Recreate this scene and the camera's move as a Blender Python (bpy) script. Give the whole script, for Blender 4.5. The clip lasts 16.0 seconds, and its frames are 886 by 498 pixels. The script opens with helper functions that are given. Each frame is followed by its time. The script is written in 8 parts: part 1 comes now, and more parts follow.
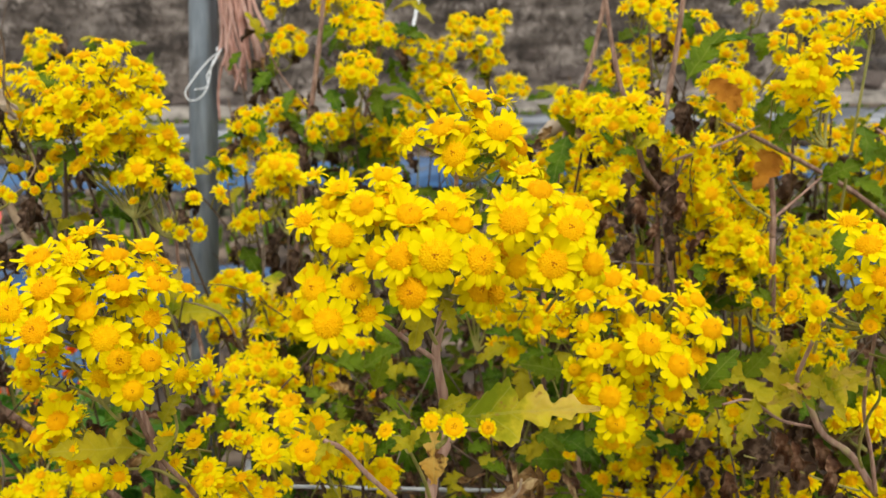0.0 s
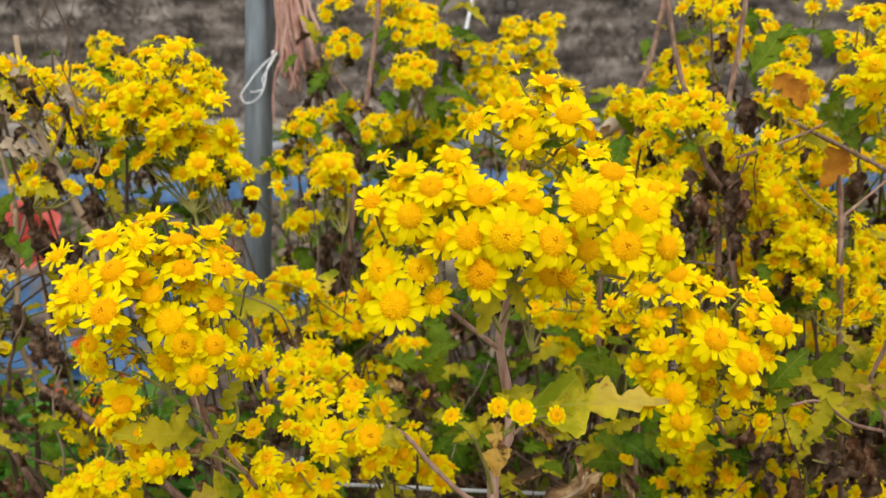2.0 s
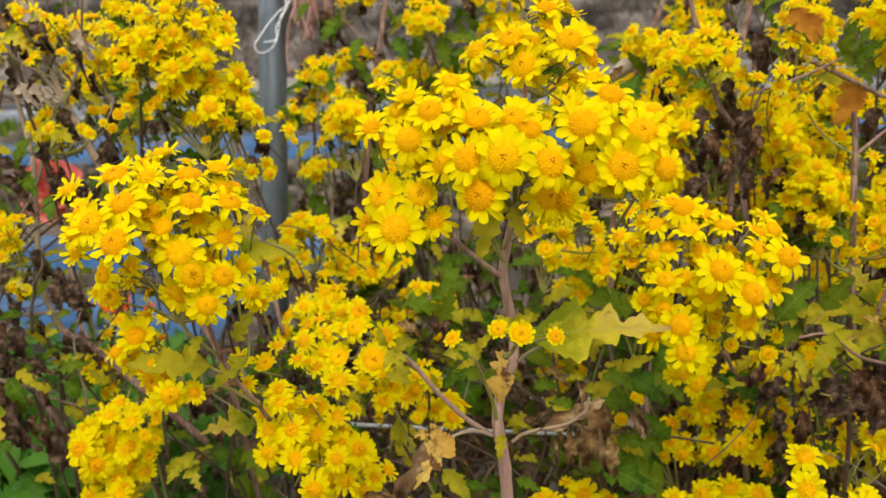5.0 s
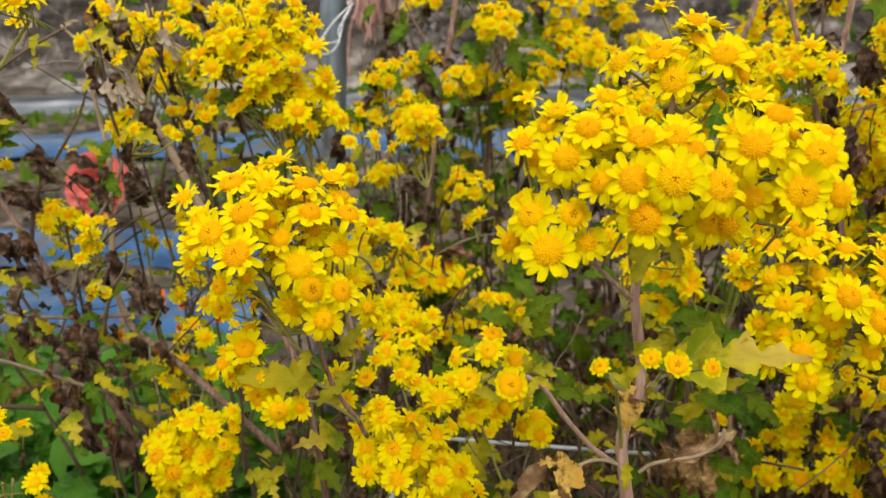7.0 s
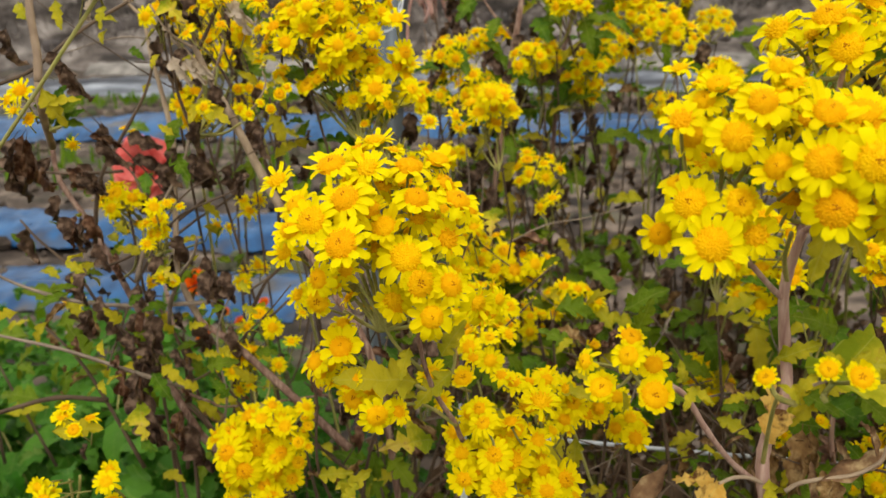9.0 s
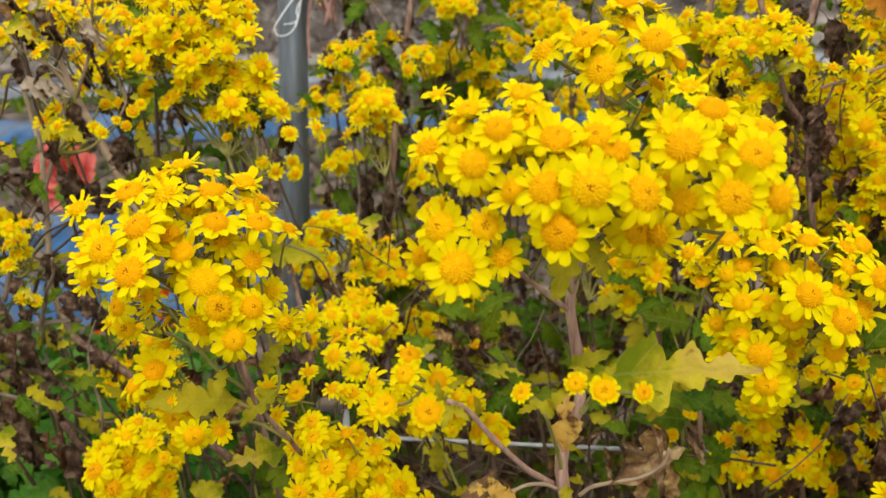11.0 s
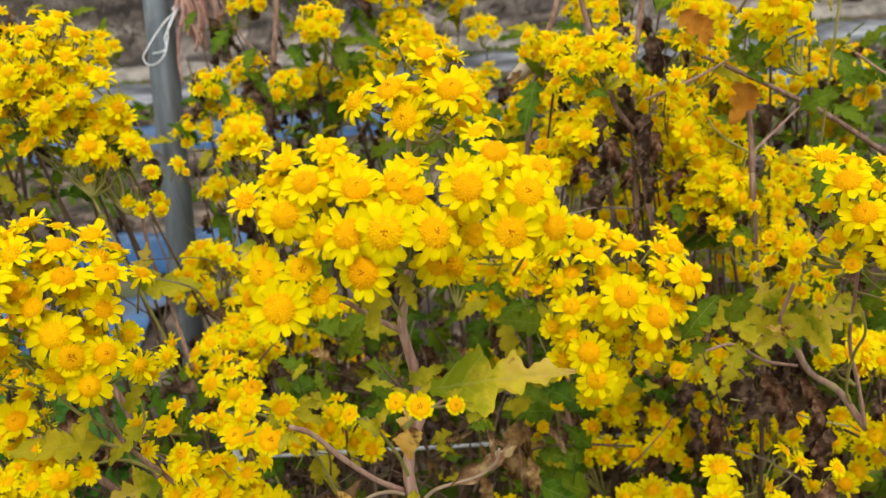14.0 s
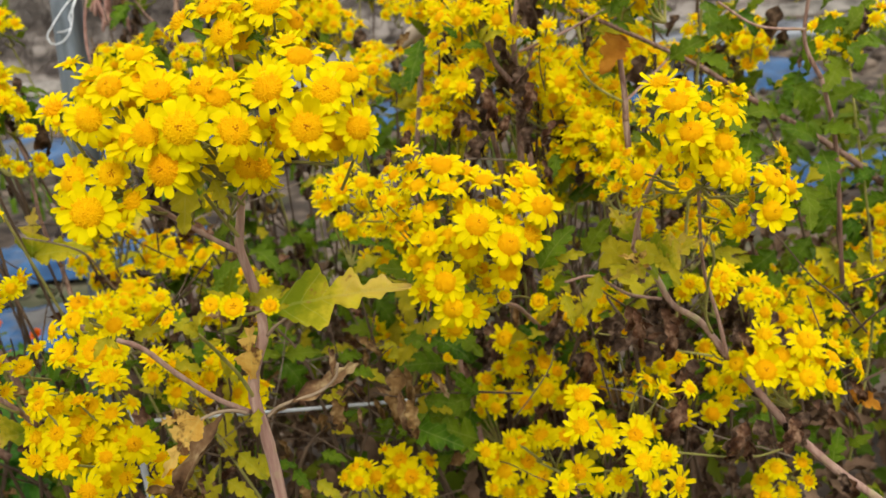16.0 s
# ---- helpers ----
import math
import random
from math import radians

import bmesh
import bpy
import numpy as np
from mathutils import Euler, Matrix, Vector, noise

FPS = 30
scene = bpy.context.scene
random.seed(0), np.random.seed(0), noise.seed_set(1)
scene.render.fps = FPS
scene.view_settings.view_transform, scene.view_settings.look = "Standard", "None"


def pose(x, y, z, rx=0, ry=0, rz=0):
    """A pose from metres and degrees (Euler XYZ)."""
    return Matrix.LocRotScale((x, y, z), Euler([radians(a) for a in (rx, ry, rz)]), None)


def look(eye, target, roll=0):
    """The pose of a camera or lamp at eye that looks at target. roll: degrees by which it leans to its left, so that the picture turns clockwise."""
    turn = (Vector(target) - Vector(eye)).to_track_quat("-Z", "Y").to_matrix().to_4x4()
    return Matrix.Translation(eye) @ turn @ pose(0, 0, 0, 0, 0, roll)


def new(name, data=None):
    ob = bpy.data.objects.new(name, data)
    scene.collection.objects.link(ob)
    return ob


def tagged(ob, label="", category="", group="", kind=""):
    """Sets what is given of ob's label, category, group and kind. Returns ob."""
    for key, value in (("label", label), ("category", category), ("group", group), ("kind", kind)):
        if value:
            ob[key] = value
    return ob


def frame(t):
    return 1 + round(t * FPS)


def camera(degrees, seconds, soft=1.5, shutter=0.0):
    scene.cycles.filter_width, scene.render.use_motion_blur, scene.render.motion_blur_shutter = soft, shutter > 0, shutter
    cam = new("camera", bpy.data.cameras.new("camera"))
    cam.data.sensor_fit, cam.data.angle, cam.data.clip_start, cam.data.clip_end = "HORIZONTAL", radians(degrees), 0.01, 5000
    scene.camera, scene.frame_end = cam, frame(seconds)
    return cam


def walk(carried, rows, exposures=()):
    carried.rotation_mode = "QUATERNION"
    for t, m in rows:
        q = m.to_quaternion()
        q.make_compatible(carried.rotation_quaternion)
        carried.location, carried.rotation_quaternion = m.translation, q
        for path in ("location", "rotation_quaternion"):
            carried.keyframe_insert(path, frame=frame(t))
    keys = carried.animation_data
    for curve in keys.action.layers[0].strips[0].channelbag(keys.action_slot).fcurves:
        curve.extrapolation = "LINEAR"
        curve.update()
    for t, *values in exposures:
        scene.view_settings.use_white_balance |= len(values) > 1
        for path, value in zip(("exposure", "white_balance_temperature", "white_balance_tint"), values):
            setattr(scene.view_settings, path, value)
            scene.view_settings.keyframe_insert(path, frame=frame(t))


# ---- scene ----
cam = camera(56.0, 16.0)
cam.data.dof.use_dof, cam.data.dof.focus_distance, cam.data.dof.aperture_fstop = True, 0.37, 17.0
PATH = [
    (0, (0.012, 0.012, 0.957), (-0.044, 2.006, 1.105), -1.0),
    (0.5, (0.016, 0.013, 0.949), (-0.049, 2.006, 1.112), -0.9),
    (1, (0.014, 0.014, 0.946), (-0.061, 2.005, 1.119), -0.8),
    (1.5, (0.004, 0.015, 0.947), (-0.098, 2.005, 1.126), -0.5),
    (2, (0.002, 0.017, 0.946), (-0.158, 2.003, 1.125), -0.2),
    (2.5, (0.001, 0.022, 0.945), (-0.191, 2.007, 1.096), -0.2),
    (3, (0.001, 0.024, 0.942), (-0.196, 2.008, 1.091), -0.2),
    (3.5, (0.006, 0.013, 0.934), (-0.206, 1.997, 1.079), -0.3),
    (4, (0.01, 0.009, 0.927), (-0.2, 1.996, 1.01), -0.4),
    (4.2, (0.011, 0.008, 0.927), (-0.199, 1.995, 1.01), -0.5),
    (6.3, (0.007, 0.031, 0.94), (-0.223, 2.015, 1.036), 0.0),
    (6.5, (-0.004, 0.031, 0.94), (-0.235, 2.016, 1.038), 0.5),
    (7, (-0.04, 0.024, 0.94), (-0.296, 2.005, 1.026), 1.0),
    (7.5, (-0.062, 0.033, 0.938), (-0.402, 2.003, 0.999), 1.3),
    (8, (-0.082, 0.05, 0.94), (-0.411, 2.022, 1.001), 1.7),
    (8.2, (-0.083, 0.054, 0.941), (-0.415, 2.025, 1.001), 1.7),
    (10.3, (-0.051, 0.054, 0.952), (-0.363, 2.029, 0.976), 0.7),
    (10.5, (-0.038, 0.052, 0.953), (-0.348, 2.028, 0.978), 0.5),
    (11, (-0.012, 0.059, 0.956), (-0.26, 2.043, 0.979), -0.5),
    (11.5, (0.007, 0.054, 0.955), (-0.119, 2.049, 0.976), -1.9),
    (12, (0.014, 0.046, 0.958), (-0.106, 2.042, 0.982), -2.6),
    (12.5, (0.015, 0.039, 0.967), (-0.081, 2.036, 0.988), -3.3),
    (13, (0.017, 0.033, 0.973), (-0.023, 2.032, 0.99), -3.6),
    (13.5, (0.019, 0.033, 0.974), (-0.028, 2.033, 0.988), -4.2),
    (14, (0.026, 0.03, 0.968), (-0.018, 2.03, 0.978), -4.9),
    (14.5, (0.027, 0.028, 0.956), (0.003, 2.028, 0.965), -5.2),
    (15, (0.028, 0.029, 0.946), (-0.002, 2.028, 0.958), -5.4),
    (15.5, (0.042, 0.026, 0.932), (0.017, 2.025, 0.952), -5.8),
    (16, (0.079, 0.021, 0.923), (0.127, 2.02, 0.939), -6.4),
]
BASE = pose(0, 0, 0.85, -17) @ pose(0, 0, -0.95)
walk(cam, [(t, BASE @ look(eye, target, roll)) for t, eye, target, roll in PATH])

# ---- overcast daylight ----
world = bpy.data.worlds.new("overcast_sky")
scene.world = world
world.use_nodes = True
wt = world.node_tree
sky = wt.nodes.new("ShaderNodeTexSky")
sky.sky_type, sky.sun_disc = "NISHITA", False
sky.sun_elevation, sky.sun_rotation = radians(48), radians(200)
grey = wt.nodes.new("ShaderNodeMix")
grey.data_type = "RGBA"
grey.inputs[0].default_value = 0.75
grey.inputs[7].default_value = (7.45, 7.2, 6.5, 1)
wt.links.new(sky.outputs[0], grey.inputs[6])
wt.links.new(grey.outputs[2], wt.nodes["Background"].inputs[0])
wt.nodes["Background"].inputs[1].default_value = 0.213
sun = new("sun", bpy.data.lights.new("sun", "SUN"))
sun.data.energy, sun.data.angle, sun.data.color = 1.5, radians(25), (1, 0.96, 0.9)
sun.matrix_world = look((0.8, -2.2, 2.8), (0, 0, 0))

# ---- materials ----
def ramp(nt, fac, stops):
    r = nt.nodes.new("ShaderNodeValToRGB")
    while len(r.color_ramp.elements) < len(stops):
        r.color_ramp.elements.new(0.5)
    for e, (pos, col) in zip(r.color_ramp.elements, stops):
        e.position, e.color = pos, (*col, 1)
    nt.links.new(fac, r.inputs[0])
    return r.outputs[0]


def noise_tex(nt, scale, detail=4, rough=0.6, stretch=None, coord="Object"):
    c = nt.nodes.new("ShaderNodeTexCoord")
    n = nt.nodes.new("ShaderNodeTexNoise")
    n.inputs["Scale"].default_value, n.inputs["Detail"].default_value, n.inputs["Roughness"].default_value = scale, detail, rough
    src = c.outputs[coord]
    if stretch:
        m = nt.nodes.new("ShaderNodeMapping")
        m.inputs["Scale"].default_value = stretch
        nt.links.new(src, m.inputs[0])
        src = m.outputs[0]
    nt.links.new(src, n.inputs["Vector"])
    return n.outputs["Fac"]


def blend(nt, fac, a, b, kind="MIX"):
    m = nt.nodes.new("ShaderNodeMix")
    m.data_type, m.blend_type = "RGBA", kind
    for slot, v in ((0, fac), (6, a), (7, b)):
        if isinstance(v, bpy.types.NodeSocket):
            nt.links.new(v, m.inputs[slot])
        else:
            m.inputs[slot].default_value = v if slot == 0 else (*v, 1)
    return m.outputs[2]


def vein_lines(nt):
    """Midrib and side veins of a leaf that is one long along x: a thin mask of about 0.3."""
    def op(kind, a, b):
        n = nt.nodes.new("ShaderNodeMath")
        n.operation = kind
        for slot, v in enumerate((a, b)):
            if isinstance(v, bpy.types.NodeSocket):
                nt.links.new(v, n.inputs[slot])
            elif v is not None:
                n.inputs[slot].default_value = v
        return n.outputs[0]
    c = nt.nodes.new("ShaderNodeTexCoord")
    sep = nt.nodes.new("ShaderNodeSeparateXYZ")
    nt.links.new(c.outputs["Object"], sep.inputs[0])
    side = op("ABSOLUTE", sep.outputs[1], None)
    along = op("FRACT", op("MULTIPLY", op("SUBTRACT", sep.outputs[0], op("MULTIPLY", side, 0.9)), 7.0), None)
    line = op("LESS_THAN", op("ABSOLUTE", op("SUBTRACT", along, 0.5), None), 0.035)
    rib = op("LESS_THAN", side, 0.009)
    return op("MULTIPLY", op("MAXIMUM", line, rib), 0.17)


def material(name, stops, scale, rough=0.6, bump=0.3, bump_scale=None, metal=0.0, thin=0.0, vary=0.0, vary_to=None, stretch=None, second=None, veins=False, ageing=False, island=False, gloss=0.06):
    """Colours from noise, spread from object to object by vary towards vary_to; thin: the share of light that passes through."""
    mat = bpy.data.materials.new(name)
    mat.use_nodes = True
    nt = mat.node_tree
    b = nt.nodes["Principled BSDF"]
    fac = noise_tex(nt, scale, stretch=stretch)
    if ageing:
        # a leaf yellows from its tip: the share of yellow grows along x
        c = nt.nodes.new("ShaderNodeTexCoord")
        sep = nt.nodes.new("ShaderNodeSeparateXYZ")
        nt.links.new(c.outputs["Object"], sep.inputs[0])
        mad = nt.nodes.new("ShaderNodeMath")
        mad.operation = "MULTIPLY_ADD"
        mad.inputs[1].default_value = 0.40
        nt.links.new(sep.outputs[0], mad.inputs[0])
        half = nt.nodes.new("ShaderNodeMath")
        half.operation = "MULTIPLY"
        half.inputs[1].default_value = 0.60
        nt.links.new(fac, half.inputs[0])
        nt.links.new(half.outputs[0], mad.inputs[2])
        fac = mad.outputs[0]
    col = ramp(nt, fac, stops)
    if second:
        col = blend(nt, ramp(nt, noise_tex(nt, second[0], 3), [(second[1], (0, 0, 0)), (second[2], (1, 1, 1))]), col, second[3])
    if veins:
        col = blend(nt, vein_lines(nt), col, (0.55, 0.52, 0.16))
    if vary_to:
        info = nt.nodes.new("ShaderNodeNewGeometry" if island else "ShaderNodeObjectInfo")
        m = nt.nodes.new("ShaderNodeMath")
        m.operation = "MULTIPLY"
        m.inputs[1].default_value = vary
        nt.links.new(info.outputs["Random Per Island" if island else "Random"], m.inputs[0])
        col = blend(nt, m.outputs[0], col, vary_to)
    nt.links.new(col, b.inputs["Base Color"])
    b.inputs["Roughness"].default_value, b.inputs["Metallic"].default_value = rough, metal
    b.inputs["Specular IOR Level"].default_value = gloss if thin else 0.3
    if name.endswith("florets"):
        b.inputs["Specular IOR Level"].default_value = 0.02
    if bump:
        bm_ = nt.nodes.new("ShaderNodeBump")
        bm_.inputs["Strength"].default_value, bm_.inputs["Distance"].default_value = bump, 0.002
        nt.links.new(noise_tex(nt, bump_scale or scale * 4, stretch=stretch), bm_.inputs["Height"])
        nt.links.new(bm_.outputs[0], b.inputs["Normal"])
    if thin:
        tr = nt.nodes.new("ShaderNodeBsdfTranslucent")
        nt.links.new(col, tr.inputs[0])
        mix = nt.nodes.new("ShaderNodeMixShader")
        mix.inputs[0].default_value = thin
        nt.links.new(b.outputs[0], mix.inputs[1])
        nt.links.new(tr.outputs[0], mix.inputs[2])
        nt.links.new(mix.outputs[0], nt.nodes["Material Output"].inputs[0])
    return mat


PETAL = material("yellow_petal", [(0.25, (0.795, 0.625, 0.001)), (0.75, (0.835, 0.72, 0.002))], 3.0, 0.5, 0.25, 14, thin=0.25, vary=0.22, vary_to=(0.86, 0.55, 0.002), gloss=0.012)
DISC = material("orange_yellow_florets", [(0.2, (0.76, 0.38, 0.001)), (0.7, (0.87, 0.55, 0.002))], 9.0, 0.6, 0.2, 30, vary=0.5, vary_to=(0.72, 0.26, 0.002))
CALYX = material("green_bract", [(0.3, (0.13, 0.17, 0.015)), (0.7, (0.26, 0.27, 0.03))], 4.0, 0.6, 0.3)
HUSK = material("papery_husk", [(0.3, (0.40, 0.30, 0.20)), (0.7, (0.62, 0.52, 0.40))], 2.2, 0.8, 0.5, 14, thin=0.15)
LEAF = {
    "green": material("green_leaf", [(0.32, (0.028, 0.092, 0.002)), (0.68, (0.098, 0.195, 0.005))], 3.0, 0.45, 0.7, 16, thin=0.3, vary=0.5, vary_to=(0.25, 0.27, 0.008), veins=True, gloss=0.12),
    "dark_green": material("dark_green_leaf", [(0.34, (0.020, 0.072, 0.002)), (0.66, (0.085, 0.185, 0.006))], 3.2, 0.4, 0.8, 16, thin=0.3, vary=0.55, vary_to=(0.20, 0.27, 0.008), veins=True, gloss=0.14),
    "yellowgreen": material("yellow_green_leaf", [(0.3, (0.27, 0.29, 0.009)), (0.7, (0.52, 0.44, 0.02))], 2.5, 0.5, 0.5, 16, thin=0.3, vary=0.5, vary_to=(0.5, 0.38, 0.015), veins=True),
    "yellowing": material("yellowing_leaf", [(0.38, (0.20, 0.25, 0.008)), (0.47, (0.36, 0.35, 0.012)), (0.55, (0.62, 0.51, 0.03)), (0.74, (0.64, 0.43, 0.11))], 3.2, 0.55, 0.6, 16, thin=0.3, second=(6, 0.68, 0.76, (0.34, 0.16, 0.035)), veins=True, ageing=True),
    "tan": material("dry_tan_leaf", [(0.36, (0.09, 0.045, 0.016)), (0.5, (0.27, 0.155, 0.055)), (0.64, (0.52, 0.36, 0.16))], 3.4, 0.75, 0.9, 14, thin=0.15, second=(4, 0.55, 0.66, (0.10, 0.047, 0.018)), vary=0.4, vary_to=(0.17, 0.085, 0.035)),
    # withered brown; thicket shade and leaf highlights are also put into its ramp ends
    "withered": material("withered_shade_brown_leaf", [(0.38, (0.010, 0.005, 0.003)), (0.5, (0.065, 0.036, 0.021)), (0.62, (0.26, 0.17, 0.11))], 4.4, 0.45, 1.0, 14, thin=0.04, vary=0.4, vary_to=(0.13, 0.073, 0.042), gloss=0.2),
    "curled": material("curled_dry_leaf", [(0.38, (0.06, 0.03, 0.016)), (0.52, (0.22, 0.125, 0.06)), (0.66, (0.55, 0.42, 0.21))], 2.4, 0.75, 0.6, 14, thin=0.12),
    "dry_gold": material("golden_dry_leaf", [(0.3, (0.58, 0.31, 0.045)), (0.6, (0.68, 0.45, 0.11))], 2.2, 0.7, 0.6, 14, thin=0.25, second=(3.2, 0.57, 0.66, (0.15, 0.07, 0.025)), veins=True),
    "russet": material("russet_withered_leaf", [(0.37, (0.020, 0.007, 0.003)), (0.5, (0.105, 0.046, 0.021)), (0.62, (0.34, 0.205, 0.12))], 3.8, 0.45, 1.0, 12, thin=0.06, vary=0.35, vary_to=(0.15, 0.062, 0.027), gloss=0.2),
    "rust": material("rust_leaf", [(0.3, (0.30, 0.10, 0.01)), (0.7, (0.50, 0.22, 0.02))], 2.0, 0.6, 0.5, 14, thin=0.2),
}
CENTRE = material("closed_florets", [(0.3, (0.34, 0.10, 0.004)), (0.7, (0.55, 0.22, 0.006))], 9.0, 0.7, 0.2, 30)
STEM = material("pinkish_brown_stem", [(0.30, (0.27, 0.145, 0.11)), (0.5, (0.37, 0.225, 0.17)), (0.70, (0.48, 0.325, 0.245))], 420, 0.6, 0.35, 700, stretch=(1, 1, 0.05), second=(55, 0.58, 0.72, (0.40, 0.33, 0.17)))
STALK = material("green_stalk", [(0.3, (0.20, 0.21, 0.04)), (0.7, (0.36, 0.31, 0.09))], 80, 0.6, 0.3, 300)
TANSTEM = material("dry_tan_stem", [(0.3, (0.22, 0.15, 0.095)), (0.7, (0.42, 0.315, 0.20))], 70, 0.75, 0.7, 300, stretch=(1, 1, 0.2), second=(30, 0.6, 0.75, (0.16, 0.10, 0.06)))
STALKBARK = material("brown_stalk_bark", [(0.34, (0.14, 0.072, 0.048)), (0.5, (0.24, 0.14, 0.098)), (0.66, (0.37, 0.25, 0.18))], 300, 0.7, 0.8, 600, stretch=(1, 1, 0.08), second=(40, 0.6, 0.75, (0.12, 0.07, 0.045)))
# dry brown bark, darkened further: the shade on inner twigs is in the colour
BARK = material("dry_bark_with_shade", [(0.3, (0.055, 0.034, 0.020)), (0.7, (0.15, 0.098, 0.058))], 50, 0.75, 0.8, 300, stretch=(1, 1, 0.2))
STEEL = material("galvanised_steel", [(0.32, (0.10, 0.118, 0.135)), (0.68, (0.23, 0.26, 0.285))], 60, 0.42, 0.15, 200, metal=0.7, stretch=(1, 1, 0.06), second=(14, 0.56, 0.72, (0.09, 0.095, 0.10)))
ROD = material("white_coated_rod", [(0.3, (0.30, 0.315, 0.325)), (0.7, (0.56, 0.58, 0.59))], 60, 0.45, 0.1, 200)
TWINE = material("white_plastic_twine", [(0.3, (0.62, 0.66, 0.70)), (0.7, (0.82, 0.84, 0.86))], 200, 0.4, 0.3, 900)
FRAY = material("faded_pink_twine", [(0.3, (0.34, 0.16, 0.12)), (0.7, (0.58, 0.34, 0.28))], 120, 0.8, 0.4, 900, vary=0.5, vary_to=(0.62, 0.44, 0.38))
SOIL = material("bare_soil", [(0.36, (0.018, 0.012, 0.008)), (0.5, (0.066, 0.047, 0.034)), (0.64, (0.20, 0.15, 0.11))], 5.0, 0.95, 1.0, 34, second=(1.3, 0.55, 0.70, (0.07, 0.085, 0.035)))
BLUE = material("blue_plastic_sheet", [(0.36, (0.005, 0.042, 0.12)), (0.64, (0.022, 0.10, 0.24))], 9, 0.3, 1.0, 22, second=(3.0, 0.53, 0.64, (0.075, 0.068, 0.062)))
MULCH = material("grey_plastic_mulch", [(0.36, (0.028, 0.033, 0.042)), (0.5, (0.09, 0.10, 0.12)), (0.66, (0.30, 0.32, 0.35))], 5, 0.3, 1.0, 16, stretch=(0.25, 1, 1))
PALE = material("pale_concrete_edge", [(0.35, (0.09, 0.08, 0.068)), (0.65, (0.30, 0.27, 0.235))], 3, 0.9, 0.5, 20)
STONE = material("dark_bank_stone", [(0.3, (0.045, 0.04, 0.038)), (0.7, (0.14, 0.125, 0.12))], 1.5, 0.95, 0.8, 12, vary=0.6, vary_to=(0.16, 0.12, 0.10))
RED = material("coral_red_petal", [(0.3, (0.74, 0.12, 0.10)), (0.7, (0.86, 0.25, 0.21))], 3, 0.5, 0.3, 12, thin=0.2, vary=0.5, vary_to=(0.85, 0.32, 0.28))
ORANGE = material("orange_marigold_petal", [(0.3, (0.75, 0.12, 0.005)), (0.7, (0.85, 0.24, 0.01))], 3, 0.5, 0.3, 12, thin=0.2, vary=0.5, vary_to=(0.6, 0.05, 0.005))
BED = material("fresh_green_leaf", [(0.3, (0.016, 0.080, 0.005)), (0.7, (0.050, 0.185, 0.010))], 2.0, 0.5, 0.5, 12, thin=0.28, vary=0.6, vary_to=(0.12, 0.26, 0.025), veins=True, gloss=0.12)
DRYGRASS = material("dry_grey_grass", [(0.36, (0.05, 0.042, 0.036)), (0.5, (0.17, 0.14, 0.12)), (0.64, (0.40, 0.35, 0.31))], 2.0, 0.9, 1.0, 9, stretch=(0.5, 1, 1.6), second=(0.5, 0.54, 0.68, (0.08, 0.068, 0.06)))
DEEP_GREEN = material("deep_green_leaf", [(0.3, (0.03, 0.075, 0.004)), (0.7, (0.08, 0.14, 0.008))], 20, 0.5, 0.4, 200, thin=0.2, vary=0.7, vary_to=(0.20, 0.20, 0.01), island=True)
DEEP_DRY = material("deep_dry_leaf", [(0.3, (0.05, 0.028, 0.015)), (0.7, (0.17, 0.098, 0.055))], 30, 0.8, 0.6, 200, vary=0.6, vary_to=(0.25, 0.16, 0.09), island=True)
GREYTWIG = material("grey_dead_twig", [(0.3, (0.15, 0.11, 0.075)), (0.7, (0.32, 0.25, 0.18))], 60, 0.8, 0.6, 300)

# ---- building kit ----
rng = random.Random(11)


def mesh_of(name, verts, faces, mat, smooth=True):
    me = bpy.data.meshes.new(name)
    me.from_pydata([tuple(v) for v in verts], [], faces)
    me.materials.append(mat)
    if smooth:
        me.polygons.foreach_set("use_smooth", [True] * len(me.polygons))
    me.update()
    return me


def thing(name, place, label, category, group=""):
    """An Empty at the thing's base; its parts go under it."""
    ob = new(name)
    ob.empty_display_size = 0.05
    ob.location = place
    return tagged(ob, label, category, group)


def part(name, me, parent, m, label=""):
    """One mesh object under a thing or part; m is its pose in the world."""
    ob = new(name, me)
    ob.parent = parent
    base = Matrix.Translation(parent.location) if parent.parent is None else WORLD_OF[parent.name]
    ob.matrix_basis = base.inverted() @ m
    WORLD_OF[ob.name] = m
    if label:
        tagged(ob, label)
    return ob


WORLD_OF = {}


def facing(place, normal, size, spin):
    """The pose of a unit piece whose z axis points along normal."""
    n = Vector(normal).normalized()
    q = n.to_track_quat("Z", "Y").to_matrix().to_4x4()
    return Matrix.Translation(place) @ q @ Matrix.Rotation(spin, 4, "Z") @ Matrix.Scale(size, 4)


def curve_through(points, steps):
    """A Catmull-Rom line through the points."""
    p = [Vector(q) for q in points]
    p = [p[0] * 2 - p[1]] + p + [p[-1] * 2 - p[-2]]
    line = []
    for i in range(1, len(p) - 2):
        for k in range(steps):
            t = k / steps
            a, b, c, d = p[i - 1], p[i], p[i + 1], p[i + 2]
            line.append(0.5 * (2 * b + (c - a) * t + (2 * a - 5 * b + 4 * c - d) * t * t + (3 * b - a - 3 * c + d) * t ** 3))
    line.append(p[-2])
    return line


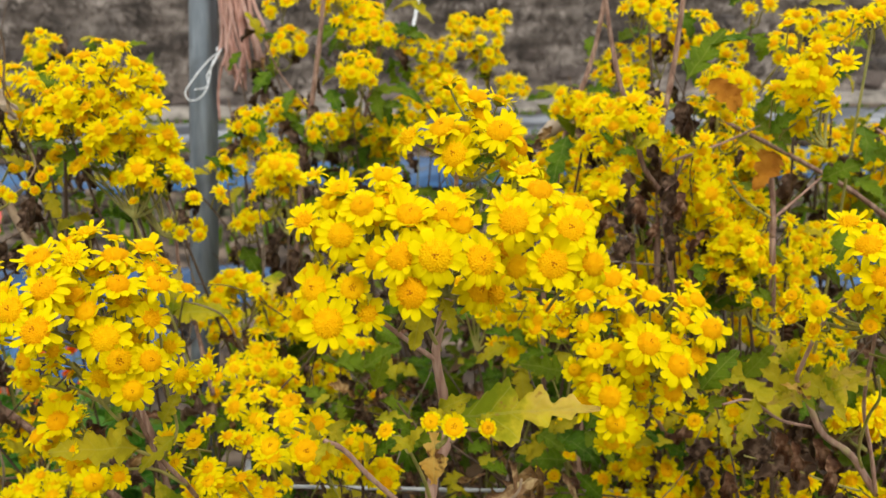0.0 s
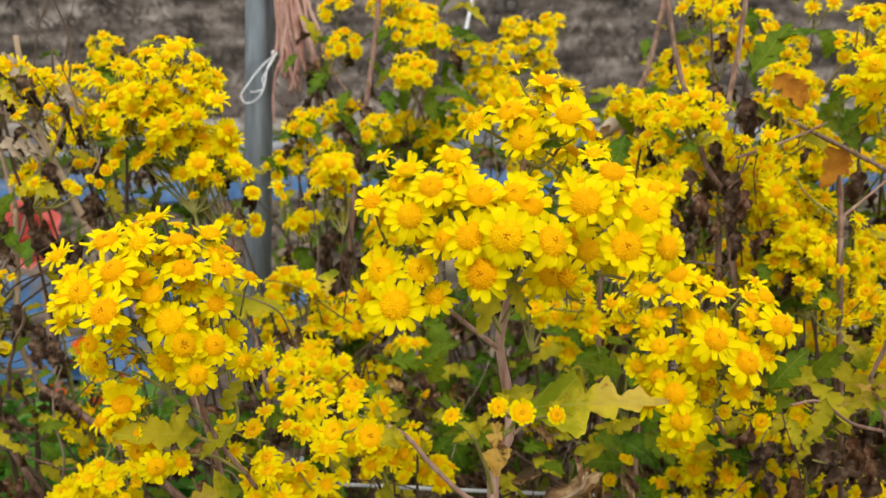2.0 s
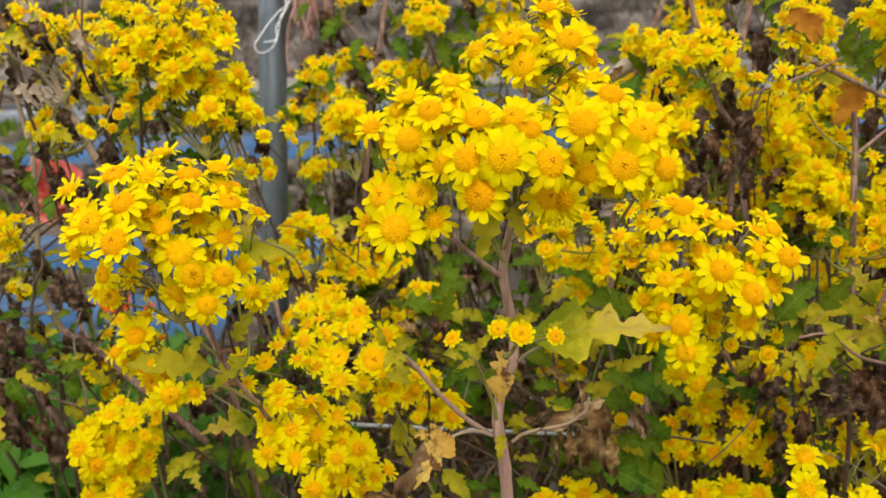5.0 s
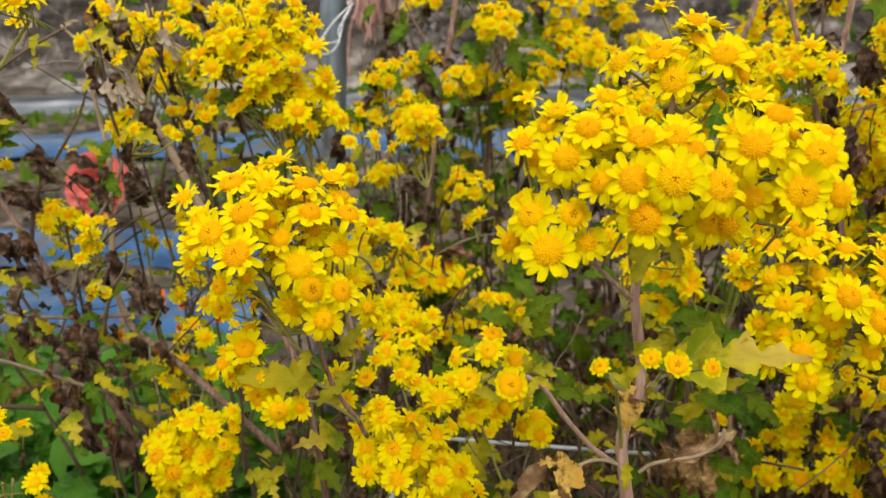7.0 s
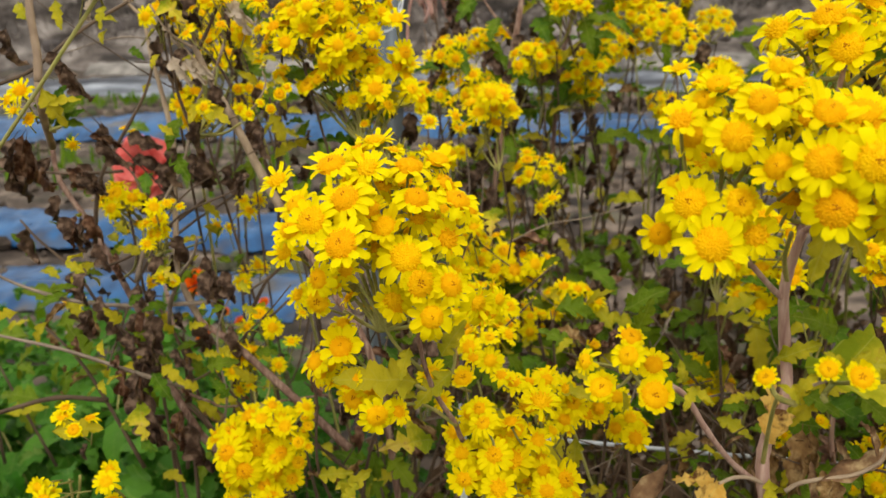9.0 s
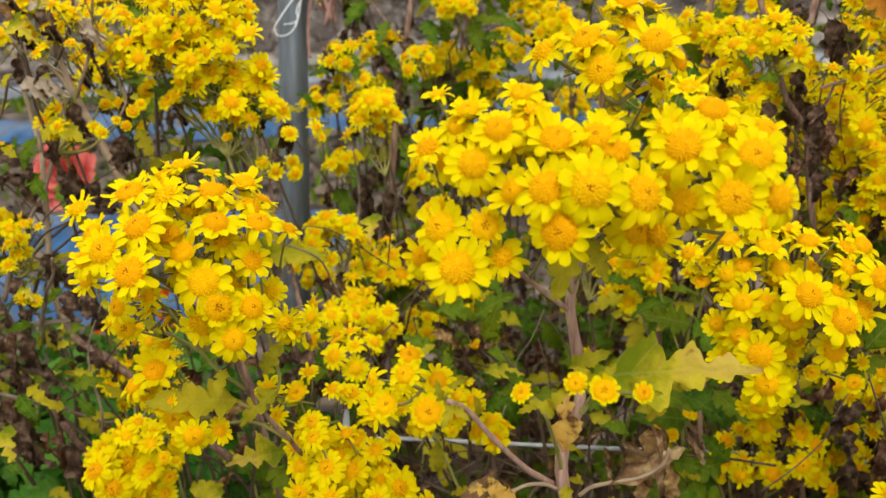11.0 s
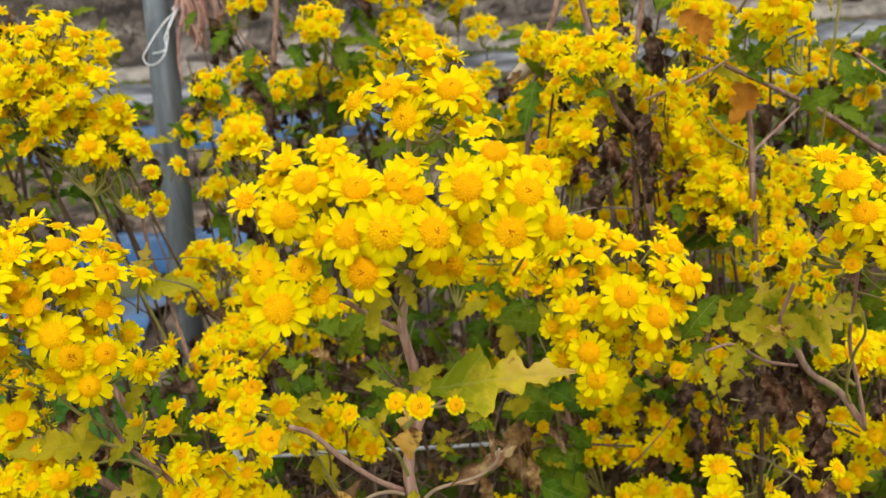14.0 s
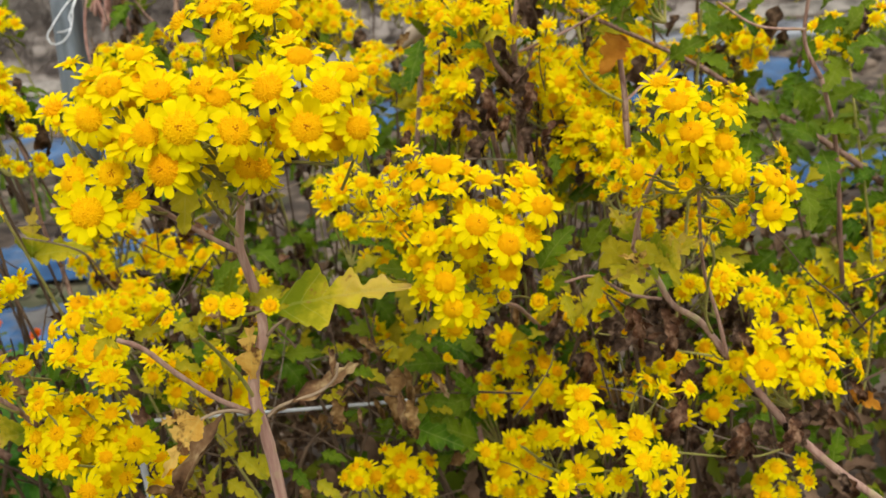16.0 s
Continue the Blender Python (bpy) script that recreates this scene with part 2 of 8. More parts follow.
def tube(name, points, r0, r1, mat, sides=7, steps=4, wobble=0.0, closed=True):
    line = curve_through(points, steps)
    verts, faces = [], []
    n = len(line)
    for i, c in enumerate(line):
        d = (line[min(i + 1, n - 1)] - line[max(i - 1, 0)]).normalized()
        x = d.orthogonal().normalized() if i == 0 else (x - d * x.dot(d)).normalized()
        y = d.cross(x)
        r = r0 + (r1 - r0) * i / (n - 1)
        if wobble and i % 7 == 3:
            r *= 1.12
        for k in range(sides):
            a = 2 * math.pi * k / sides
            rr = r * (1 + wobble * rng.uniform(-1, 1))
            verts.append(c + x * (rr * math.cos(a)) + y * (rr * math.sin(a)))
    for i in range(n - 1):
        for k in range(sides):
            j = (k + 1) % sides
            faces.append((i * sides + k, i * sides + j, (i + 1) * sides + j, (i + 1) * sides + k))
    if closed:
        faces.append(tuple(range(sides))[::-1])
        faces.append(tuple((n - 1) * sides + k for k in range(sides)))
    return mesh_of(name, verts, faces, mat)


# flower heads: unit meshes, one across
def petals_mesh(seed, count, inner, lift, droop, short=1.0, rows=(0, 0.3, 0.55, 0.75, 0.9, 1), sides=(-1, -0.55, 0, 0.55, 1)):
    """A ring of broad blunt petals in two overlapping layers, grooved lengthwise, with rounded corners and a notch at the tip."""
    r = random.Random(seed)
    verts, faces = [], []
    cols = len(sides)
    for i in range(count):
        a = 2 * math.pi * (i + r.uniform(-0.22, 0.22)) / count
        layer = i % 2
        reach = (0.5 - inner * 0.82) * short * r.uniform(0.84, 1.06)
        width = 1.16 / count * r.uniform(0.8, 1.2)
        up = lift + r.uniform(-0.3, 0.3) - 0.2 * layer
        bend = droop + r.uniform(-0.25, 0.45)
        twist = r.uniform(-0.5, 0.5)
        cup = r.uniform(-0.10, 0.25)
        notch = r.choice((-0.015, 0.0, 0.015, 0.025))
        side_bend = r.uniform(-0.04, 0.04)
        base = len(verts)
        for t in rows:
            w = width * (0.66 + 0.34 * math.sin(math.pi / 2 * t / 0.6) if t < 0.6 else 1 - 0.36 * ((t - 0.6) / 0.4) ** 2.2)
            out = inner * 0.82 + reach * t * math.cos(up * 0.6)
            z = -0.014 * layer + up * reach * t - bend * reach * t * t * 1.2
            for k in sides:
                side = w * k + side_bend * t * t
                groove = -0.010 * math.cos(k * 8.5) * (1 - 0.5 * t)
                zz = z + groove + cup * w * k * k * 1.4 + twist * w * k * t * 0.6
                rad = out - (notch if t == 1 and k == 0 else 0.4 * width if t == 1 and abs(k) == 1 else 0)
                verts.append((rad * math.cos(a) - side * math.sin(a), rad * math.sin(a) + side * math.cos(a), zz))
        for j in range(len(rows) - 1):
            for k in range(cols - 1):
                v = base + j * cols + k
                faces.append((v, v + 1, v + cols + 1, v + cols))
    return mesh_of("petals", verts, faces, PETAL)


def disc_mesh(seed, radius, height, florets, hollow=0.0, dark=0, rings=4, seg=14):
    """The dome of small florets; the innermost dark ones are still closed."""
    r = random.Random(seed)
    verts, faces, tint = [], [], []

    def top(q):
        return height * math.sqrt(max(0, 1 - (q / radius) ** 2 * 0.96)) - hollow * math.exp(-(q / radius / 0.35) ** 2)
    for i in range(rings + 1):
        q = radius * (1 - i / rings)
        for k in range(seg):
            a = 2 * math.pi * k / seg
            verts.append((q * math.cos(a), q * math.sin(a), top(q) - 0.012 if i else -0.03))
    for i in range(rings):
        for k in range(seg):
            j = (k + 1) % seg
            faces.append((i * seg + k, i * seg + j, (i + 1) * seg + j, (i + 1) * seg + k))
            tint.append(0)
    size = radius * 1.75 / math.sqrt(florets)
    for i in range(florets):
        q = radius * 0.97 * math.sqrt((i + 0.5) / florets)
        a = i * 2.39996 + r.uniform(-0.1, 0.1)
        c = Vector((q * math.cos(a), q * math.sin(a), top(q) - 0.014))
        n = Vector((c.x * 0.9, c.y * 0.9, radius * 0.75)).normalized()
        x = n.orthogonal().normalized()
        y = n.cross(x)
        s = size * 0.5 * r.uniform(0.8, 1.15)
        b = len(verts)
        for k in range(5):
            e = 2 * math.pi * k / 5
            verts.append(c + x * (s * math.cos(e)) + y * (s * math.sin(e)))
        verts.append(c + n * (size * 0.85 * r.uniform(0.6, 1.3)))
        faces += [(b + k, b + (k + 1) % 5, b + 5) for k in range(5)]
        tint += [1 if i < dark else 0] * 5
    me = mesh_of("disc", verts, faces, DISC)
    me.materials.append(CENTRE)
    me.polygons.foreach_set("material_index", tint)
    return me


def calyx_mesh(profile, seg):
    """The cup of green bracts under a head."""
    verts, faces = [], []
    for q, z in profile:
        for k in range(seg):
            a = 2 * math.pi * k / seg
            s = q * (1.06 if k % 2 else 0.96)
            verts.append((s * math.cos(a), s * math.sin(a), z))
    for i in range(len(profile) - 1):
        for k in range(seg):
            j = (k + 1) % seg
            faces.append((i * seg + k, i * seg + j, (i + 1) * seg + j, (i + 1) * seg + k))
    faces.append(tuple(range(seg))[::-1])
    return mesh_of("calyx", verts, faces, CALYX)


OPEN_SHAPES = ((1, 15, 0.35, 0.3), (2, 14, 0.45, 0.4), (3, 16, 0.3, 0.15), (4, 14, 0.65, 0.35), (5, 13, 0.3, 0.3), (6, 16, 0.45, 0.1), (7, 14, 0.15, 0.25), (8, 15, 0.8, 0.2), (9, 14, 0.4, 0.5))
HALF_SHAPES = ((11, 15, 0.6, 0.0), (12, 16, 0.35, 0.1), (13, 14, 0.9, 0.2))
OPEN = [petals_mesh(s, n, 0.225, l, d) for s, n, l, d in OPEN_SHAPES]
HALF = [petals_mesh(s, n, 0.31, l, d, 0.85) for s, n, l, d in HALF_SHAPES]
DISCS = [disc_mesh(s, q, h, 110, 0.0, k) for s, q, h, k in ((21, 0.26, 0.145, 0), (22, 0.24, 0.16, 3), (23, 0.27, 0.13, 5))]
HALF_DISCS = [disc_mesh(s, 0.32, 0.12, 90, 0.075, k) for s, k in ((24, 9), (25, 5))]
FAR_DISCS = [disc_mesh(s, q, 0.10, 34, 0.0, k, 2, 9) for s, q, k in ((26, 0.235, 0), (27, 0.22, 2))]
CALYX_MESH = calyx_mesh([(0.06, -0.20), (0.15, -0.165), (0.225, -0.09), (0.24, -0.02), (0.20, 0.0)], 10)
FAR_CALYX = calyx_mesh([(0.06, -0.20), (0.2, -0.12), (0.22, -0.01)], 6)


def with_stalk(petals, seed, disc=None):
    """The petals with calyx and a short curved stalk in one mesh, for heads deep in the thicket."""
    r = random.Random(seed)
    bend = r.uniform(-0.5, 0.5)
    stalk = tube("stalk", [(0, 0, -0.15), (0.1 * bend, 0.1, -0.7), (bend, 0.3, -1.6)], 0.032, 0.04, STALK, 4, 2)
    verts, faces, tint = [], [], []
    for k, me in enumerate((petals, FAR_CALYX, stalk) if disc is None else (petals, FAR_CALYX, stalk, disc)):
        b = len(verts)
        verts += [v.co.copy() for v in me.vertices]
        for p in me.polygons:
            faces.append([b + v for v in p.vertices])
            tint.append(k)
    me = mesh_of("far_head", verts, faces, PETAL)
    me.materials.append(CALYX)
    me.materials.append(STALK)
    me.materials.append(DISC)
    me.polygons.foreach_set("material_index", tint)
    return me


FAR_OPEN = [with_stalk(petals_mesh(s, n + 2, 0.215, l, d, rows=(0, 0.45, 0.8, 1), sides=(-1, 0, 1)), s) for s, n, l, d in OPEN_SHAPES[:6]]
FAR_HALF = [with_stalk(petals_mesh(s, n, 0.31, l, d, 0.85, rows=(0, 0.45, 0.8, 1), sides=(-1, 0, 1)), s) for s, n, l, d in HALF_SHAPES[:2]]

BACK_HEADS = [with_stalk(petals_mesh(s, n + 2, 0.215, l, d, rows=(0, 0.45, 0.8, 1), sides=(-1, 0, 1)), s, FAR_DISCS[s % 2]) for s, n, l, d in OPEN_SHAPES[:6]]


def with_cup(petals):
    """The petals with the calyx in one mesh."""
    verts = [v.co.copy() for v in petals.vertices] + [v.co.copy() for v in FAR_CALYX.vertices]
    b = len(petals.vertices)
    faces = [list(p.vertices) for p in petals.polygons] + [[b + v for v in p.vertices] for p in FAR_CALYX.polygons]
    me = mesh_of("cupped_head", verts, faces, PETAL)
    me.materials.append(CALYX)
    me.polygons.foreach_set("material_index", [0] * len(petals.polygons) + [1] * len(FAR_CALYX.polygons))
    return me


CUPPED = [with_cup(m) for m in OPEN]
CUPPED_HALF = [with_cup(m) for m in HALF]


def head(plant, place, normal, size, half=False, far=False, behind=False, r=rng):
    m = facing(place, normal, size * 0.94, r.uniform(0, 6.28))
    if behind:
        part("flower_head", r.choice(BACK_HEADS), plant, m)
        return
    if far:
        ob = part("flower_head", r.choice(FAR_HALF if half else FAR_OPEN), plant, m)
        part("disc", r.choice(HALF_DISCS if half else FAR_DISCS), ob, m)
        return
    near = plant is front
    ob = part("flower_head", r.choice((HALF if half else OPEN) if near else (CUPPED_HALF if half else CUPPED)), plant, m)
    part("disc", r.choice(HALF_DISCS if half else DISCS), ob, m)
    if near:
        part("calyx", CALYX_MESH, ob, m)


TOWARDS = Vector((0.0, -0.80, 0.62))


def umbel(plant, anchor, heads):
    """Flower heads on thin stalks from one fork; place and width of each head in millimetres, a negative width for a half-open one.
    A full cluster has more heads behind the outer ones."""
    a = Vector(anchor)
    centre = sum((Vector(h[:3]) for h in heads), Vector()) / (1000 * len(heads))
    deep = plant not in (front, left_plant, right_plant, slant_plant)
    placed = [(Vector(h[:3]) / 1000, abs(h[3]) / 1000, h[3] < 0, deep, False) for h in heads]
    if len(heads) > 6 and plant is not low_right_plant:
        for p, size, half, far, behind in list(placed):
            if rng.random() < (0.75 if deep else 0.95):
                back = Vector((rng.uniform(-0.9, 0.1 if plant is back_left_plant else 0.6) * size, rng.uniform(0.35, 0.9) * size, rng.uniform(-0.65, 0.45) * size))
                placed.append((p + back, size * rng.uniform(0.75, 0.98), False, True, True))
            if plant in (front, left_plant) and rng.random() < 0.65:
                back = Vector((rng.uniform(-0.6, 0.6) * size, rng.uniform(1.2, 2.0) * size, rng.uniform(-0.9, 0.1) * size))
                placed.append((p + back, size * rng.uniform(0.75, 0.95), False, True, True))
    placed.sort(key=lambda q: math.atan2(q[0].z - a.z, q[0].x - a.x))
    for i in range(0, len(placed), 4):
        few = placed[i:i + 4]
        mid_few = sum((q[0] for q in few), Vector()) / len(few)
        fork = a.lerp(mid_few, 0.55) + Vector((0, 0.012, -0.004))
        part("branch", tube("branch", [a, a.lerp(fork, 0.5) + Vector((0, 0.006, -0.004)), fork], 0.0012, 0.0009, STALK, 5, 3), plant, Matrix())
        for p, size, half, far, behind in few:
            out, spread = p - a, p - centre
            n = out.normalized() * 0.25 + TOWARDS * 0.85 + spread * (0.5 / max(0.03, spread.length)) + Vector((rng.uniform(-0.35, 0.35), rng.uniform(-0.1, 0.25), rng.uniform(-0.35, 0.35)))
            n.normalize()
            head(plant, p, n, size, half or size < 0.010, far, behind)
            if far:
                continue
            end = p - n * size * 0.16
            mid = fork.lerp(end, 0.6) - n * min(0.012, out.length * 0.2)
            part("flower_stalk", tube("flower_stalk", [fork, mid, end], 0.0008, 0.0006, STALK, 5, 3), plant, Matrix())


def corymb(plant, centre, radius, count, size):
    """A small domed cluster of heads, packed side by side and leaning a little to the near side."""
    c = Vector(centre)
    axis = Vector((rng.uniform(-0.35, 0.35), rng.uniform(-0.75, -0.25), 0.85)).normalized()
    x = axis.orthogonal().normalized()
    y = axis.cross(x)
    turn = rng.uniform(0, 6.28)
    for i in range(count):
        th = 1.3 * math.sqrt((i + 0.4) / count)
        ph = turn + i * 2.39996
        d = axis * math.cos(th) + (x * math.cos(ph) + y * math.sin(ph)) * math.sin(th)
        p = c + d * radius * rng.uniform(0.8, 1.08)
        n = d * 0.8 + Vector((rng.uniform(-0.25, 0.25), -0.3 + rng.uniform(-0.2, 0.2), 0.35 + rng.uniform(-0.25, 0.25)))
        head(plant, p, n.normalized(), size * rng.uniform(0.78, 1.1) / 1000, rng.random() < 0.1, True, i % 7 > 0)


def spray(plant, centre, rx, rz, count, size):
    """A loose spray of small corymbs; heads of about the given width in millimetres."""
    c = Vector(centre)
    a = c + Vector((rng.uniform(-0.2, 0.2) * rx, 0.02, -rz * 1.3))
    left = round(count * SPRAY_FULL)
    first = True
    while left > 0:
        few = min(left, rng.choice((5, 7, 9, 11)))
        left -= few
        u, v = rng.uniform(-1, 1), rng.uniform(-1, 1)
        if first and left == 0:
            u = v = 0
        if u * u + v * v > 1:
            u, v = u * 0.65, v * 0.65
        p = c + Vector((rx * u, rng.uniform(-0.04, 0.05), rz * v))
        corymb(plant, p, 0.0078 * math.sqrt(few) * size / 21, few, size)
        foot = p + Vector((0, 0.01, -0.012))
        part("flower_stalk", tube("flower_stalk", [a, a.lerp(foot, 0.6) + Vector((0, 0.01, -0.006)), foot], 0.0014, 0.0010, STALK, 4, 3), plant, Matrix())
        first = False
    for i in range(max(2, round(count * 0.45))):
        q = c + Vector((rx * rng.uniform(-1, 1), rng.uniform(0, 0.04), rz * rng.uniform(-1.6, 0.2)))
        leaf(plant, q, Vector((rng.uniform(-1, 1), rng.uniform(-0.6, 0.2), rng.uniform(-0.6, 0.5))), rng.uniform(0.03, 0.05), rng.choice(("green", "green", "yellowgreen", "withered")))
    feeder(plant, tuple(a), (a.x + rng.uniform(-0.08, 0.08), a.y + rng.uniform(0.0, 0.12), 0))


SPRAY_FULL = 2.1


def stem(plant, points, r0, r1, name="stem"):
    r0, r1 = r0 * 0.82, r1 * 0.82
    low = sum(q[2] for q in points) / len(points) < 0.67
    mat = (STALKBARK if low else TANSTEM) if plant is withered_plant and (name != "twig" or low) else BARK if plant is withered_plant and r0 > 0.0012 else TANSTEM if plant is withered_plant else TANSTEM if name == "petiole" else STALKBARK if plant in (stalk_plant, back_plant, middle_plant, left_plant) and r0 > 0.0012 else STEM if r0 > 0.001 else STALK
    part(name, tube(name, points, r0, r1, mat, 8, 5, 0.05), plant, Matrix())


def feeder(plant, anchor, root):
    """The stem that carries a fork, from its root."""
    a, b = Vector(anchor), Vector(root)
    mid = a.lerp(b, 0.35) + Vector((rng.uniform(-0.05, 0.05), rng.uniform(0.0, 0.04), 0))
    low = a.lerp(b, 0.7) + Vector((rng.uniform(-0.06, 0.06), rng.uniform(0.0, 0.04), 0))
    part("stem", tube("stem", [b, low, mid, a], 0.0021, 0.0010, rng.choice((BARK, BARK, STALK)), 6, 5, 0.05), plant, Matrix())


# leaves: unit meshes, one long along x from the stalk end, upper side towards z
def leaf_mesh(seed, mat, curl=0.4, fold=0.25, crumple=0.02, wide=0.34, twist=0.0, rows=31, taper=0.35, teeth=3):
    r = random.Random(seed)
    verts, faces = [], []
    lobes = r.choice((3.0, 3.4, 3.8))
    shift = r.uniform(0.1, 0.3)
    phase = r.uniform(0, 6)
    ang, x, z = 0.25, 0.0, 0.0
    for i in range(rows):
        t = i / (rows - 1)
        env = math.sin(math.pi * min(1.0, 0.06 + 0.94 * t ** 0.72)) ** 0.65 * (1 - taper * t)
        tw = twist * t
        for k in (-1, -0.55, 0, 0.55, 1):
            off = shift if k > 0 else 0
            saw = (t * lobes + off) % 1
            lobe = 0.34 + 0.66 * saw ** 0.6 * (1 if saw < 0.86 else (1 - saw) / 0.14 * 0.7 + 0.3)
            tooth = 0.74 + 0.26 * ((t * lobes * teeth + off) % 1)
            w = wide * env * lobe * tooth + 0.012
            arc = max(0.05, fold) * (0.6 + 0.8 * t if crumple > 0.03 else 1)
            y = w / arc * math.sin(k * arc)
            up = w / arc * (1 - math.cos(k * arc)) + crumple * math.sin(phase + t * 17 + k * 5) + crumple * math.sin(2 * phase + t * 9 - k * 8) - 0.010 * (k == 0)
            lead = 0.16 * abs(k) * (1 - t * 0.8)
            yy, uu = y * math.cos(tw) - up * math.sin(tw), y * math.sin(tw) + up * math.cos(tw)
            verts.append((x + lead * math.cos(ang) - uu * math.sin(ang), yy, z + lead * math.sin(ang) + uu * math.cos(ang)))
        ang -= curl / rows
        x += math.cos(ang) / rows
        z += math.sin(ang) / rows
    for i in range(rows - 1):
        for k in range(4):
            v = i * 5 + k
            faces.append((v, v + 1, v + 6, v + 5))
    return mesh_of("leaf", verts, faces, mat)


def dry_mesh(seed, mat, wide=0.22, roll=1.6, curl=2.0, crumple=0.03, stalk=0.2, twist=0.6):
    """A shrivelled leaf: a thin arched stalk, then a blade rolled up lengthwise, wrinkled and hooked at its tip."""
    r = random.Random(seed)
    rows, sides = 24, (-1, -0.66, -0.33, 0, 0.33, 0.66, 1)
    verts, faces = [], []
    lobes, phase = r.uniform(2.2, 3.6), r.uniform(0, 6)
    skew, lean = r.uniform(-0.7, 0.7), r.uniform(-0.4, 0.4)
    ang, x, z, yaw, y0 = 0.7, 0.0, 0.0, 0.0, 0.0
    for i in range(rows):
        t = i / (rows - 1)
        b = max(0.0, (t - stalk) / (1 - stalk))
        ragged = 0.45 + 0.55 * abs(math.sin(math.pi * b * lobes + phase)) + 0.3 * noise.noise((b * 9, seed, 1))
        w = 0.011 + wide * math.sin(math.pi * min(1.0, 0.02 + 0.96 * b ** 0.8)) ** 0.75 * ragged * (1 if b > 0 else 0)
        arc = (roll * (0.65 + 0.5 * b) + 0.5 * noise.noise((b * 3, seed, 4))) if b > 0 else 2.6
        arc = max(0.35, arc)
        tw = twist * b + skew * b * b
        for k in sides:
            e = k + 0.25 * skew * b * (1 - k * k)
            yy = w / arc * math.sin(e * arc)
            up = w / arc * (1 - math.cos(e * arc))
            up += b * crumple * (1.6 * noise.noise((b * 6, k * 2.4, seed)) + 0.8 * noise.noise((b * 15, k * 5, seed + 3)))
            yy += b * crumple * 0.9 * noise.noise((b * 8, k * 3, seed + 9))
            yr, ur = yy * math.cos(tw) - up * math.sin(tw), yy * math.sin(tw) + up * math.cos(tw)
            verts.append((x - ur * math.sin(ang), y0 + yr, z + ur * math.cos(ang)))
        step = 1 / rows
        ang -= (1.0 / stalk if b == 0 else curl * (0.35 + 1.3 * b * b)) * step
        yaw += lean * step
        x += math.cos(ang) * step
        z += math.sin(ang) * step
        y0 += math.sin(yaw) * step * 0.6
    cols = len(sides)
    for i in range(rows - 1):
        for k in range(cols - 1):
            v = i * cols + k
            faces.append((v, v + 1, v + cols + 1, v + cols))
    return mesh_of("leaf", verts, faces, mat)


def lobe(t, centre, reach, back):
    """One forward-pointing lobe of a leaf's edge: it swells slowly and ends in a notch."""
    u = t - centre
    if u < 0:
        return reach * max(0.0, 1 + u / back) ** 0.6
    return reach * max(0.0, 1 - u / (back * 0.42)) ** 0.55


def lobed_mesh(seed, mat, wide=1.0, curl=0.6, fold=0.4, crumple=0.022):
    """A long leaf with broad lobes near its stalk, a second pair and a toothed, pointed end lobe."""
    r = random.Random(seed)
    rows, sides = 64, (-1, -0.75, -0.45, -0.15, 0, 0.15, 0.45, 0.75, 1)
    cuts = {1: ((0.30, 0.26, 0.27), (0.56, 0.20, 0.18), (0.78, 0.12, 0.16)), -1: ((0.36, 0.31, 0.30), (0.62, 0.16, 0.16), (0.80, 0.10, 0.14))}
    shift = {k: r.uniform(-0.03, 0.03) for k in cuts}
    verts, faces = [], []
    ang, x, z = 0.3, 0.0, 0.0
    for i in range(rows):
        t = i / (rows - 1)
        for k in sides:
            edge = 1 if k > 0 else -1
            w = max([0.055 * (1 - t) ** 0.6 + 0.008] + [lobe(t + shift[edge], *c) for c in cuts[edge]])
            w = max(w, 0.085 * (1 - t) ** 0.5 * min(1, t * 6))
            w = wide * w * (0.84 + 0.16 * abs(math.sin(t * 40 + edge))) + 0.004
            y = w * k * math.cos(fold * abs(k))
            up = w * abs(k) * math.sin(fold) + crumple * (noise.noise((t * 5, k * 1.6, seed)) + 0.6 * noise.noise((t * 12, k * 4, seed + 5))) - 0.012 * (abs(k) < 0.1)
            lead = 0.10 * abs(k) * (1 - t) * w / 0.3
            verts.append((x + lead * math.cos(ang) - up * math.sin(ang), y, z + lead * math.sin(ang) + up * math.cos(ang)))
        ang -= curl * (0.4 + 1.2 * t) / rows
        x += math.cos(ang) / rows
        z += math.sin(ang) / rows
    cols = len(sides)
    for i in range(rows - 1):
        for k in range(cols - 1):
            v = i * cols + k
            faces.append((v, v + 1, v + cols + 1, v + cols))
    return mesh_of("leaf", verts, faces, mat)


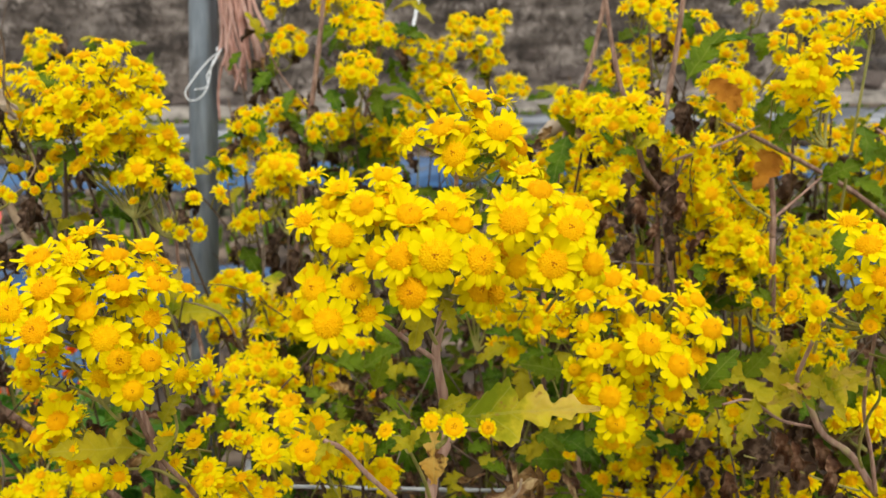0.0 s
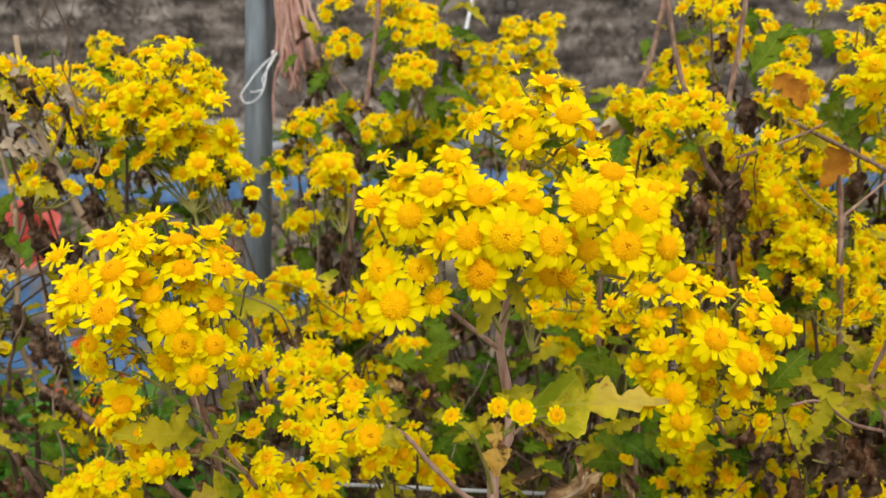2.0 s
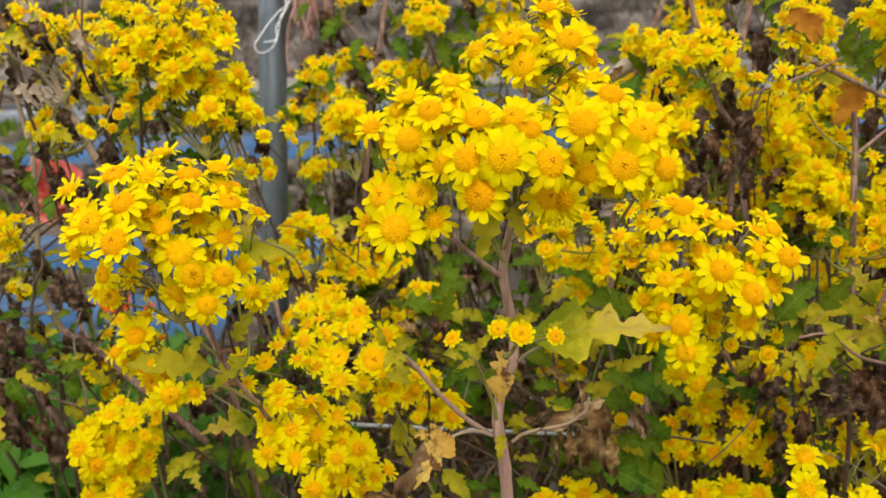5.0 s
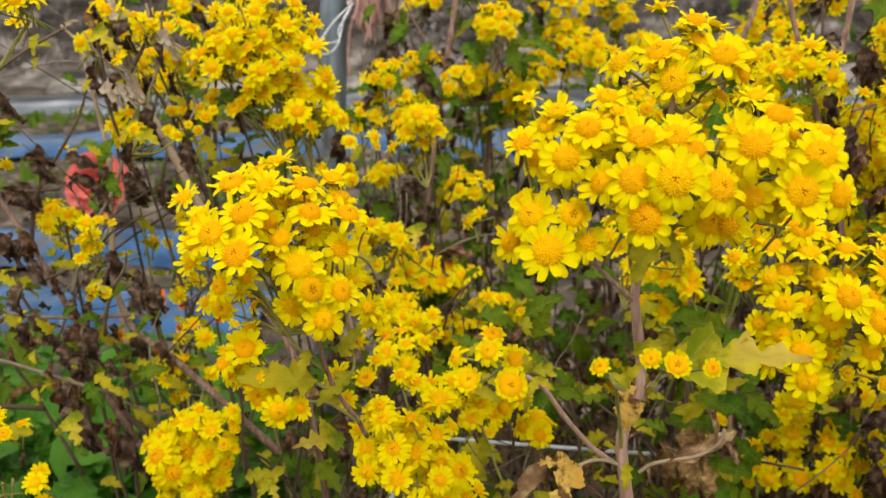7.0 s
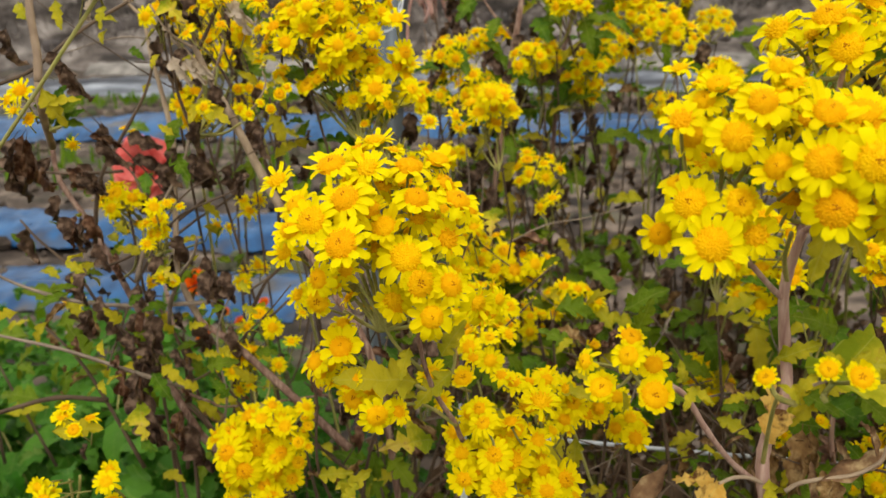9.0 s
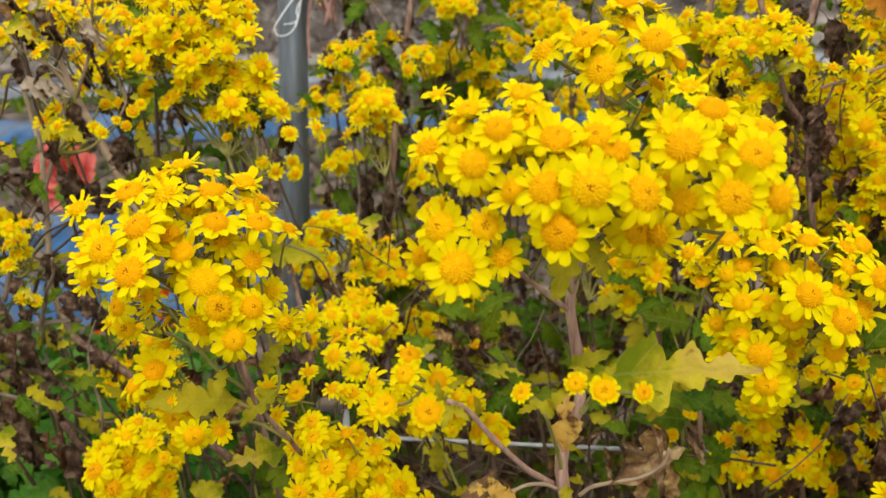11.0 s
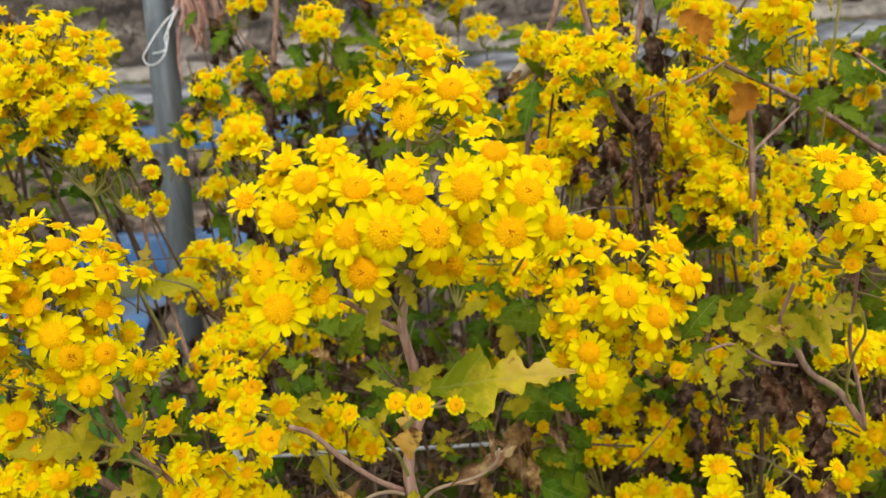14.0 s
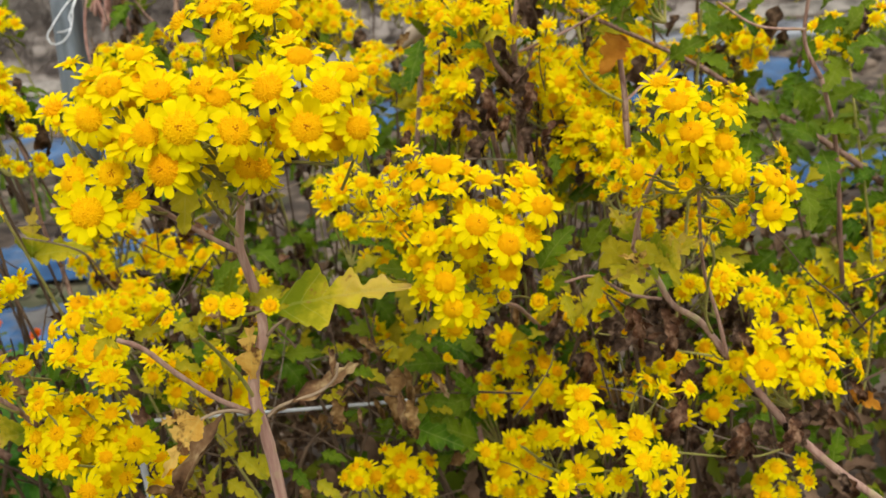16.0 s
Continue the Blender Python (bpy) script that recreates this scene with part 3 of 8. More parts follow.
LEAVES = {
    "green": [leaf_mesh(30 + i, LEAF["green"], 0.5 + 0.2 * i, 0.35, 0.015, 0.33) for i in range(4)],
    "dark_green": [leaf_mesh(34 + i, LEAF["dark_green"], 0.5 + 0.4 * i, 0.6 + 0.25 * (i % 2), 0.028, 0.40, 0.3 * i, 37, 0.3, 4) for i in range(5)],
    "yellowgreen": [leaf_mesh(40 + i, LEAF["yellowgreen"], 0.5 + 0.25 * i, 0.5, 0.018, 0.30) for i in range(4)],
    "yellowing": [lobed_mesh(50 + i, LEAF["yellowing"], 1.25, 0.5 + 0.3 * i, 0.4, 0.03) for i in range(3)],
    "small": [leaf_mesh(60 + i, LEAF["yellowgreen"], 1.0, 0.7, 0.02, 0.32) for i in range(2)],
    "tan": [dry_mesh(70 + i, LEAF["tan"], 0.20, 1.3 + 0.4 * i, 1.3 + 0.5 * i, 0.07, 0.12, 0.7) for i in range(6)],
    "withered": [dry_mesh(80 + i, LEAF["withered"], 0.24 + 0.035 * (i % 3), 1.4 + 0.45 * (i % 3), 1.2 + 0.5 * (i % 4), 0.055, 0.18, 0.5 + 0.4 * (i % 3)) for i in range(9)],
    "curled": [dry_mesh(75 + i, LEAF["curled"], 0.13, 1.3 + 0.4 * i, 0.8 + 0.8 * i, 0.06, 0.08, 0.8) for i in range(3)],
    "dry_gold": [lobed_mesh(77 + i, LEAF["dry_gold"], 1.1, 0.9 + 0.5 * i, 0.7, 0.05) for i in range(3)],
    "long_yellowing": [lobed_mesh(55, LEAF["yellowing"], 0.95, 0.35, 0.3, 0.035)],
    "pale_curl": [leaf_mesh(66 + i, HUSK, 1.6, 1.2, 0.05, 0.28, 0.6) for i in range(2)],
    "broad_withered": [dry_mesh(110 + i, LEAF["russet"], 0.25 + 0.04 * (i % 2), 1.5 + 0.5 * (i % 3), 1.5 + 0.4 * i, 0.08, 0.12, 0.8) for i in range(7)],
    "rust": [leaf_mesh(90 + i, LEAF["rust"], 0.8, 0.5, 0.03, 0.38) for i in range(2)],
}


def leaf(plant, base, way, length, kind, upper=(0, -0.5, 0.85), name="leaf"):
    x = Vector(way).normalized()
    z = Vector(upper) + Vector((rng.uniform(-0.25, 0.25), rng.uniform(-0.2, 0.2), 0))
    z = (z - x * z.dot(x)).normalized()
    y = z.cross(x)
    turn = Matrix((x, y, z)).transposed().to_4x4()
    part("leaf" if kind not in ("withered", "tan", "curled", "dry_gold", "pale_curl", "broad_withered") else "dry_leaf", rng.choice(LEAVES[kind]), plant, Matrix.Translation(base) @ turn @ Matrix.Scale(length, 4))


def leaf_between(plant, base, tip, kind):
    a, b = Vector(base), Vector(tip)
    leaf(plant, a, b - a, (b - a).length * (1.25 if kind in ("withered", "tan", "curled", "pale_curl") else 1.08), kind, (0, -0.8, 0.6))


def thicket(plant, centre, reach, count, mix, big=0.042):
    """Leaves and thin bare stems that fill a box round centre; mix names the leaf kinds, repeated by their share."""
    c, e = Vector(centre), Vector(reach)
    for i in range(round(count * 0.80)):
        p = c + Vector((e.x * rng.uniform(-1, 1), e.y * rng.uniform(-1, 1), e.z * rng.uniform(-1, 1)))
        kind = rng.choice(mix)
        hang = -0.9 if kind == "withered" else 0.0
        way = Vector((rng.uniform(-1, 1), rng.uniform(-0.8, 0.4), rng.uniform(-0.7, 0.6) + hang))
        leaf(plant, p, way, big * rng.uniform(0.6, 1.2), kind)
    for i in range(count // 13):
        x, y = c.x + e.x * rng.uniform(-1, 1), c.y + e.y * rng.uniform(-0.6, 1)
        top = c.z + e.z * rng.uniform(-0.2, 1)
        lean = rng.uniform(-0.12, 0.12)
        line = [(x, y, c.z - e.z - 0.06), (x + lean * 0.4, y + rng.uniform(-0.02, 0.02), (c.z - e.z + top) / 2), (x + lean, y, top)]
        part("twig", tube("twig", line, 0.0019, 0.0009, BARK, 5, 4, 0.06), plant, Matrix())


def deep_foliage(plant, name, mat, boxes, count, dry):
    """Uncountable leaves and stalks deep in the thicket, one part; boxes of (x0, x1, y0, y1, z0, z1)."""
    shapes = [leaf_mesh(300 + i, mat, 0.8 + 0.4 * i, 1.3 if dry else 0.4, 0.045 if dry else 0.02, 0.3, 0.9 if dry else 0.0, 11) for i in range(3)]
    verts, faces = [], []
    for box in boxes:
        share = max(20, round(count * (box[1] - box[0]) * (box[3] - box[2])))
        for i in range(share):
            p = Vector((rng.uniform(*box[:2]), rng.uniform(*box[2:4]), rng.uniform(*box[4:])))
            way = Vector((rng.uniform(-1, 1), rng.uniform(-1, 0.5), rng.uniform(-1.3, 0.2) if dry else rng.uniform(-0.5, 0.5))).normalized()
            up = Vector((rng.uniform(-0.3, 0.3), rng.uniform(-0.9, -0.1), 0.8))
            up = (up - way * up.dot(way)).normalized()
            m = Matrix.Translation(p) @ Matrix((way, up.cross(way), up)).transposed().to_4x4() @ Matrix.Scale(rng.uniform(0.03, 0.055), 4)
            me = rng.choice(shapes)
            b = len(verts)
            verts += [m @ v.co for v in me.vertices]
            faces += [[b + v for v in q.vertices] for q in me.polygons]
    return tagged(part(name, mesh_of(name, verts, faces, mat), plant, Matrix()), kind="stuff")


def tangle(plant, centre, reach, count, thick=0.0016):
    """Bare crooked twigs that wander through a box."""
    c, e = Vector(centre), Vector(reach)
    for i in range(count):
        p = c + Vector((e.x * rng.uniform(-1, 1), e.y * rng.uniform(-1, 1), e.z * rng.uniform(-1, 1)))
        d = Vector((rng.uniform(-1, 1), rng.uniform(-0.5, 0.3), rng.uniform(-0.3, 1))).normalized()
        line = [p]
        for k in range(5):
            d = (d + Vector((rng.uniform(-0.32, 0.32), rng.uniform(-0.25, 0.25), rng.uniform(-0.28, 0.28)))).normalized()
            line.append(line[-1] + d * rng.uniform(0.018, 0.04))
        r = thick * rng.uniform(0.5, 1.3)
        part("twig", tube("twig", line, r, r * 0.5, rng.choice((BARK, BARK, BARK, GREYTWIG)), 5, 3, 0.08), plant, Matrix())

# ---- field, bank and plastic strips ----
def sheet(name, x0, x1, y0, y1, nx, ny, height, mat, label, category, kind="structure"):
    verts, faces = [], []
    for j in range(ny + 1):
        for i in range(nx + 1):
            x, y = x0 + (x1 - x0) * i / nx, y0 + (y1 - y0) * j / ny
            verts.append((x, y, height(x, y)))
    for j in range(ny):
        for i in range(nx):
            v = j * (nx + 1) + i
            faces.append((v, v + 1, v + nx + 2, v + nx + 1))
    return tagged(new(name, mesh_of(name, verts, faces, mat)), label, category, kind=kind)


def rough(x, y):
    near = 1.0 if y < 12 else 0.6
    return near * (0.035 * noise.noise((x * 2.1, y * 2.1, 0)) + 0.02 * noise.noise((x * 7, y * 7, 3)) + 0.012 * noise.noise((x * 19, y * 19, 7))) - 0.02


ground_far = 300


def field(x, y):
    return rough(x, y) if -3 < y < 16 else -0.03


sheet("ground", -9, 9, -3, 17, 220, 240, field, SOIL, "bare brown field soil with clods and weeds", "ground")
sheet("ground_beyond", -ground_far, ground_far, -ground_far, ground_far, 8, 8, lambda x, y: -0.12, SOIL, "flat bare field soil reaching the distance", "ground")


def strip(name, y, width, height, mat, label, slope=0.0, x0=-9.0, x1=9.0):
    """A plastic-covered ridge that runs across the field."""
    verts, faces = [], []
    nx, prof = 260, 12
    for i in range(nx + 1):
        x = x0 + (x1 - x0) * i / nx
        for k in range(prof + 1):
            u = k / prof * 2 - 1
            e = 1 + 0.15 * noise.noise((x * 1.3, u, y))
            verts.append((x, y + slope * x + u * width / 2 * e, height * (1 - u * u) * (1 + 0.3 * noise.noise((x * 2, u * 2, y + 5))) + 0.022 * noise.noise((x * 6, u * 4, y)) + 0.012 * noise.noise((x * 21, u * 7, y + 2)) - 0.01))
    for i in range(nx):
        for k in range(prof):
            v = i * (prof + 1) + k
            faces.append((v, v + 1, v + prof + 2, v + prof + 1))
    return tagged(new(name, mesh_of(name, verts, faces, mat)), label, "plastic sheet")


strip("blue_plastic_strip", 3.15, 0.44, 0.09, BLUE, "creased blue plastic sheet laid over a soil ridge", 0.0, -7.0, -0.75)
strip("blue_plastic_strip", 2.42, 0.40, 0.05, BLUE, "creased blue plastic sheet laid over a soil ridge", 0.0, -7.0, -0.9)
strip("blue_plastic_strip", 3.2, 0.3, 0.08, BLUE, "creased blue plastic sheet laid over a soil ridge", 0.0, 1.3, 7.0)
strip("blue_plastic_strip", 6.3, 0.85, 0.14, BLUE, "creased blue plastic sheet laid over a soil ridge", 0.0, -9.0, 3.1)
strip("grey_plastic_strip", 10.5, 1.6, 0.16, MULCH, "shiny grey plastic mulch film on the soil")
strip("pale_edge", 14.5, 0.9, 0.2, PALE, "pale grey concrete edge at the foot of the bank")

# the bank behind the field: courses of rough stones in a soil face
sheet("bank_face", -30, 30, 17.6, 19.0, 160, 20, lambda x, y: -0.1 + (y - 17.6) * 4.6 + 0.12 * noise.noise((x * 1.5, y * 5, 1)), DRYGRASS, "dark earth bank at the end of the field", "bank")
bank = thing("bank_stones", (0, 18, 0), "scattered dark grey stones set in the earth bank", "stones")
sr = random.Random(4)


def stone_mesh(seed):
    r = random.Random(seed)
    bm = bmesh.new()
    bmesh.ops.create_cube(bm, size=1)
    bmesh.ops.bevel(bm, geom=bm.edges[:], offset=0.14, segments=1, affect="EDGES")
    for v in bm.verts:
        v.co *= r.uniform(0.88, 1.1)
    me = bpy.data.meshes.new("stone")
    bm.to_mesh(me)
    bm.free()
    me.materials.append(STONE)
    return me


STONES = [stone_mesh(s) for s in range(5)]
for i in range(70):
    w, z = sr.uniform(0.2, 0.7), sr.triangular(0.05, 3.2, 0.2)
    m = pose(sr.uniform(-12, 12), 17.68 + z * 0.21, z, sr.uniform(-25, 25), sr.uniform(-12, 12), sr.uniform(-30, 30)) @ Matrix.Diagonal((w, 0.3, w * sr.uniform(0.3, 0.6), 1))
    part("stone", sr.choice(STONES), bank, m)

verts, faces = [], []
for i in range(9000):
    z = sr.triangular(0.0, 5.5, 1.2)
    x, y = sr.uniform(-16, 16), 17.55 + z * 0.215
    h, a = sr.uniform(0.15, 0.5), sr.uniform(-0.9, 0.9)
    w = 0.012 + 0.02 * sr.random()
    b = len(verts)
    verts += [(x - w, y, z), (x + w, y, z), (x + w + a * h, y - 0.1, z + h * 0.7), (x - w + a * h * 1.1, y - 0.12, z + h * 0.75)]
    faces.append((b, b + 1, b + 2, b + 3))
tagged(new("bank_dry_grass", mesh_of("bank_dry_grass", verts, faces, DRYGRASS)), "matted grey-brown dry grass on the bank", "grass", kind="stuff")

# ---- post, twine and rod ----
post = thing("steel_post", (-0.30, 1.0, 0), "galvanised round steel post with tied twine", "post")
part("pipe", tube("pipe", [(-0.352, 0.918, -0.2), (-0.320, 1.03, 0.6), (-0.300, 1.10, 1.1), (-0.277, 1.184, 1.7)], 0.0175, 0.0175, STEEL, 24, 6), post, Matrix())
part("cap", tube("cap", [(-0.2775, 1.183, 1.69), (-0.276, 1.187, 1.72)], 0.0185, 0.0185, STEEL, 24, 2), post, Matrix())
rod = thing("support_rod", (-0.135, 0.642, 0.000), "thin white coated rod laid level between the plants", "rod")
part("bar", tube("bar", [(-0.171, 0.630, 0.519), (-0.106, 0.644, 0.509), (0.028, 0.661, 0.495), (0.164, 0.678, 0.483), (0.245, 0.694, 0.473)], 0.0017, 0.0017, ROD, 8, 6), rod, Matrix())
part("stake", tube("stake", [(-0.170, 0.634, -0.050), (-0.170, 0.634, 0.539)], 0.003, 0.003, ROD, 8, 2), rod, Matrix())
part("stake", tube("stake", [(0.244, 0.698, -0.050), (0.244, 0.698, 0.493)], 0.003, 0.003, ROD, 8, 2), rod, Matrix())

twine = thing("white_twine", (-0.291, 1.060, 0.865), "looped white plastic twine tied round the steel post", "twine")
part("loop", tube("loop", [(-0.278, 1.034, 0.871), (-0.291, 1.030, 0.861), (-0.303, 1.025, 0.848), (-0.312, 1.016, 0.834), (-0.318, 1.012, 0.824), (-0.314, 1.011, 0.815), (-0.303, 1.012, 0.816), (-0.294, 1.015, 0.825), (-0.291, 1.025, 0.840), (-0.288, 1.029, 0.856), (-0.281, 1.039, 0.869)], 0.0010, 0.0010, TWINE, 6, 8), twine, Matrix())
part("loop", tube("loop", [(-0.277, 1.035, 0.873), (-0.287, 1.029, 0.855), (-0.294, 1.025, 0.843), (-0.293, 1.022, 0.832), (-0.299, 1.021, 0.828), (-0.307, 1.014, 0.827)], 0.0009, 0.0009, TWINE, 6, 8), twine, Matrix())
part("knot", tube("knot", [(-0.306, 1.077, 0.877), (-0.291, 1.067, 0.873), (-0.281, 1.080, 0.877)], 0.004, 0.003, TWINE, 8, 5, 0.2), twine, Matrix())
fray = thing("frayed_twine", (-0.273, 1.080, 0.933), "bundle of frayed faded pink twine hanging from the post", "twine")
fr = random.Random(8)
for i in range(26):
    top = Vector((-0.273, 1.083, 0.946)) + Vector((fr.uniform(-0.010, 0.024), fr.uniform(-0.030, -0.010), 0.02))
    drop = fr.uniform(0.095, 0.15)
    sway = fr.uniform(-0.012, 0.022)
    line = [top, top + Vector((sway * 0.5 + fr.uniform(-0.004, 0.004), fr.uniform(-0.004, 0.004), -drop * 0.4)), top + Vector((sway + fr.uniform(-0.006, 0.006), fr.uniform(-0.006, 0.006), -drop * 0.75)), top + Vector((sway + fr.uniform(-0.008, 0.008), 0, -drop))]
    part("strand", tube("strand", line, 0.0030, 0.0022, FRAY, 6, 5, 0.1), fray, Matrix())
part("strand", tube("strand", [(-0.284, 1.063, 0.858), (-0.289, 1.058, 0.838), (-0.291, 1.052, 0.811), (-0.289, 1.046, 0.787)], 0.002, 0.0015, FRAY, 6, 5, 0.1), fray, Matrix())
cord = thing("hanging_string", (-0.048, 1.267, 0.963), "short white plastic cord hanging down", "cord")
part("strand", tube("strand", [(-0.036, 1.309, 1.145), (-0.043, 1.273, 0.987), (-0.050, 1.262, 0.939), (-0.061, 1.251, 0.890)], 0.0028, 0.0028, TWINE, 8, 4), cord, Matrix())
# mostly dark kinds, so leaf colour stands in for shade low in the thicket
SHADE_DARK_MIX = ("withered", "withered", "withered", "broad_withered", "broad_withered", "tan", "green", "dark_green", "dark_green", "yellowgreen")
GREEN_MIX = ("green", "green", "dark_green", "yellowgreen", "withered")
BROWN_MIX = ("withered", "withered", "withered", "withered", "green", "tan")

# ---- plants ----
PL = "chrysanthemum"
front = thing("chrysanthemum_plant", (0.0, 0.42, 0), "yellow chrysanthemum with a domed cluster and yellowing leaf", PL, "chrysanthemum plants")
left_plant = thing("chrysanthemum_plant", (-0.05, 0.6, 0), "yellow chrysanthemum with loose clusters on reddish stems", PL, "chrysanthemum plants")
low_plant = thing("chrysanthemum_plant", (-0.25, 0.6, 0), "low yellow chrysanthemum with dense small clusters", PL, "chrysanthemum plants")
middle_plant = thing("chrysanthemum_plant", (-0.12, 0.88, 0), "yellow chrysanthemum with small clusters and grey-green leaves", PL, "chrysanthemum plants")
back_left_plant = thing("chrysanthemum_plant", (-0.25, 0.85, 0), "tall yellow chrysanthemum crowded with flowers beside the post", PL, "chrysanthemum plants")
withered_plant = thing("withered_chrysanthemum", (-0.35, 0.7, 0), "half-dead chrysanthemum with shrivelled brown leaves", PL, "chrysanthemum plants")
right_plant = thing("chrysanthemum_plant", (0.18, 0.62, 0), "yellow chrysanthemum with an arching dense cluster", PL, "chrysanthemum plants")
slant_plant = thing("chrysanthemum_plant", (0.45, 0.65, 0), "yellow chrysanthemum on a thick slanting bare branch", PL, "chrysanthemum plants")
low_right_plant = thing("chrysanthemum_plant", (0.2, 0.65, 0), "low yellow chrysanthemum with fully open flowers", PL, "chrysanthemum plants")
stalk_plant = thing("chrysanthemum_plant", (0.3, 0.76, 0), "tall chrysanthemum stalks hung with dead brown leaves", PL, "chrysanthemum plants")
back_plant = thing("chrysanthemum_plant", (-0.1, 1.0, 0), "tall yellow chrysanthemum with brown dried lower leaves", PL, "chrysanthemum plants")
far_right_plant = thing("chrysanthemum_plant", (0.4, 0.95, 0), "dense yellow flowering chrysanthemum thicket", PL, "chrysanthemum plants")
thicket_plant = thing("chrysanthemum_plant", (0.55, 0.9, 0), "tangled chrysanthemum foliage with scattered yellow flowers", PL, "chrysanthemum plants")
lower_thicket = thing("chrysanthemum_plant", (0.35, 0.85, 0), "shaded lower chrysanthemum foliage, green and brown", PL, "chrysanthemum plants")
left_back_plant = thing("chrysanthemum_plant", (-0.45, 0.9, 0), "sparse yellow flowering chrysanthemum", PL, "chrysanthemum plants")

# front plant
feeder(front, (-0.001, 0.363, 0.516), (0.0, 0.42, 0))
stem(front, [(-0.002, 0.369, 0.511), (-0.003, 0.372, 0.589), (-0.004, 0.370, 0.626), (-0.007, 0.371, 0.649), (-0.005, 0.374, 0.663), (0.001, 0.377, 0.679), (0.000, 0.381, 0.697), (-0.003, 0.378, 0.720), (-0.001, 0.379, 0.733), (0.002, 0.378, 0.746)], 0.0039, 0.0022, 'stem')
stem(front, [(-0.002, 0.379, 0.717), (-0.012, 0.370, 0.728), (-0.024, 0.357, 0.743), (-0.032, 0.344, 0.756), (-0.035, 0.336, 0.765)], 0.0015, 0.0010, 'branch')
stem(front, [(-0.001, 0.380, 0.722), (-0.006, 0.369, 0.737), (-0.008, 0.354, 0.751)], 0.0012, 0.0010, 'branch')
stem(front, [(0.001, 0.379, 0.745), (0.008, 0.370, 0.752), (0.020, 0.358, 0.762), (0.033, 0.350, 0.773)], 0.0016, 0.0010, 'branch')
stem(front, [(0.001, 0.379, 0.745), (0.005, 0.377, 0.766), (0.007, 0.376, 0.786), (0.008, 0.373, 0.799), (0.009, 0.371, 0.809)], 0.0016, 0.0010, 'branch')
stem(front, [(-0.010, 0.372, 0.642), (-0.021, 0.362, 0.655), (-0.033, 0.351, 0.674), (-0.042, 0.342, 0.691), (-0.049, 0.335, 0.699)], 0.0015, 0.0013, 'branch')
stem(front, [(-0.007, 0.371, 0.649), (-0.009, 0.359, 0.667), (-0.012, 0.342, 0.686), (-0.014, 0.328, 0.700)], 0.0012, 0.0008, 'branch')
stem(front, [(0.003, 0.375, 0.678), (0.008, 0.374, 0.683), (0.017, 0.371, 0.689)], 0.0010, 0.0008, 'petiole')
stem(front, [(-0.000, 0.361, 0.644), (0.005, 0.361, 0.648), (0.013, 0.360, 0.651), (0.025, 0.360, 0.654), (0.033, 0.360, 0.660), (0.035, 0.360, 0.667)], 0.0011, 0.0008, 'petiole')
stem(front, [(-0.009, 0.361, 0.647), (-0.014, 0.359, 0.650), (-0.021, 0.355, 0.652), (-0.027, 0.350, 0.652)], 0.0011, 0.0009, 'petiole')
umbel(front, (0.009, 0.374, 0.804), [(3, 374, 825, 23), (8, 367, 814, 23), (18, 385, 837, 18), (27, 369, 823, 25), (36, 378, 816, 19), (20, 386, 829, 19), (11, 382, 822, 18)])
umbel(front, (-0.031, 0.361, 0.762), [(-20, 337, 810, 17), (-38, 342, 804, 17), (-27, 324, 800, 21), (-19, 331, 801, 16), (-46, 336, 788, 17), (-35, 319, 790, 21), (-42, 342, 799, 17), (-34, 334, 779, 8)])
umbel(front, (0.003, 0.361, 0.754), [(-9, 319, 797, 23), (4, 329, 796, 21), (-12, 308, 784, 23), (1, 303, 785, 25), (-22, 318, 781, 20), (-8, 305, 771, 24), (17, 311, 781, 24), (17, 325, 766, 21), (10, 326, 792, 20), (-23, 337, 793, 18), (-4, 323, 788, 20)])
umbel(front, (0.034, 0.365, 0.768), [(30, 320, 794, 24), (41, 335, 803, 21), (43, 308, 780, 24), (51, 317, 791, 22), (60, 323, 776, 20), (58, 336, 795, 20), (32, 329, 774, 20), (45, 339, 788, 18), (50, 330, 771, 18)])
umbel(front, (-0.039, 0.355, 0.757), [(-47, 324, 768, 22), (-41, 314, 757, 25), (-55, 334, 755, 18), (-32, 321, 769, -16), (-32, 324, 753, -8), (-50, 336, 772, 14)])
umbel(front, (-0.001, 0.320, 0.703), [(-3, 313, 717, -10), (6, 310, 716, -13), (19, 313, 714, -9)])
umbel(front, (-0.012, 0.314, 0.704), [(-21, 316, 712, -10)])
umbel(front, (-0.052, 0.344, 0.697), [(-63, 340, 715, -13), (-64, 334, 710, 15), (-55, 326, 699, -17), (-73, 339, 695, -15), (-54, 348, 701, 15), (-79, 346, 702, 12)])
leaf_between(front, (0.006, 0.373, 0.692), (0.068, 0.379, 0.688), 'long_yellowing')
leaf_between(front, (-0.016, 0.369, 0.681), (-0.024, 0.364, 0.680), 'small')
leaf_between(front, (-0.061, 0.384, 0.680), (-0.047, 0.380, 0.687), 'small')
leaf_between(front, (-0.004, 0.379, 0.692), (0.012, 0.376, 0.701), 'small')
leaf_between(front, (-0.005, 0.369, 0.660), (-0.005, 0.375, 0.687), 'dry_gold')
leaf_between(front, (0.011, 0.359, 0.650), (0.038, 0.358, 0.666), 'curled')
leaf_between(front, (0.032, 0.360, 0.660), (0.033, 0.367, 0.676), 'curled')
leaf_between(front, (0.026, 0.391, 0.637), (0.032, 0.383, 0.622), 'tan')
leaf_between(front, (-0.027, 0.352, 0.652), (-0.042, 0.333, 0.636), 'dry_gold')
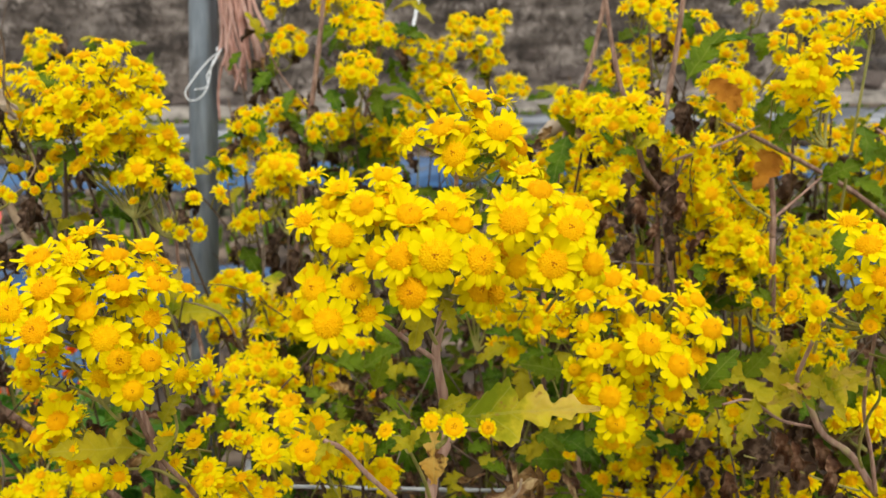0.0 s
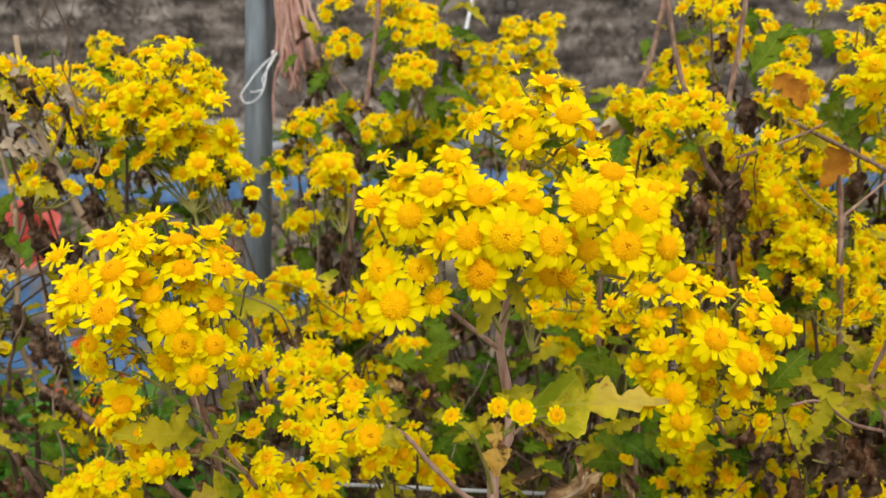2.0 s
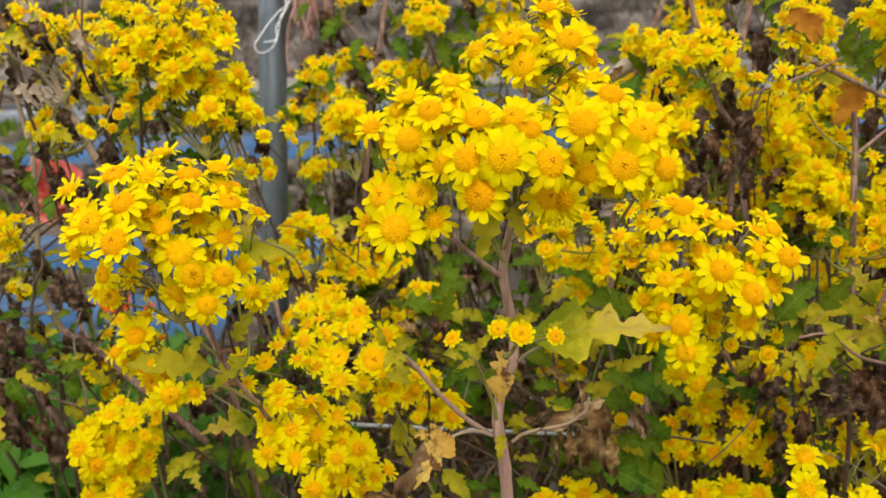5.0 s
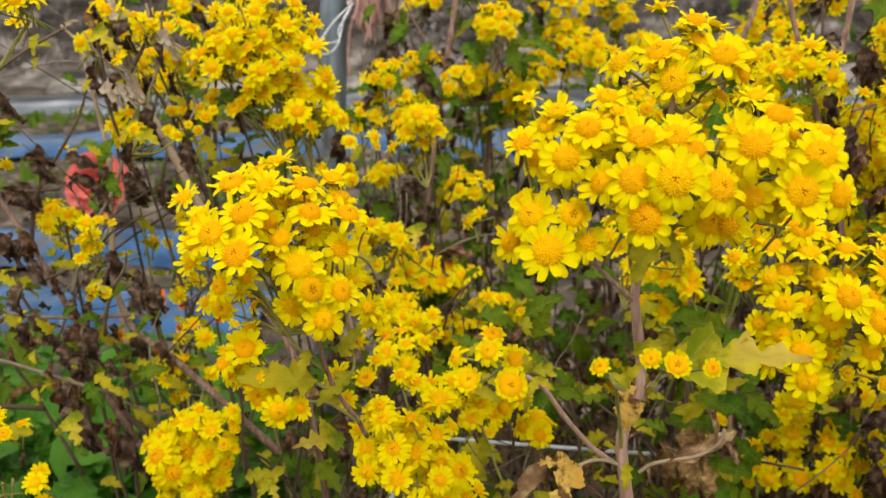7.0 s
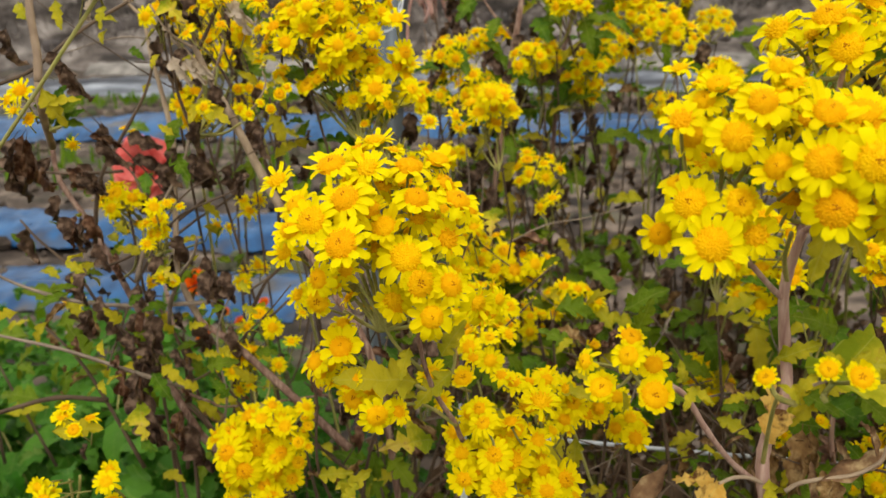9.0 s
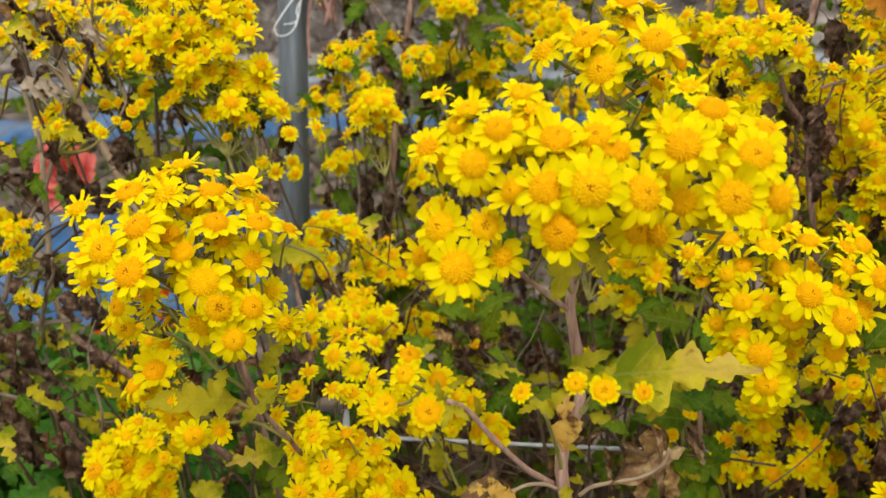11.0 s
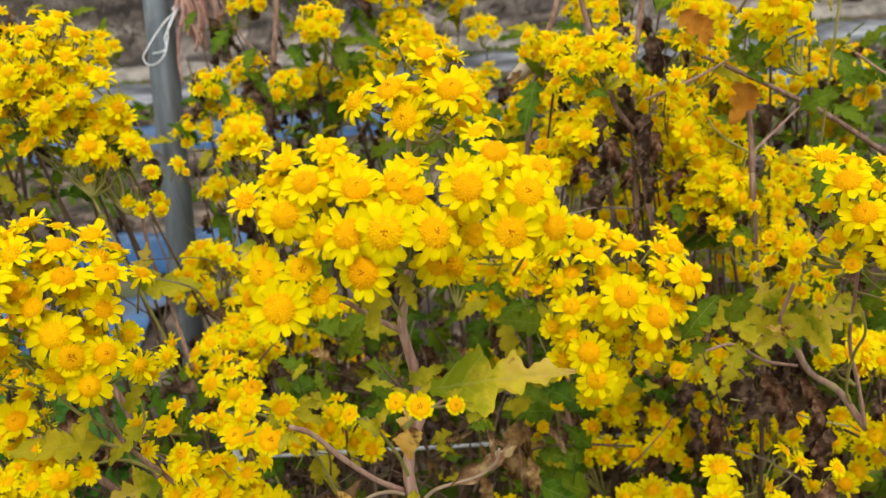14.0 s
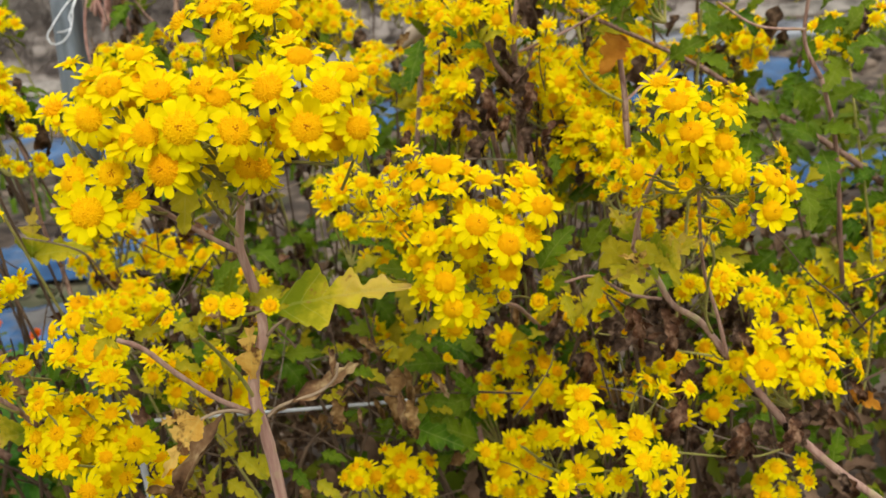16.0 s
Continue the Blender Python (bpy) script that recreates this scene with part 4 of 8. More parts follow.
leaf_between(front, (-0.029, 0.350, 0.653), (-0.045, 0.345, 0.656), 'dry_gold')
leaf_between(front, (-0.005, 0.367, 0.646), (-0.006, 0.357, 0.638), 'small')
leaf_between(front, (-0.004, 0.328, 0.770), (-0.008, 0.310, 0.749), 'yellowgreen')
leaf_between(front, (0.002, 0.331, 0.762), (0.007, 0.321, 0.751), 'yellowgreen')
leaf_between(front, (0.015, 0.373, 0.810), (0.024, 0.366, 0.811), 'green')
leaf_between(front, (0.009, 0.368, 0.789), (0.018, 0.365, 0.798), 'small')

# plant with the second cluster
umbel(left_plant, (-0.172, 0.400, 0.690), [(-154, 393, 767, 25), (-144, 405, 768, 20), (-174, 392, 770, 17), (-184, 380, 770, 24), (-174, 364, 759, 27), (-149, 381, 756, 24), (-133, 388, 754, 22), (-186, 356, 752, 24), (-172, 348, 745, 26), (-169, 378, 752, 21), (-161, 372, 746, 22), (-151, 366, 735, 27), (-145, 364, 725, -20), (-134, 372, 722, 21), (-141, 366, 710, 22), (-123, 388, 705, 15), (-195, 357, 748, 19), (-186, 360, 727, 17), (-191, 372, 713, -17), (-195, 366, 756, 20), (-179, 394, 761, 19), (-168, 400, 757, 19)])
umbel(left_plant, (-0.176, 0.401, 0.652), [(-184, 378, 690, 23), (-198, 384, 680, 18), (-180, 375, 676, -15), (-168, 373, 661, 20), (-181, 383, 664, -18), (-189, 399, 693, 13), (-198, 393, 671, 16)])
stem(left_plant, [(-0.124, 0.455, 0.595), (-0.138, 0.433, 0.617), (-0.141, 0.417, 0.637), (-0.147, 0.405, 0.656), (-0.151, 0.398, 0.674), (-0.152, 0.392, 0.690), (-0.151, 0.384, 0.701)], 0.0017, 0.0012, 'stem')
stem(left_plant, [(-0.152, 0.398, 0.672), (-0.162, 0.390, 0.687), (-0.169, 0.383, 0.706), (-0.175, 0.380, 0.719)], 0.0011, 0.0008, 'branch')
stem(left_plant, [(-0.147, 0.405, 0.656), (-0.158, 0.396, 0.667), (-0.170, 0.391, 0.675), (-0.179, 0.386, 0.677)], 0.0011, 0.0008, 'branch')
stem(left_plant, [(-0.140, 0.417, 0.635), (-0.152, 0.408, 0.649), (-0.161, 0.393, 0.657), (-0.172, 0.392, 0.656)], 0.0011, 0.0008, 'branch')
stem(left_plant, [(-0.147, 0.405, 0.656), (-0.139, 0.409, 0.671), (-0.140, 0.404, 0.694), (-0.140, 0.402, 0.731)], 0.0011, 0.0008, 'branch')
stem(left_plant, [(-0.124, 0.455, 0.595), (-0.108, 0.489, 0.508), (-0.099, 0.525, 0.343)], 0.0019, 0.0019, 'stem')
feeder(left_plant, (-0.099, 0.525, 0.343), (-0.05, 0.6, 0))
leaf_between(left_plant, (-0.162, 0.468, 0.599), (-0.187, 0.444, 0.602), 'yellowing')
leaf_between(left_plant, (-0.139, 0.409, 0.668), (-0.156, 0.394, 0.657), 'yellowgreen')
leaf_between(left_plant, (-0.153, 0.396, 0.667), (-0.184, 0.370, 0.678), 'yellowgreen')
leaf_between(left_plant, (-0.145, 0.405, 0.676), (-0.134, 0.400, 0.694), 'yellowgreen')
leaf_between(left_plant, (-0.156, 0.390, 0.687), (-0.158, 0.378, 0.677), 'yellowgreen')

# low plant on the near side
umbel(low_plant, (-0.130, 0.468, 0.561), [(-130, 435, 627, 25), (-114, 439, 624, -19), (-114, 437, 607, 27), (-91, 441, 596, 26), (-126, 432, 597, 26), (-108, 439, 597, 24), (-136, 413, 608, 20), (-139, 426, 615, 18), (-135, 439, 607, 19), (-100, 441, 639, 25), (-115, 449, 645, 19), (-119, 428, 658, 13), (-155, 434, 654, 21), (-138, 429, 655, -16), (-120, 432, 619, 18), (-101, 435, 620, 18), (-129, 421, 643, 16), (-148, 425, 644, 14)])
feeder(low_plant, (-0.130, 0.468, 0.561), (-0.16, 0.62, 0))
umbel(low_plant, (-0.125, 0.457, 0.555), [(-121, 412, 623, 21), (-113, 428, 612, 24), (-103, 419, 589, 22), (-108, 402, 593, 23), (-95, 420, 588, 20), (-118, 404, 610, 21), (-87, 421, 607, 22), (-126, 411, 640, 18), (-95, 403, 611, 17)])
umbel(low_plant, (-0.331, 0.579, 0.457), [(-298, 536, 549, 37), (-308, 512, 556, 29), (-297, 511, 544, 29), (-305, 544, 567, 26), (-282, 541, 567, 25), (-256, 525, 572, -11), (-316, 538, 556, 29), (-265, 526, 544, -15), (-288, 526, 533, 25), (-272, 515, 557, 21), (-318, 531, 525, 24)])
feeder(low_plant, (-0.331, 0.579, 0.457), (-0.30, 0.60, 0))
umbel(low_plant, (-0.315, 0.565, 0.470), [(-308, 523, 556, 28), (-296, 532, 549, 30), (-305, 526, 536, 28), (-275, 512, 554, 21), (-277, 507, 529, 19), (-267, 513, 577, 20), (-282, 512, 582, 19), (-257, 508, 569, -12), (-279, 503, 525, 20)])
umbel(low_plant, (-0.400, 0.464, 0.528), [(-372, 443, 613, 16), (-355, 427, 614, -11), (-372, 446, 617, 13), (-377, 422, 571, 19), (-342, 430, 581, 17), (-347, 440, 560, -16), (-383, 427, 576, 15)])
feeder(low_plant, (-0.400, 0.464, 0.528), (-0.42, 0.55, 0))
leaf_between(low_plant, (-0.197, 0.437, 0.588), (-0.203, 0.425, 0.583), 'yellowgreen')
leaf_between(low_plant, (-0.207, 0.433, 0.579), (-0.192, 0.439, 0.594), 'small')
leaf_between(low_plant, (-0.089, 0.425, 0.575), (-0.066, 0.410, 0.588), 'tan')
leaf_between(low_plant, (-0.377, 0.437, 0.606), (-0.350, 0.442, 0.609), 'yellowgreen')

# plants behind, in the middle
umbel(middle_plant, (-0.193, 0.732, 0.620), [(-202, 702, 664, 24), (-194, 713, 676, 25), (-188, 722, 666, 25), (-172, 696, 676, 21), (-196, 731, 657, 22), (-200, 687, 658, 22), (-170, 722, 652, 22), (-203, 727, 667, 23), (-167, 693, 667, 20)])
feeder(middle_plant, (-0.193, 0.732, 0.620), (-0.17, 0.85, 0))
umbel(middle_plant, (-0.149, 0.758, 0.578), [(-167, 771, 624, 27), (-148, 753, 630, 27), (-135, 764, 625, 28), (-154, 733, 619, 25), (-138, 736, 618, 27), (-121, 745, 621, 25), (-135, 777, 599, 24), (-168, 741, 623, 24), (-152, 766, 601, 22)])
feeder(middle_plant, (-0.149, 0.758, 0.578), (-0.12, 0.90, 0))
umbel(middle_plant, (-0.176, 0.688, 0.554), [(-171, 690, 614, 25), (-163, 690, 609, 26), (-151, 664, 603, 23), (-198, 656, 589, 21), (-178, 670, 608, 22), (-147, 680, 587, 25), (-166, 652, 604, 21), (-187, 680, 610, 20), (-154, 678, 579, 25), (-167, 680, 579, 25), (-135, 655, 613, 21)])
feeder(middle_plant, (-0.176, 0.688, 0.554), (-0.15, 0.80, 0))
umbel(middle_plant, (-0.156, 0.784, 0.695), [(-182, 796, 754, 26), (-160, 759, 765, 26), (-150, 772, 761, 25), (-144, 783, 751, 23), (-159, 793, 737, 26), (-171, 766, 749, 24), (-188, 789, 733, 22), (-160, 778, 752, 24)])
feeder(middle_plant, (-0.156, 0.784, 0.695), (-0.10, 0.95, 0))
umbel(middle_plant, (-0.117, 0.677, 0.479), [(-85, 661, 517, 17), (-81, 663, 524, 14), (-111, 653, 521, -12), (-120, 646, 516, -14), (-89, 652, 513, 14), (-70, 691, 570, -17)])
feeder(middle_plant, (-0.117, 0.677, 0.479), (-0.05, 0.8, 0))
umbel(middle_plant, (0.019, 0.664, 0.619), [(25, 666, 700, 24), (23, 630, 690, 25), (39, 626, 694, 23), (35, 657, 671, 24), (9, 641, 676, 24), (21, 632, 665, -19), (51, 632, 690, 20), (4, 646, 684, 19), (67, 644, 651, 23), (21, 644, 696, 22), (62, 633, 670, 15)])
feeder(middle_plant, (0.019, 0.664, 0.619), (0.05, 0.78, 0))
leaf_between(middle_plant, (-0.231, 0.664, 0.655), (-0.183, 0.650, 0.663), 'yellowgreen')
leaf_between(middle_plant, (-0.231, 0.664, 0.655), (-0.223, 0.673, 0.692), 'yellowing')
leaf_between(middle_plant, (-0.160, 0.614, 0.612), (-0.172, 0.589, 0.602), 'tan')
leaf_between(middle_plant, (-0.162, 0.616, 0.621), (-0.142, 0.594, 0.610), 'tan')
leaf_between(middle_plant, (-0.246, 0.720, 0.739), (-0.244, 0.727, 0.763), 'yellowgreen')
leaf_between(middle_plant, (-0.152, 0.715, 0.677), (-0.152, 0.689, 0.658), 'yellowing')
stem(middle_plant, [(-0.218, 0.682, 0.640), (-0.233, 0.699, 0.676), (-0.247, 0.730, 0.727), (-0.274, 0.756, 0.765)], 0.0022, 0.0014, 'stem')
stem(middle_plant, [(-0.199, 0.652, 0.589), (-0.218, 0.682, 0.640)], 0.0025, 0.0022, 'stem')

# tall plant in front of the post
umbel(back_left_plant, (-0.237, 0.624, 0.743), [(-251, 596, 828, 21), (-245, 630, 830, 23), (-244, 591, 809, 24), (-236, 608, 804, 22), (-282, 618, 810, -17), (-217, 591, 784, 24), (-207, 619, 797, 25), (-194, 623, 775, 22), (-253, 621, 838, 25), (-231, 630, 844, 26), (-204, 603, 828, 21), (-281, 607, 827, 20), (-234, 599, 817, 18), (-301, 616, 810, 18), (-267, 603, 825, 20), (-247, 618, 851, 23), (-275, 635, 847, 21), (-239, 614, 775, 17), (-216, 620, 770, 19), (-201, 611, 806, 22), (-222, 616, 830, 14), (-297, 614, 818, 19)])
feeder(back_left_plant, (-0.237, 0.624, 0.743), (-0.25, 0.85, 0))
umbel(back_left_plant, (-0.221, 0.637, 0.727), [(-271, 615, 785, -22), (-261, 609, 790, -17), (-253, 615, 790, -9), (-184, 605, 761, 14), (-168, 616, 763, 15), (-171, 637, 753, -9), (-192, 629, 737, 14), (-186, 616, 731, 12), (-198, 610, 734, 14), (-230, 607, 759, -8), (-196, 607, 782, 19), (-219, 615, 794, 19), (-230, 636, 806, 20), (-258, 634, 794, 15), (-277, 623, 839, 19), (-291, 637, 834, 18), (-269, 635, 818, 22), (-244, 643, 849, 22)])
umbel(back_left_plant, (-0.385, 0.661, 0.739), [(-378, 655, 763, 23), (-374, 656, 751, 15), (-378, 645, 773, 15), (-336, 668, 779, -13), (-338, 651, 780, -11), (-327, 678, 844, 20), (-340, 683, 827, 19), (-318, 682, 822, 19), (-373, 658, 828, 18), (-395, 679, 822, 19), (-398, 667, 825, 15), (-365, 668, 815, 15), (-303, 648, 789, -15), (-293, 670, 783, 17)])

# withered plant with the red flower beside it
stem(withered_plant, [(-0.289, 0.592, 0.703), (-0.309, 0.605, 0.730), (-0.331, 0.620, 0.762), (-0.352, 0.641, 0.782), (-0.367, 0.653, 0.803), (-0.381, 0.667, 0.828), (-0.388, 0.673, 0.855), (-0.393, 0.679, 0.881)], 0.0042, 0.0026, 'stem')
stem(withered_plant, [(-0.289, 0.592, 0.703), (-0.253, 0.575, 0.654), (-0.222, 0.574, 0.594), (-0.213, 0.597, 0.460)], 0.0034, 0.0030, 'stem')
stem(withered_plant, [(-0.352, 0.641, 0.782), (-0.378, 0.653, 0.809), (-0.405, 0.654, 0.829), (-0.424, 0.655, 0.847)], 0.0022, 0.0015, 'branch')
stem(withered_plant, [(-0.354, 0.641, 0.786), (-0.342, 0.655, 0.828), (-0.351, 0.658, 0.845), (-0.355, 0.662, 0.862)], 0.0016, 0.0012, 'branch')
stem(withered_plant, [(-0.390, 0.643, 0.746), (-0.405, 0.660, 0.781), (-0.412, 0.665, 0.803), (-0.417, 0.670, 0.825)], 0.0026, 0.0016, 'branch')
stem(withered_plant, [(-0.360, 0.595, 0.617), (-0.380, 0.609, 0.649), (-0.387, 0.628, 0.690), (-0.390, 0.643, 0.746)], 0.0028, 0.0026, 'branch')
stem(withered_plant, [(-0.248, 0.588, 0.521), (-0.301, 0.592, 0.569), (-0.336, 0.594, 0.600), (-0.360, 0.595, 0.617), (-0.384, 0.616, 0.642)], 0.0040, 0.0024, 'branch')
stem(withered_plant, [(-0.368, 0.594, 0.521), (-0.391, 0.600, 0.557), (-0.405, 0.607, 0.592), (-0.430, 0.615, 0.637), (-0.456, 0.622, 0.681), (-0.479, 0.627, 0.713), (-0.486, 0.633, 0.739)], 0.0036, 0.0022, 'stem')
stem(withered_plant, [(-0.368, 0.594, 0.521), (-0.308, 0.588, 0.458), (-0.251, 0.509, 0.373)], 0.0040, 0.0040, 'stem')
stem(withered_plant, [(-0.400, 0.506, 0.797), (-0.401, 0.510, 0.814), (-0.405, 0.515, 0.835), (-0.407, 0.521, 0.858), (-0.405, 0.527, 0.879)], 0.0030, 0.0026, 'stem')
stem(withered_plant, [(-0.400, 0.506, 0.797), (-0.404, 0.511, 0.779), (-0.441, 0.569, 0.749)], 0.0030, 0.0030, 'stem')
stem(withered_plant, [(-0.452, 0.538, 0.793), (-0.437, 0.553, 0.801), (-0.420, 0.571, 0.819), (-0.407, 0.588, 0.832), (-0.389, 0.605, 0.845)], 0.0016, 0.0014, 'twig')
stem(withered_plant, [(-0.391, 0.600, 0.557), (-0.364, 0.602, 0.547), (-0.346, 0.604, 0.542), (-0.265, 0.592, 0.562)], 0.0013, 0.0011, 'twig')
leaf_between(withered_plant, (-0.369, 0.640, 0.790), (-0.350, 0.629, 0.772), 'withered')
leaf_between(withered_plant, (-0.363, 0.643, 0.799), (-0.360, 0.629, 0.778), 'withered')
leaf_between(withered_plant, (-0.338, 0.629, 0.731), (-0.340, 0.614, 0.711), 'withered')
leaf_between(withered_plant, (-0.319, 0.642, 0.764), (-0.321, 0.625, 0.740), 'withered')
leaf_between(withered_plant, (-0.385, 0.615, 0.711), (-0.389, 0.601, 0.696), 'withered')
leaf_between(withered_plant, (-0.364, 0.627, 0.738), (-0.349, 0.613, 0.714), 'withered')
leaf_between(withered_plant, (-0.381, 0.621, 0.728), (-0.380, 0.607, 0.710), 'withered')
leaf_between(withered_plant, (-0.381, 0.653, 0.846), (-0.363, 0.644, 0.837), 'withered')
leaf_between(withered_plant, (-0.342, 0.658, 0.840), (-0.344, 0.645, 0.828), 'withered')
leaf_between(withered_plant, (-0.366, 0.601, 0.647), (-0.337, 0.594, 0.636), 'withered')
leaf_between(withered_plant, (-0.327, 0.596, 0.600), (-0.331, 0.582, 0.586), 'withered')
leaf_between(withered_plant, (-0.397, 0.640, 0.808), (-0.382, 0.630, 0.796), 'withered')
leaf_between(withered_plant, (-0.483, 0.632, 0.735), (-0.494, 0.614, 0.715), 'withered')
leaf_between(withered_plant, (-0.470, 0.633, 0.730), (-0.441, 0.622, 0.709), 'withered')
leaf_between(withered_plant, (-0.407, 0.607, 0.592), (-0.412, 0.586, 0.557), 'withered')
leaf_between(withered_plant, (-0.411, 0.599, 0.566), (-0.407, 0.578, 0.527), 'withered')
leaf_between(withered_plant, (-0.515, 0.628, 0.740), (-0.501, 0.609, 0.702), 'withered')
leaf_between(withered_plant, (-0.478, 0.625, 0.708), (-0.481, 0.608, 0.684), 'withered')
leaf_between(withered_plant, (-0.397, 0.512, 0.817), (-0.385, 0.509, 0.800), 'withered')
leaf_between(withered_plant, (-0.387, 0.512, 0.810), (-0.376, 0.507, 0.786), 'withered')
leaf_between(withered_plant, (-0.418, 0.512, 0.832), (-0.421, 0.505, 0.808), 'withered')
leaf_between(withered_plant, (-0.391, 0.520, 0.844), (-0.387, 0.516, 0.827), 'yellowgreen')
leaf_between(withered_plant, (-0.398, 0.505, 0.794), (-0.386, 0.501, 0.771), 'yellowgreen')
leaf_between(withered_plant, (-0.395, 0.503, 0.783), (-0.376, 0.507, 0.786), 'yellowgreen')
leaf_between(withered_plant, (-0.404, 0.514, 0.831), (-0.418, 0.516, 0.845), 'yellowgreen')
leaf_between(withered_plant, (-0.370, 0.481, 0.687), (-0.384, 0.481, 0.694), 'yellowgreen')
leaf_between(withered_plant, (-0.320, 0.511, 0.764), (-0.330, 0.511, 0.771), 'yellowgreen')
umbel(withered_plant, (-0.405, 0.518, 0.767), [(-412, 505, 792, 19), (-415, 513, 774, -12), (-420, 507, 780, 12), (-387, 543, 848, 17), (-427, 513, 786, 15), (-391, 517, 758, 11)])
umbel(withered_plant, (-0.415, 0.615, 0.660), [(-461, 659, 690, 21), (-453, 673, 687, 21), (-465, 672, 676, 21), (-455, 674, 663, -16), (-432, 659, 672, -14), (-383, 688, 664, 18), (-357, 697, 676, 20), (-346, 693, 686, 17), (-464, 702, 745, -11), (-481, 682, 687, 17), (-456, 669, 695, 19), (-429, 655, 624, -13), (-349, 653, 627, 18), (-349, 685, 632, 18), (-508, 653, 605, 17), (-487, 637, 606, 14)])
feeder(withered_plant, (-0.415, 0.615, 0.660), (-0.42, 0.78, 0))
umbel(withered_plant, (-0.310, 0.556, 0.553), [(-330, 613, 575, 15), (-332, 610, 560, 18), (-346, 610, 567, 16), (-332, 595, 588, -12), (-339, 603, 531, -13), (-299, 619, 592, 15), (-292, 629, 612, 13), (-306, 607, 577, 15)])
umbel(withered_plant, (-0.331, 0.586, 0.467), [(-297, 545, 548, 30), (-320, 549, 554, 24), (-286, 552, 565, 22), (-311, 542, 531, 24), (-287, 519, 529, 23), (-271, 528, 530, 20), (-314, 525, 511, 20), (-289, 536, 506, 19), (-264, 542, 569, -10)])
feeder(withered_plant, (-0.331, 0.586, 0.467), (-0.2, 0.6, 0))

# plant with the pale cluster to the right of the front plant
umbel(right_plant, (0.121, 0.495, 0.638), [(109, 443, 701, 30), (125, 441, 689, 30), (104, 449, 687, 24), (147, 458, 704, 28), (135, 468, 706, 22), (145, 481, 714, 21), (118, 479, 717, 22), (97, 472, 717, 25), (95, 479, 728, 26), (80, 480, 718, 23), (68, 486, 705, 20), (86, 473, 706, 22), (83, 458, 692, 23), (94, 459, 692, 21), (82, 454, 676, 22), (89, 443, 671, 26), (92, 440, 657, 26), (124, 447, 672, 24), (129, 464, 696, 17), (68, 483, 695, -14), (92, 451, 640, 19), (111, 461, 671, -12)])
stem(right_plant, [(0.121, 0.495, 0.638), (0.149, 0.580, 0.593), (0.179, 0.657, 0.517), (0.199, 0.687, 0.346), (0.221, 0.735, -0.037)], 0.0016, 0.0028, 'stem')
umbel(right_plant, (0.118, 0.503, 0.628), [(115, 484, 654, 15), (67, 495, 723, 15), (73, 466, 678, 18), (124, 476, 647, -11), (143, 470, 644, -14), (59, 474, 713, 15), (105, 478, 703, 22), (108, 489, 722, 22), (90, 485, 730, 19), (103, 478, 697, 19), (78, 472, 702, 18), (124, 490, 700, 19)])
umbel(right_plant, (0.169, 0.655, 0.498), [(135, 617, 560, 28), (142, 620, 539, 27), (164, 629, 565, 25), (163, 608, 540, 24), (182, 627, 502, 28), (162, 594, 523, 24), (146, 604, 509, 24), (122, 598, 511, 21), (187, 606, 497, 19), (172, 602, 534, 20), (175, 634, 542, 20)])
feeder(right_plant, (0.169, 0.655, 0.498), (0.2, 0.7, 0))
umbel(right_plant, (0.126, 0.644, 0.450), [(119, 635, 518, 20), (65, 641, 644, 24), (80, 629, 568, -10), (78, 650, 552, -10), (89, 627, 545, -11), (80, 638, 520, -14), (74, 628, 517, -10)])
feeder(right_plant, (0.126, 0.644, 0.450), (0.11, 0.75, 0))
leaf_between(right_plant, (0.089, 0.622, 0.542), (0.052, 0.601, 0.556), 'green')
leaf_between(right_plant, (0.103, 0.629, 0.563), (0.119, 0.628, 0.592), 'green')
leaf_between(right_plant, (0.105, 0.636, 0.506), (0.057, 0.607, 0.496), 'green')
leaf_between(right_plant, (0.105, 0.633, 0.497), (0.093, 0.605, 0.473), 'green')
leaf_between(right_plant, (0.074, 0.574, 0.600), (0.053, 0.555, 0.577), 'yellowgreen')
leaf_between(right_plant, (0.082, 0.583, 0.631), (0.049, 0.562, 0.646), 'green')
leaf_between(right_plant, (0.143, 0.463, 0.664), (0.162, 0.461, 0.691), 'green')
leaf_between(right_plant, (0.155, 0.475, 0.666), (0.171, 0.468, 0.672), 'yellowgreen')
leaf_between(right_plant, (0.172, 0.477, 0.666), (0.187, 0.474, 0.687), 'green')
leaf_between(right_plant, (0.158, 0.470, 0.647), (0.161, 0.457, 0.634), 'yellowgreen')
leaf_between(right_plant, (0.144, 0.488, 0.641), (0.165, 0.483, 0.653), 'green')
stem(right_plant, [(0.111, 0.625, 0.461), (0.105, 0.633, 0.497), (0.099, 0.633, 0.537), (0.103, 0.633, 0.576)], 0.0028, 0.0018, 'stem')

# plant with the thick slanting branch
stem(slant_plant, [(0.403, 0.489, 0.413), (0.370, 0.484, 0.463), (0.334, 0.484, 0.497), (0.305, 0.489, 0.528), (0.284, 0.493, 0.557), (0.263, 0.497, 0.586), (0.249, 0.498, 0.607), (0.233, 0.502, 0.619), (0.223, 0.503, 0.639)], 0.0038, 0.0022, 'stem')
stem(slant_plant, [(0.403, 0.489, 0.413), (0.449, 0.495, 0.298), (0.500, 0.517, 0.093)], 0.0041, 0.0041, 'stem')
feeder(slant_plant, (0.500, 0.517, 0.093), (0.45, 0.65, 0))
